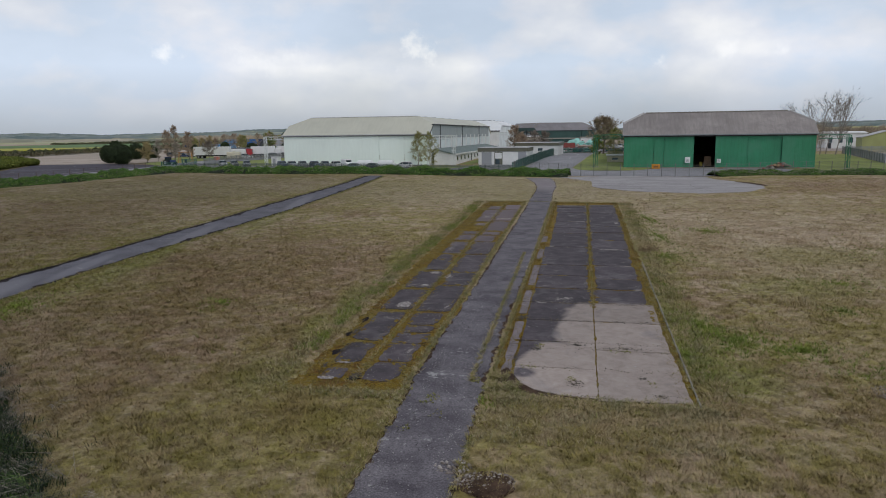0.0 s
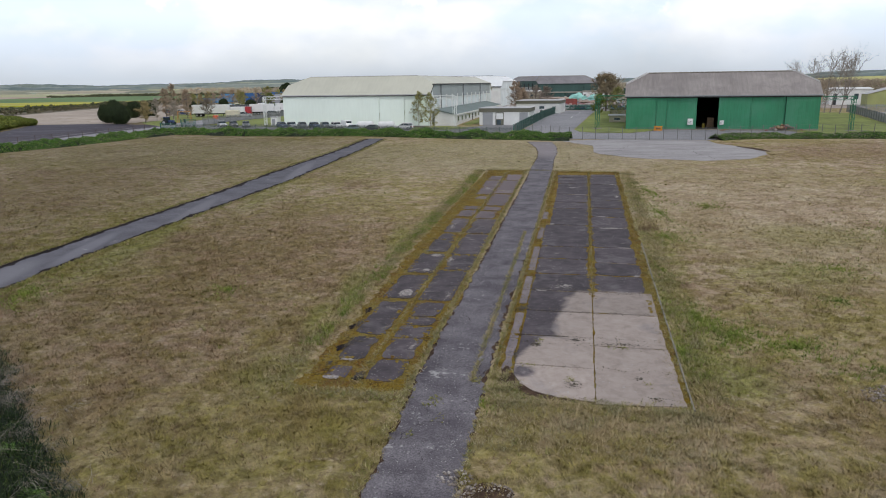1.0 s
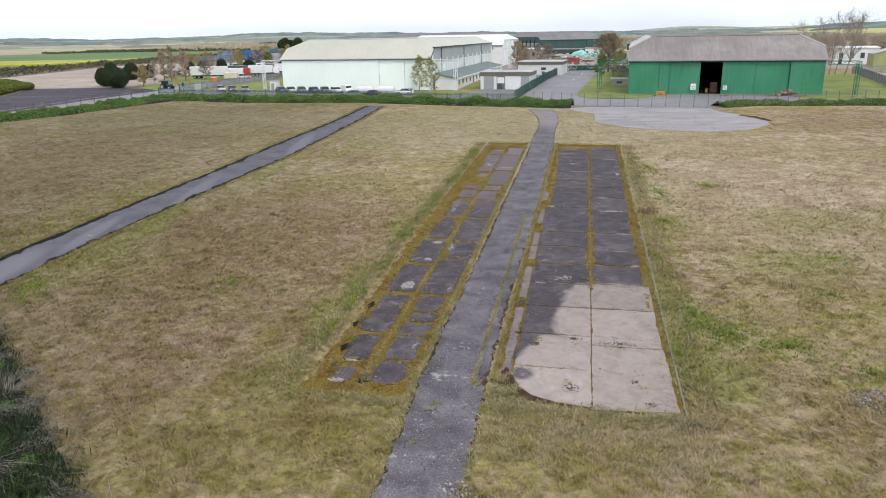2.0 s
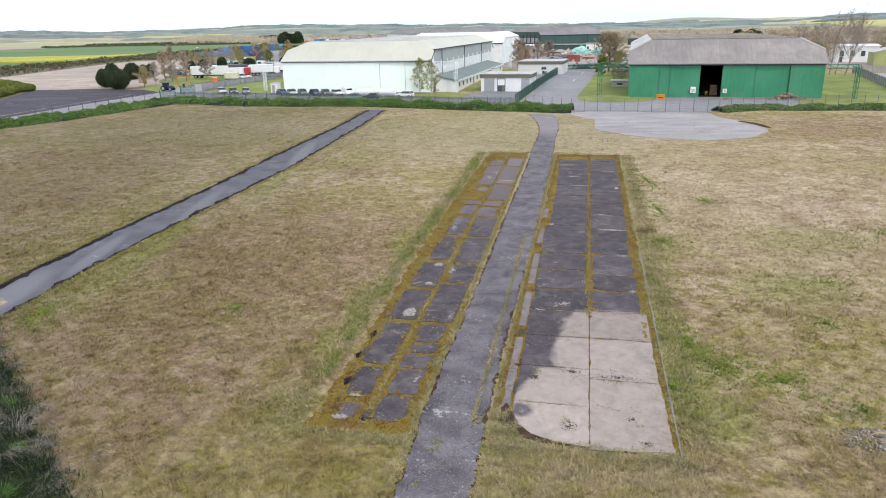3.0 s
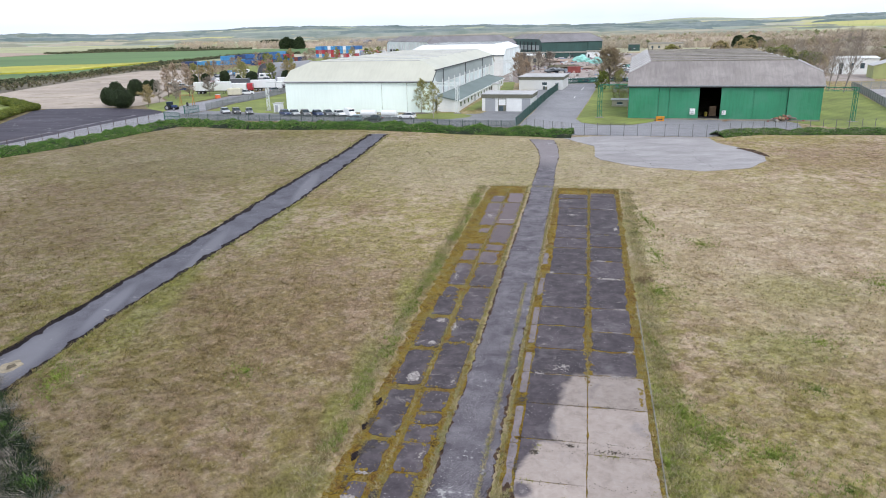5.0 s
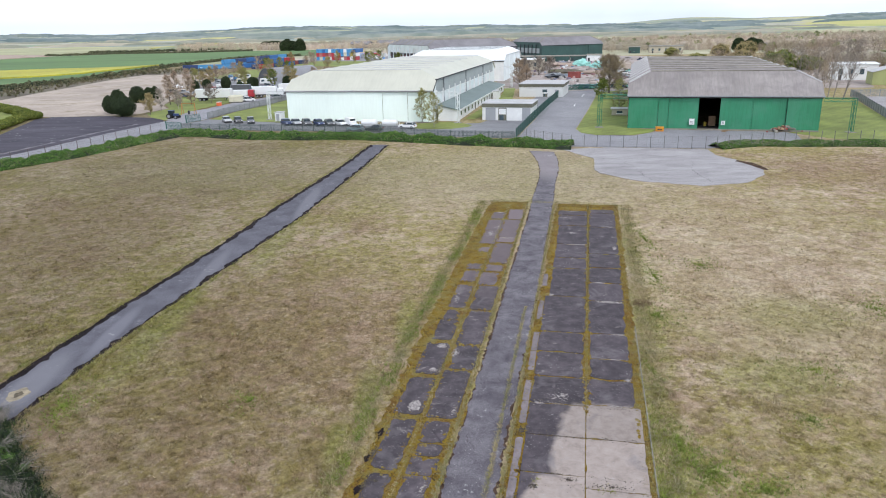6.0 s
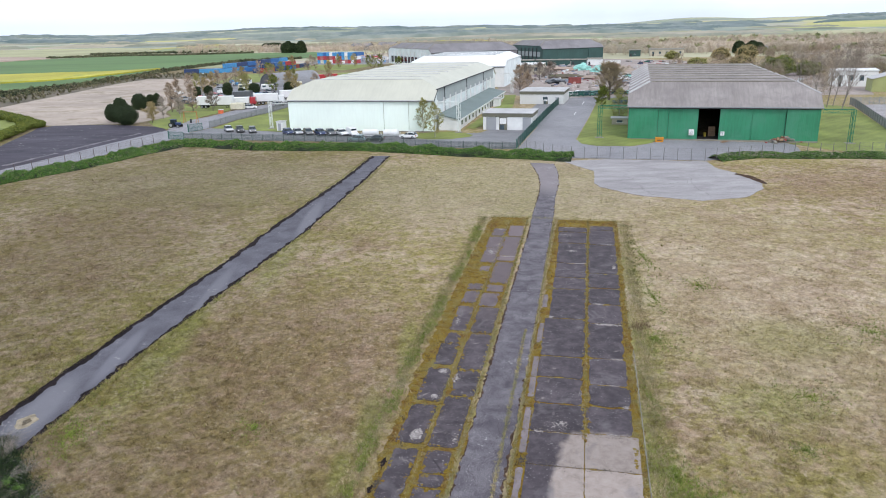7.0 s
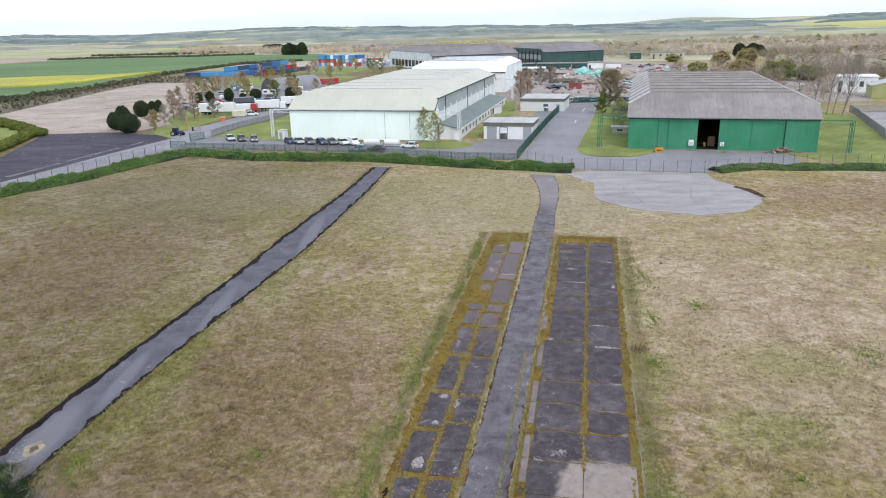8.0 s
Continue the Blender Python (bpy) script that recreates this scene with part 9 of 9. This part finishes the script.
ku, kv = [], []
for v0, v1, u0, u1 in ISL_A + ISL_B:
    c = int((v1 - v0) * 5 + 14)
    e = re.integers(0, 4, c)
    t = re.uniform(0, 1, c)
    ku.append(np.where(e == 0, u0, np.where(e == 1, u1, u0 + (u1 - u0) * t)) + re.normal(0, 0.05, c))
    kv.append(np.where(e == 2, v0, np.where(e == 3, v1, v0 + (v1 - v0) * t)) + re.normal(0, 0.05, c))
for uu, a_, b_, c in ((-3.95, 2, 67, 150), (3.45, 12, 67, 420), (-0.17, 14, 67, 190), (0.17, 14, 67, 190), (-4.45, 2, 67, 45)):
    ku.append(uu + re.normal(0, 0.07, c))
    kv.append(re.uniform(a_, b_, c))
for jv, lo_, hi_ in [(j, -3.8, -0.1) for j in JL[5:]] + [(j, 0.1, 3.4) for j in JR[4:]]:
    c = 9
    ku.append(lo_ + (hi_ - lo_) * re.choice([0, 1], c) + re.normal(0, 0.28, c))
    kv.append(jv + re.normal(0, 0.06, c))
ku, kv = np.concatenate(ku), np.concatenate(kv)
ok = np.array([noise.noise(Vector((a * 0.5, b * 0.35, 2.0))) for a, b in zip(ku, kv)]) > -0.12
ku, kv = ku[ok], kv[ok]
cushions("moss_cushions", "golden moss cushions creeping over the edges of the bays", ku, kv, 0.035 + 0.13 * re.uniform(0, 1, len(ku)) ** 2.0, M_MOSS, 71)
# lichen-white flecks along the rims of the dark bays
fx = []
for v0, v1, u0, u1 in ISL_A + ISL_B + [(a, b, -3.8, -0.2) for a, b in zip(JL[5:-1], JL[6:])] + [(a, b, 0.2, 3.4) for a, b in zip(JR[4:-1], JR[5:])]:
    c = int(26 * (1 + re.uniform(0, 1.5)))
    t = re.uniform(0, 1, c)
    sd = re.integers(0, 4, c)
    uu = np.where(sd == 0, u0 + 0.15, np.where(sd == 1, u1 - 0.15, u0 + (u1 - u0) * t)) + re.normal(0, 0.12, c)
    vv = np.where(sd == 2, v0 + 0.15, np.where(sd == 3, v1 - 0.15, v0 + (v1 - v0) * t)) + re.normal(0, 0.10, c)
    fx.append(np.column_stack([uu, vv]))
fx = np.concatenate(fx)
xy = np.array([strip(u, v) for u, v in fx])
stones("lichen_flecks", "white lichen flecks and grit on the dark bays", np.column_stack([xy, 0.0235 * (xy[:, 1] - 22) + 0.052]), 0.022, 25, M_CHIP)
# soil and dark debris at the near corners
for cu_, cv_, ru, rv_ in ((-13.0, 3.9, 0.18, 0.42), (-13.35, 7.0, 0.16, 0.38), (-11.0, 0.5, 0.3, 0.2), (-4.15, 1.9, 0.35, 0.9), (-3.3, 0.75, 0.5, 0.22), (-13.25, 9.6, 0.15, 0.6)):
    ring = [strip(cu_ + ru * math.cos(t) * (1 + 0.3 * math.sin(3 * t + cu_)), cv_ + rv_ * math.sin(t) * (1 + 0.25 * math.cos(4 * t))) for t in np.linspace(0, 2 * math.pi, 22, endpoint=False)]
    ring = jitter_line(ring + ring[:1], 0.08, 0.16, int(cv_ * 10))[:-1]
    sheet("soil_patch", ring, 0.056, M_EDGE if cu_ < -10 else M_SOIL, "dark bare soil at the edge of a bay", "soil")
# long grass before the right-hand bays
lu, lv_ = re.uniform(-4.6, 5.0, 2600), -0.6 - 4.2 * re.uniform(0, 1, 2600) ** 1.6
lx_, ly_ = STRIP_O[0] + lu * C11 + lv_ * S11, STRIP_O[1] - lu * S11 + lv_ * C11
tufts("long_grass", "long straw-coloured grass before the concrete bays", lx_, ly_, re.uniform(0.10, 0.24, 2600), 5, 0.010, M_STRAWBLADE, 81, 1.15)
# a heap of soil and rubble at the edge of the path
mound("earth_mound", "low mound of brown soil and rubble by the path", 1.3, 21.35, 0.85, 0.10, M_SOIL, 11)
# pale scaled spots, lichen and scuffs on the dark bays: thin flakes, dense at their middle
def flakes(name, label, spots, mt, seed, lift=0.066):
    n = np.random.default_rng(seed)
    V, F = [], []
    for cu, cv, ru, rv, cnt, sz in spots:
        for _ in range(cnt):
            a, d = n.uniform(0, 6.28), n.uniform(0, 1) ** 0.8
            u, v = cu + ru * d * math.cos(a), cv + rv * d * math.sin(a)
            k = int(n.integers(5, 8))
            b0 = len(V)
            rot, q = n.uniform(0, 6.28), sz * n.uniform(0.35, 1.3) * (1.25 - 0.7 * d)
            x0, y0 = strip(u, v)
            z0 = gz(x0, y0) + lift
            V.append((x0, y0, z0 + 0.006))
            for i in range(k):
                t = rot + 6.283 * i / k
                w = q * n.uniform(0.5, 1.2)
                V.append((x0 + w * math.cos(t), y0 + 1.2 * w * math.sin(t), z0))
            for i in range(k):
                F.append((b0, b0 + 1 + i, b0 + 1 + (i + 1) % k))
    return tagged(mesh_np(name, np.array(V), np.array(F), mt), label, name.replace("_", " "), "", "stuff")


M_SCAR = leafy("pale_scar", [(0, (0.19, 0.165, 0.16)), (0.5, (0.29, 0.255, 0.24)), (1, (0.42, 0.38, 0.355))])
M_GRIME = leafy("dark_grime", [(0, (0.028, 0.022, 0.018)), (0.6, (0.065, 0.05, 0.04)), (1, (0.12, 0.10, 0.06))])
flakes("worn_spots", "pale scaled and lichened spots on the dark bays", [
    (-11.8, 13.35, 0.45, 0.75, 150, 0.13), (-11.7, 22.8, 0.42, 0.45, 80, 0.10), (-11.6, 18.7, 0.35, 0.4, 60, 0.09), (-10.4, 21.8, 0.35, 0.8, 60, 0.09), (-12.26, 0.4, 0.42, 0.2, 80, 0.09), (-12.1, 2.5, 0.5, 0.14, 50, 0.07),
    (-9.5, 52.2, 0.9, 0.22, 90, 0.10), (-11.8, 53.6, 0.7, 1.5, 90, 0.09), (-11.2, 56.5, 0.5, 1.0, 40, 0.08), (-12.3, 33.0, 0.3, 1.6, 40, 0.07), (-11.7, 63.2, 0.5, 0.3, 40, 0.09),
    (2.0, 34.05, 1.3, 0.30, 150, 0.09), (1.2, 38.9, 0.8, 0.22, 60, 0.08), (3.0, 50.0, 0.28, 0.7, 60, 0.09), (2.7, 58.2, 0.5, 0.3, 50, 0.09), (-1.9, 55.2, 0.8, 0.3, 50, 0.08), (-1.3, 50.8, 1.6, 0.16, 110, 0.08), (-2.1, 65.0, 1.5, 0.12, 60, 0.08),
    (3.05, 19.35, 0.3, 0.25, 60, 0.07), (2.6, 27.1, 0.6, 0.16, 50, 0.06), (2.2, 22.5, 1.0, 0.12, 50, 0.05), (-2.1, 16.1, 0.9, 0.8, 40, 0.07), (-3.3, 15.2, 0.5, 0.4, 45, 0.06), (-1.6, 16.4, 0.35, 0.7, 45, 0.07), (-2.0, 15.25, 1.6, 0.12, 30, 0.05), (-3.4, 35.1, 0.25, 0.3, 40, 0.08),
    (-0.35, 20.6, 0.2, 1.2, 30, 0.05), (-9.0, 13.2, 0.25, 0.9, 40, 0.06), (-9.3, 4.6, 0.3, 0.9, 40, 0.05), (1.9, 15.5, 1.4, 0.14, 60, 0.06)], M_SCAR, 61)
flakes("grime", "dark debris and moss on the bays", [
    (-11.0, 0.8, 0.30, 0.45, 190, 0.05), (-13.1, 7.5, 0.22, 0.8, 170, 0.05), (-12.75, 4.6, 0.2, 1.0, 170, 0.045), (-12.9, 2.0, 0.2, 0.5, 40, 0.06), (-12.2, 4.9, 0.4, 0.12, 30, 0.06), (-1.0, 6.9, 0.6, 0.25, 60, 0.05), (1.55, 6.6, 1.4, 0.28, 120, 0.045), (-0.97, 1.4, 0.5, 0.5, 110, 0.04), (2.1, 2.5, 0.35, 0.3, 40, 0.04), (2.6, 0.5, 0.7, 0.25, 50, 0.04),
    (-3.0, 5.95, 0.3, 0.35, 60, 0.06), (-2.0, 7.33, 1.5, 0.08, 80, 0.035), (-1.9, 11.28, 1.6, 0.07, 60, 0.03), (1.7, 11.35, 1.6, 0.06, 70, 0.03), (-4.1, 11.6, 0.4, 0.7, 60, 0.08), (-3.9, 4.6, 0.15, 1.0, 60, 0.06)], M_GRIME, 62)


def cracks(label, starts, m, seed, lift, width):
    """Branching cracks as narrow ragged ribbons on the path, with a little depth of dark soil."""
    rc = random.Random(seed)
    V, F = [], []
    for u, v, ang, n_ in starts:
        pu, pv, a, w = u, v, radians(ang), width
        prev = None
        for k in range(n_):
            a += rc.uniform(-0.75, 0.75)
            w_ = w * rc.uniform(0.3, 1.3) * (1 - k / n_ * 0.7)
            q = []
            for s in (-1, 1):
                x, y = strip(pu - math.sin(a) * w_ * s, pv + math.cos(a) * w_ * s)
                q.append((x, y, gz(x, y) + lift))
            b0 = len(V)
            V += q
            if prev is not None:
                F.append((prev, b0, b0 + 1, prev + 1))
            prev = b0
            st = rc.uniform(0.10, 0.22)
            pu, pv = pu + math.cos(a) * st, pv + math.sin(a) * st
            a += (radians(ang) - a) * 0.5
    return tagged(mesh_np("cracks", np.array(V), np.array(F), m), label, "cracks", "", "stuff")


cracks("dark branching cracks in the old tarmac path", [(-7.6, -4.6, 70, 12), (-7.2, -3.4, 55, 11), (-7.5, -3.0, 20, 6), (-7.0, -2.2, 80, 8), (-6.4, -6.0, 100, 9), (-5.7, -1.2, 60, 9), (-6.9, 9.0, 95, 10), (-6.2, 15.5, 80, 10), (-7.4, 22.0, 100, 11), (-6.7, 30.0, 85, 12), (-5.9, 44.0, 95, 14), (-7.2, 52.0, 80, 12), (-6.3, 70.0, 100, 14), (-7.0, 88.0, 70, 12), (-5.62, 0.5, 90, 70), (-5.66, 12.0, 90, 90), (-5.4, 2.0, 90, 60), (-5.2, 9.0, 92, 60)], M_EDGE, 5, 0.041, 0.012)
def to_strip(x, y):
    return (x - STRIP_O[0]) * C11 - (y - STRIP_O[1]) * S11, (x - STRIP_O[0]) * S11 + (y - STRIP_O[1]) * C11


cracks("long weathered cracks and joints in the pale hardstanding", [(*to_strip(26.8, 119), 12, 120), (*to_strip(28.5, 113.5), 12, 115), (*to_strip(27.5, 127), 12, 110), (*to_strip(33, 108.5), 100, 120), (*to_strip(41, 107.5), 96, 125), (*to_strip(36, 116), 40, 40), (*to_strip(44, 122), -20, 30), (*to_strip(30, 122), 70, 34)], M_EDGE, 9, 0.052, 0.03)
# weeds in the cracks, on the path and on the pale bays
wu = np.concatenate([re.normal(c, 0.16, k) for c, d, k in ((-6.9, -1.0, 26), (-7.1, -1.6, 18), (-5.5, 1.2, 22), (-6.4, -2.8, 12), (-1.05, 1.9, 34), (-2.9, 6.4, 26), (1.5, 6.3, 22), (2.3, 1.9, 12), (-3.2, 3.3, 20), (-7.35, -4.2, 14), (0.9, 6.25, 14))])
wv = np.concatenate([re.normal(d, 0.2, k) for c, d, k in ((-6.9, -1.0, 26), (-7.1, -1.6, 18), (-5.5, 1.2, 22), (-6.4, -2.8, 12), (-1.05, 1.9, 34), (-2.9, 6.4, 26), (1.5, 6.3, 22), (2.3, 1.9, 12), (-3.2, 3.3, 20), (-7.35, -4.2, 14), (0.9, 6.25, 14))])
tufts("weeds", "small green weeds in cracks of the path and bays", STRIP_O[0] + wu * C11 + wv * S11, STRIP_O[1] - wu * S11 + wv * C11, re.uniform(0.02, 0.07, len(wu)), 5, 0.02, M_GREENBLADE, 83, 1.3, 0.055)
rim = [(-3.85, 2.4), (-3.5, 1.25), (-2.75, 0.5), (-1.6, 0.05), (0, -0.1), (2.4, -0.1), (2.4, -0.34), (0, -0.42), (-1.7, -0.3), (-3.05, 0.12), (-3.95, 0.95), (-4.3, 2.3)]
sheet("soil_rim", jitter_line(strip_line(rim + rim[:1]), 0.18, 0.2, 51)[:-1], 0.033, M_SOIL, "dark brown earth along the rounded end of the bays", "soil")
lp = thing("lamp_post", on_ground(-97.0, 283.5), "slim grey lamp post among parked vehicles", "lamp post")
part("column", tube(bm_new(), (0, 0, -0.2), (0, 0, 8.6), 0.1, 0.06, 8), M_GALV, lp)
part("arm", tube(bm_new(), (0, 0, 8.55), (1.2, 0, 8.75), 0.05), M_GALV, lp)
part("lantern", boxed(0.9, 1.7, -0.14, 0.14, 8.68, 8.84, bevel=0.03), M_WHITE, lp)
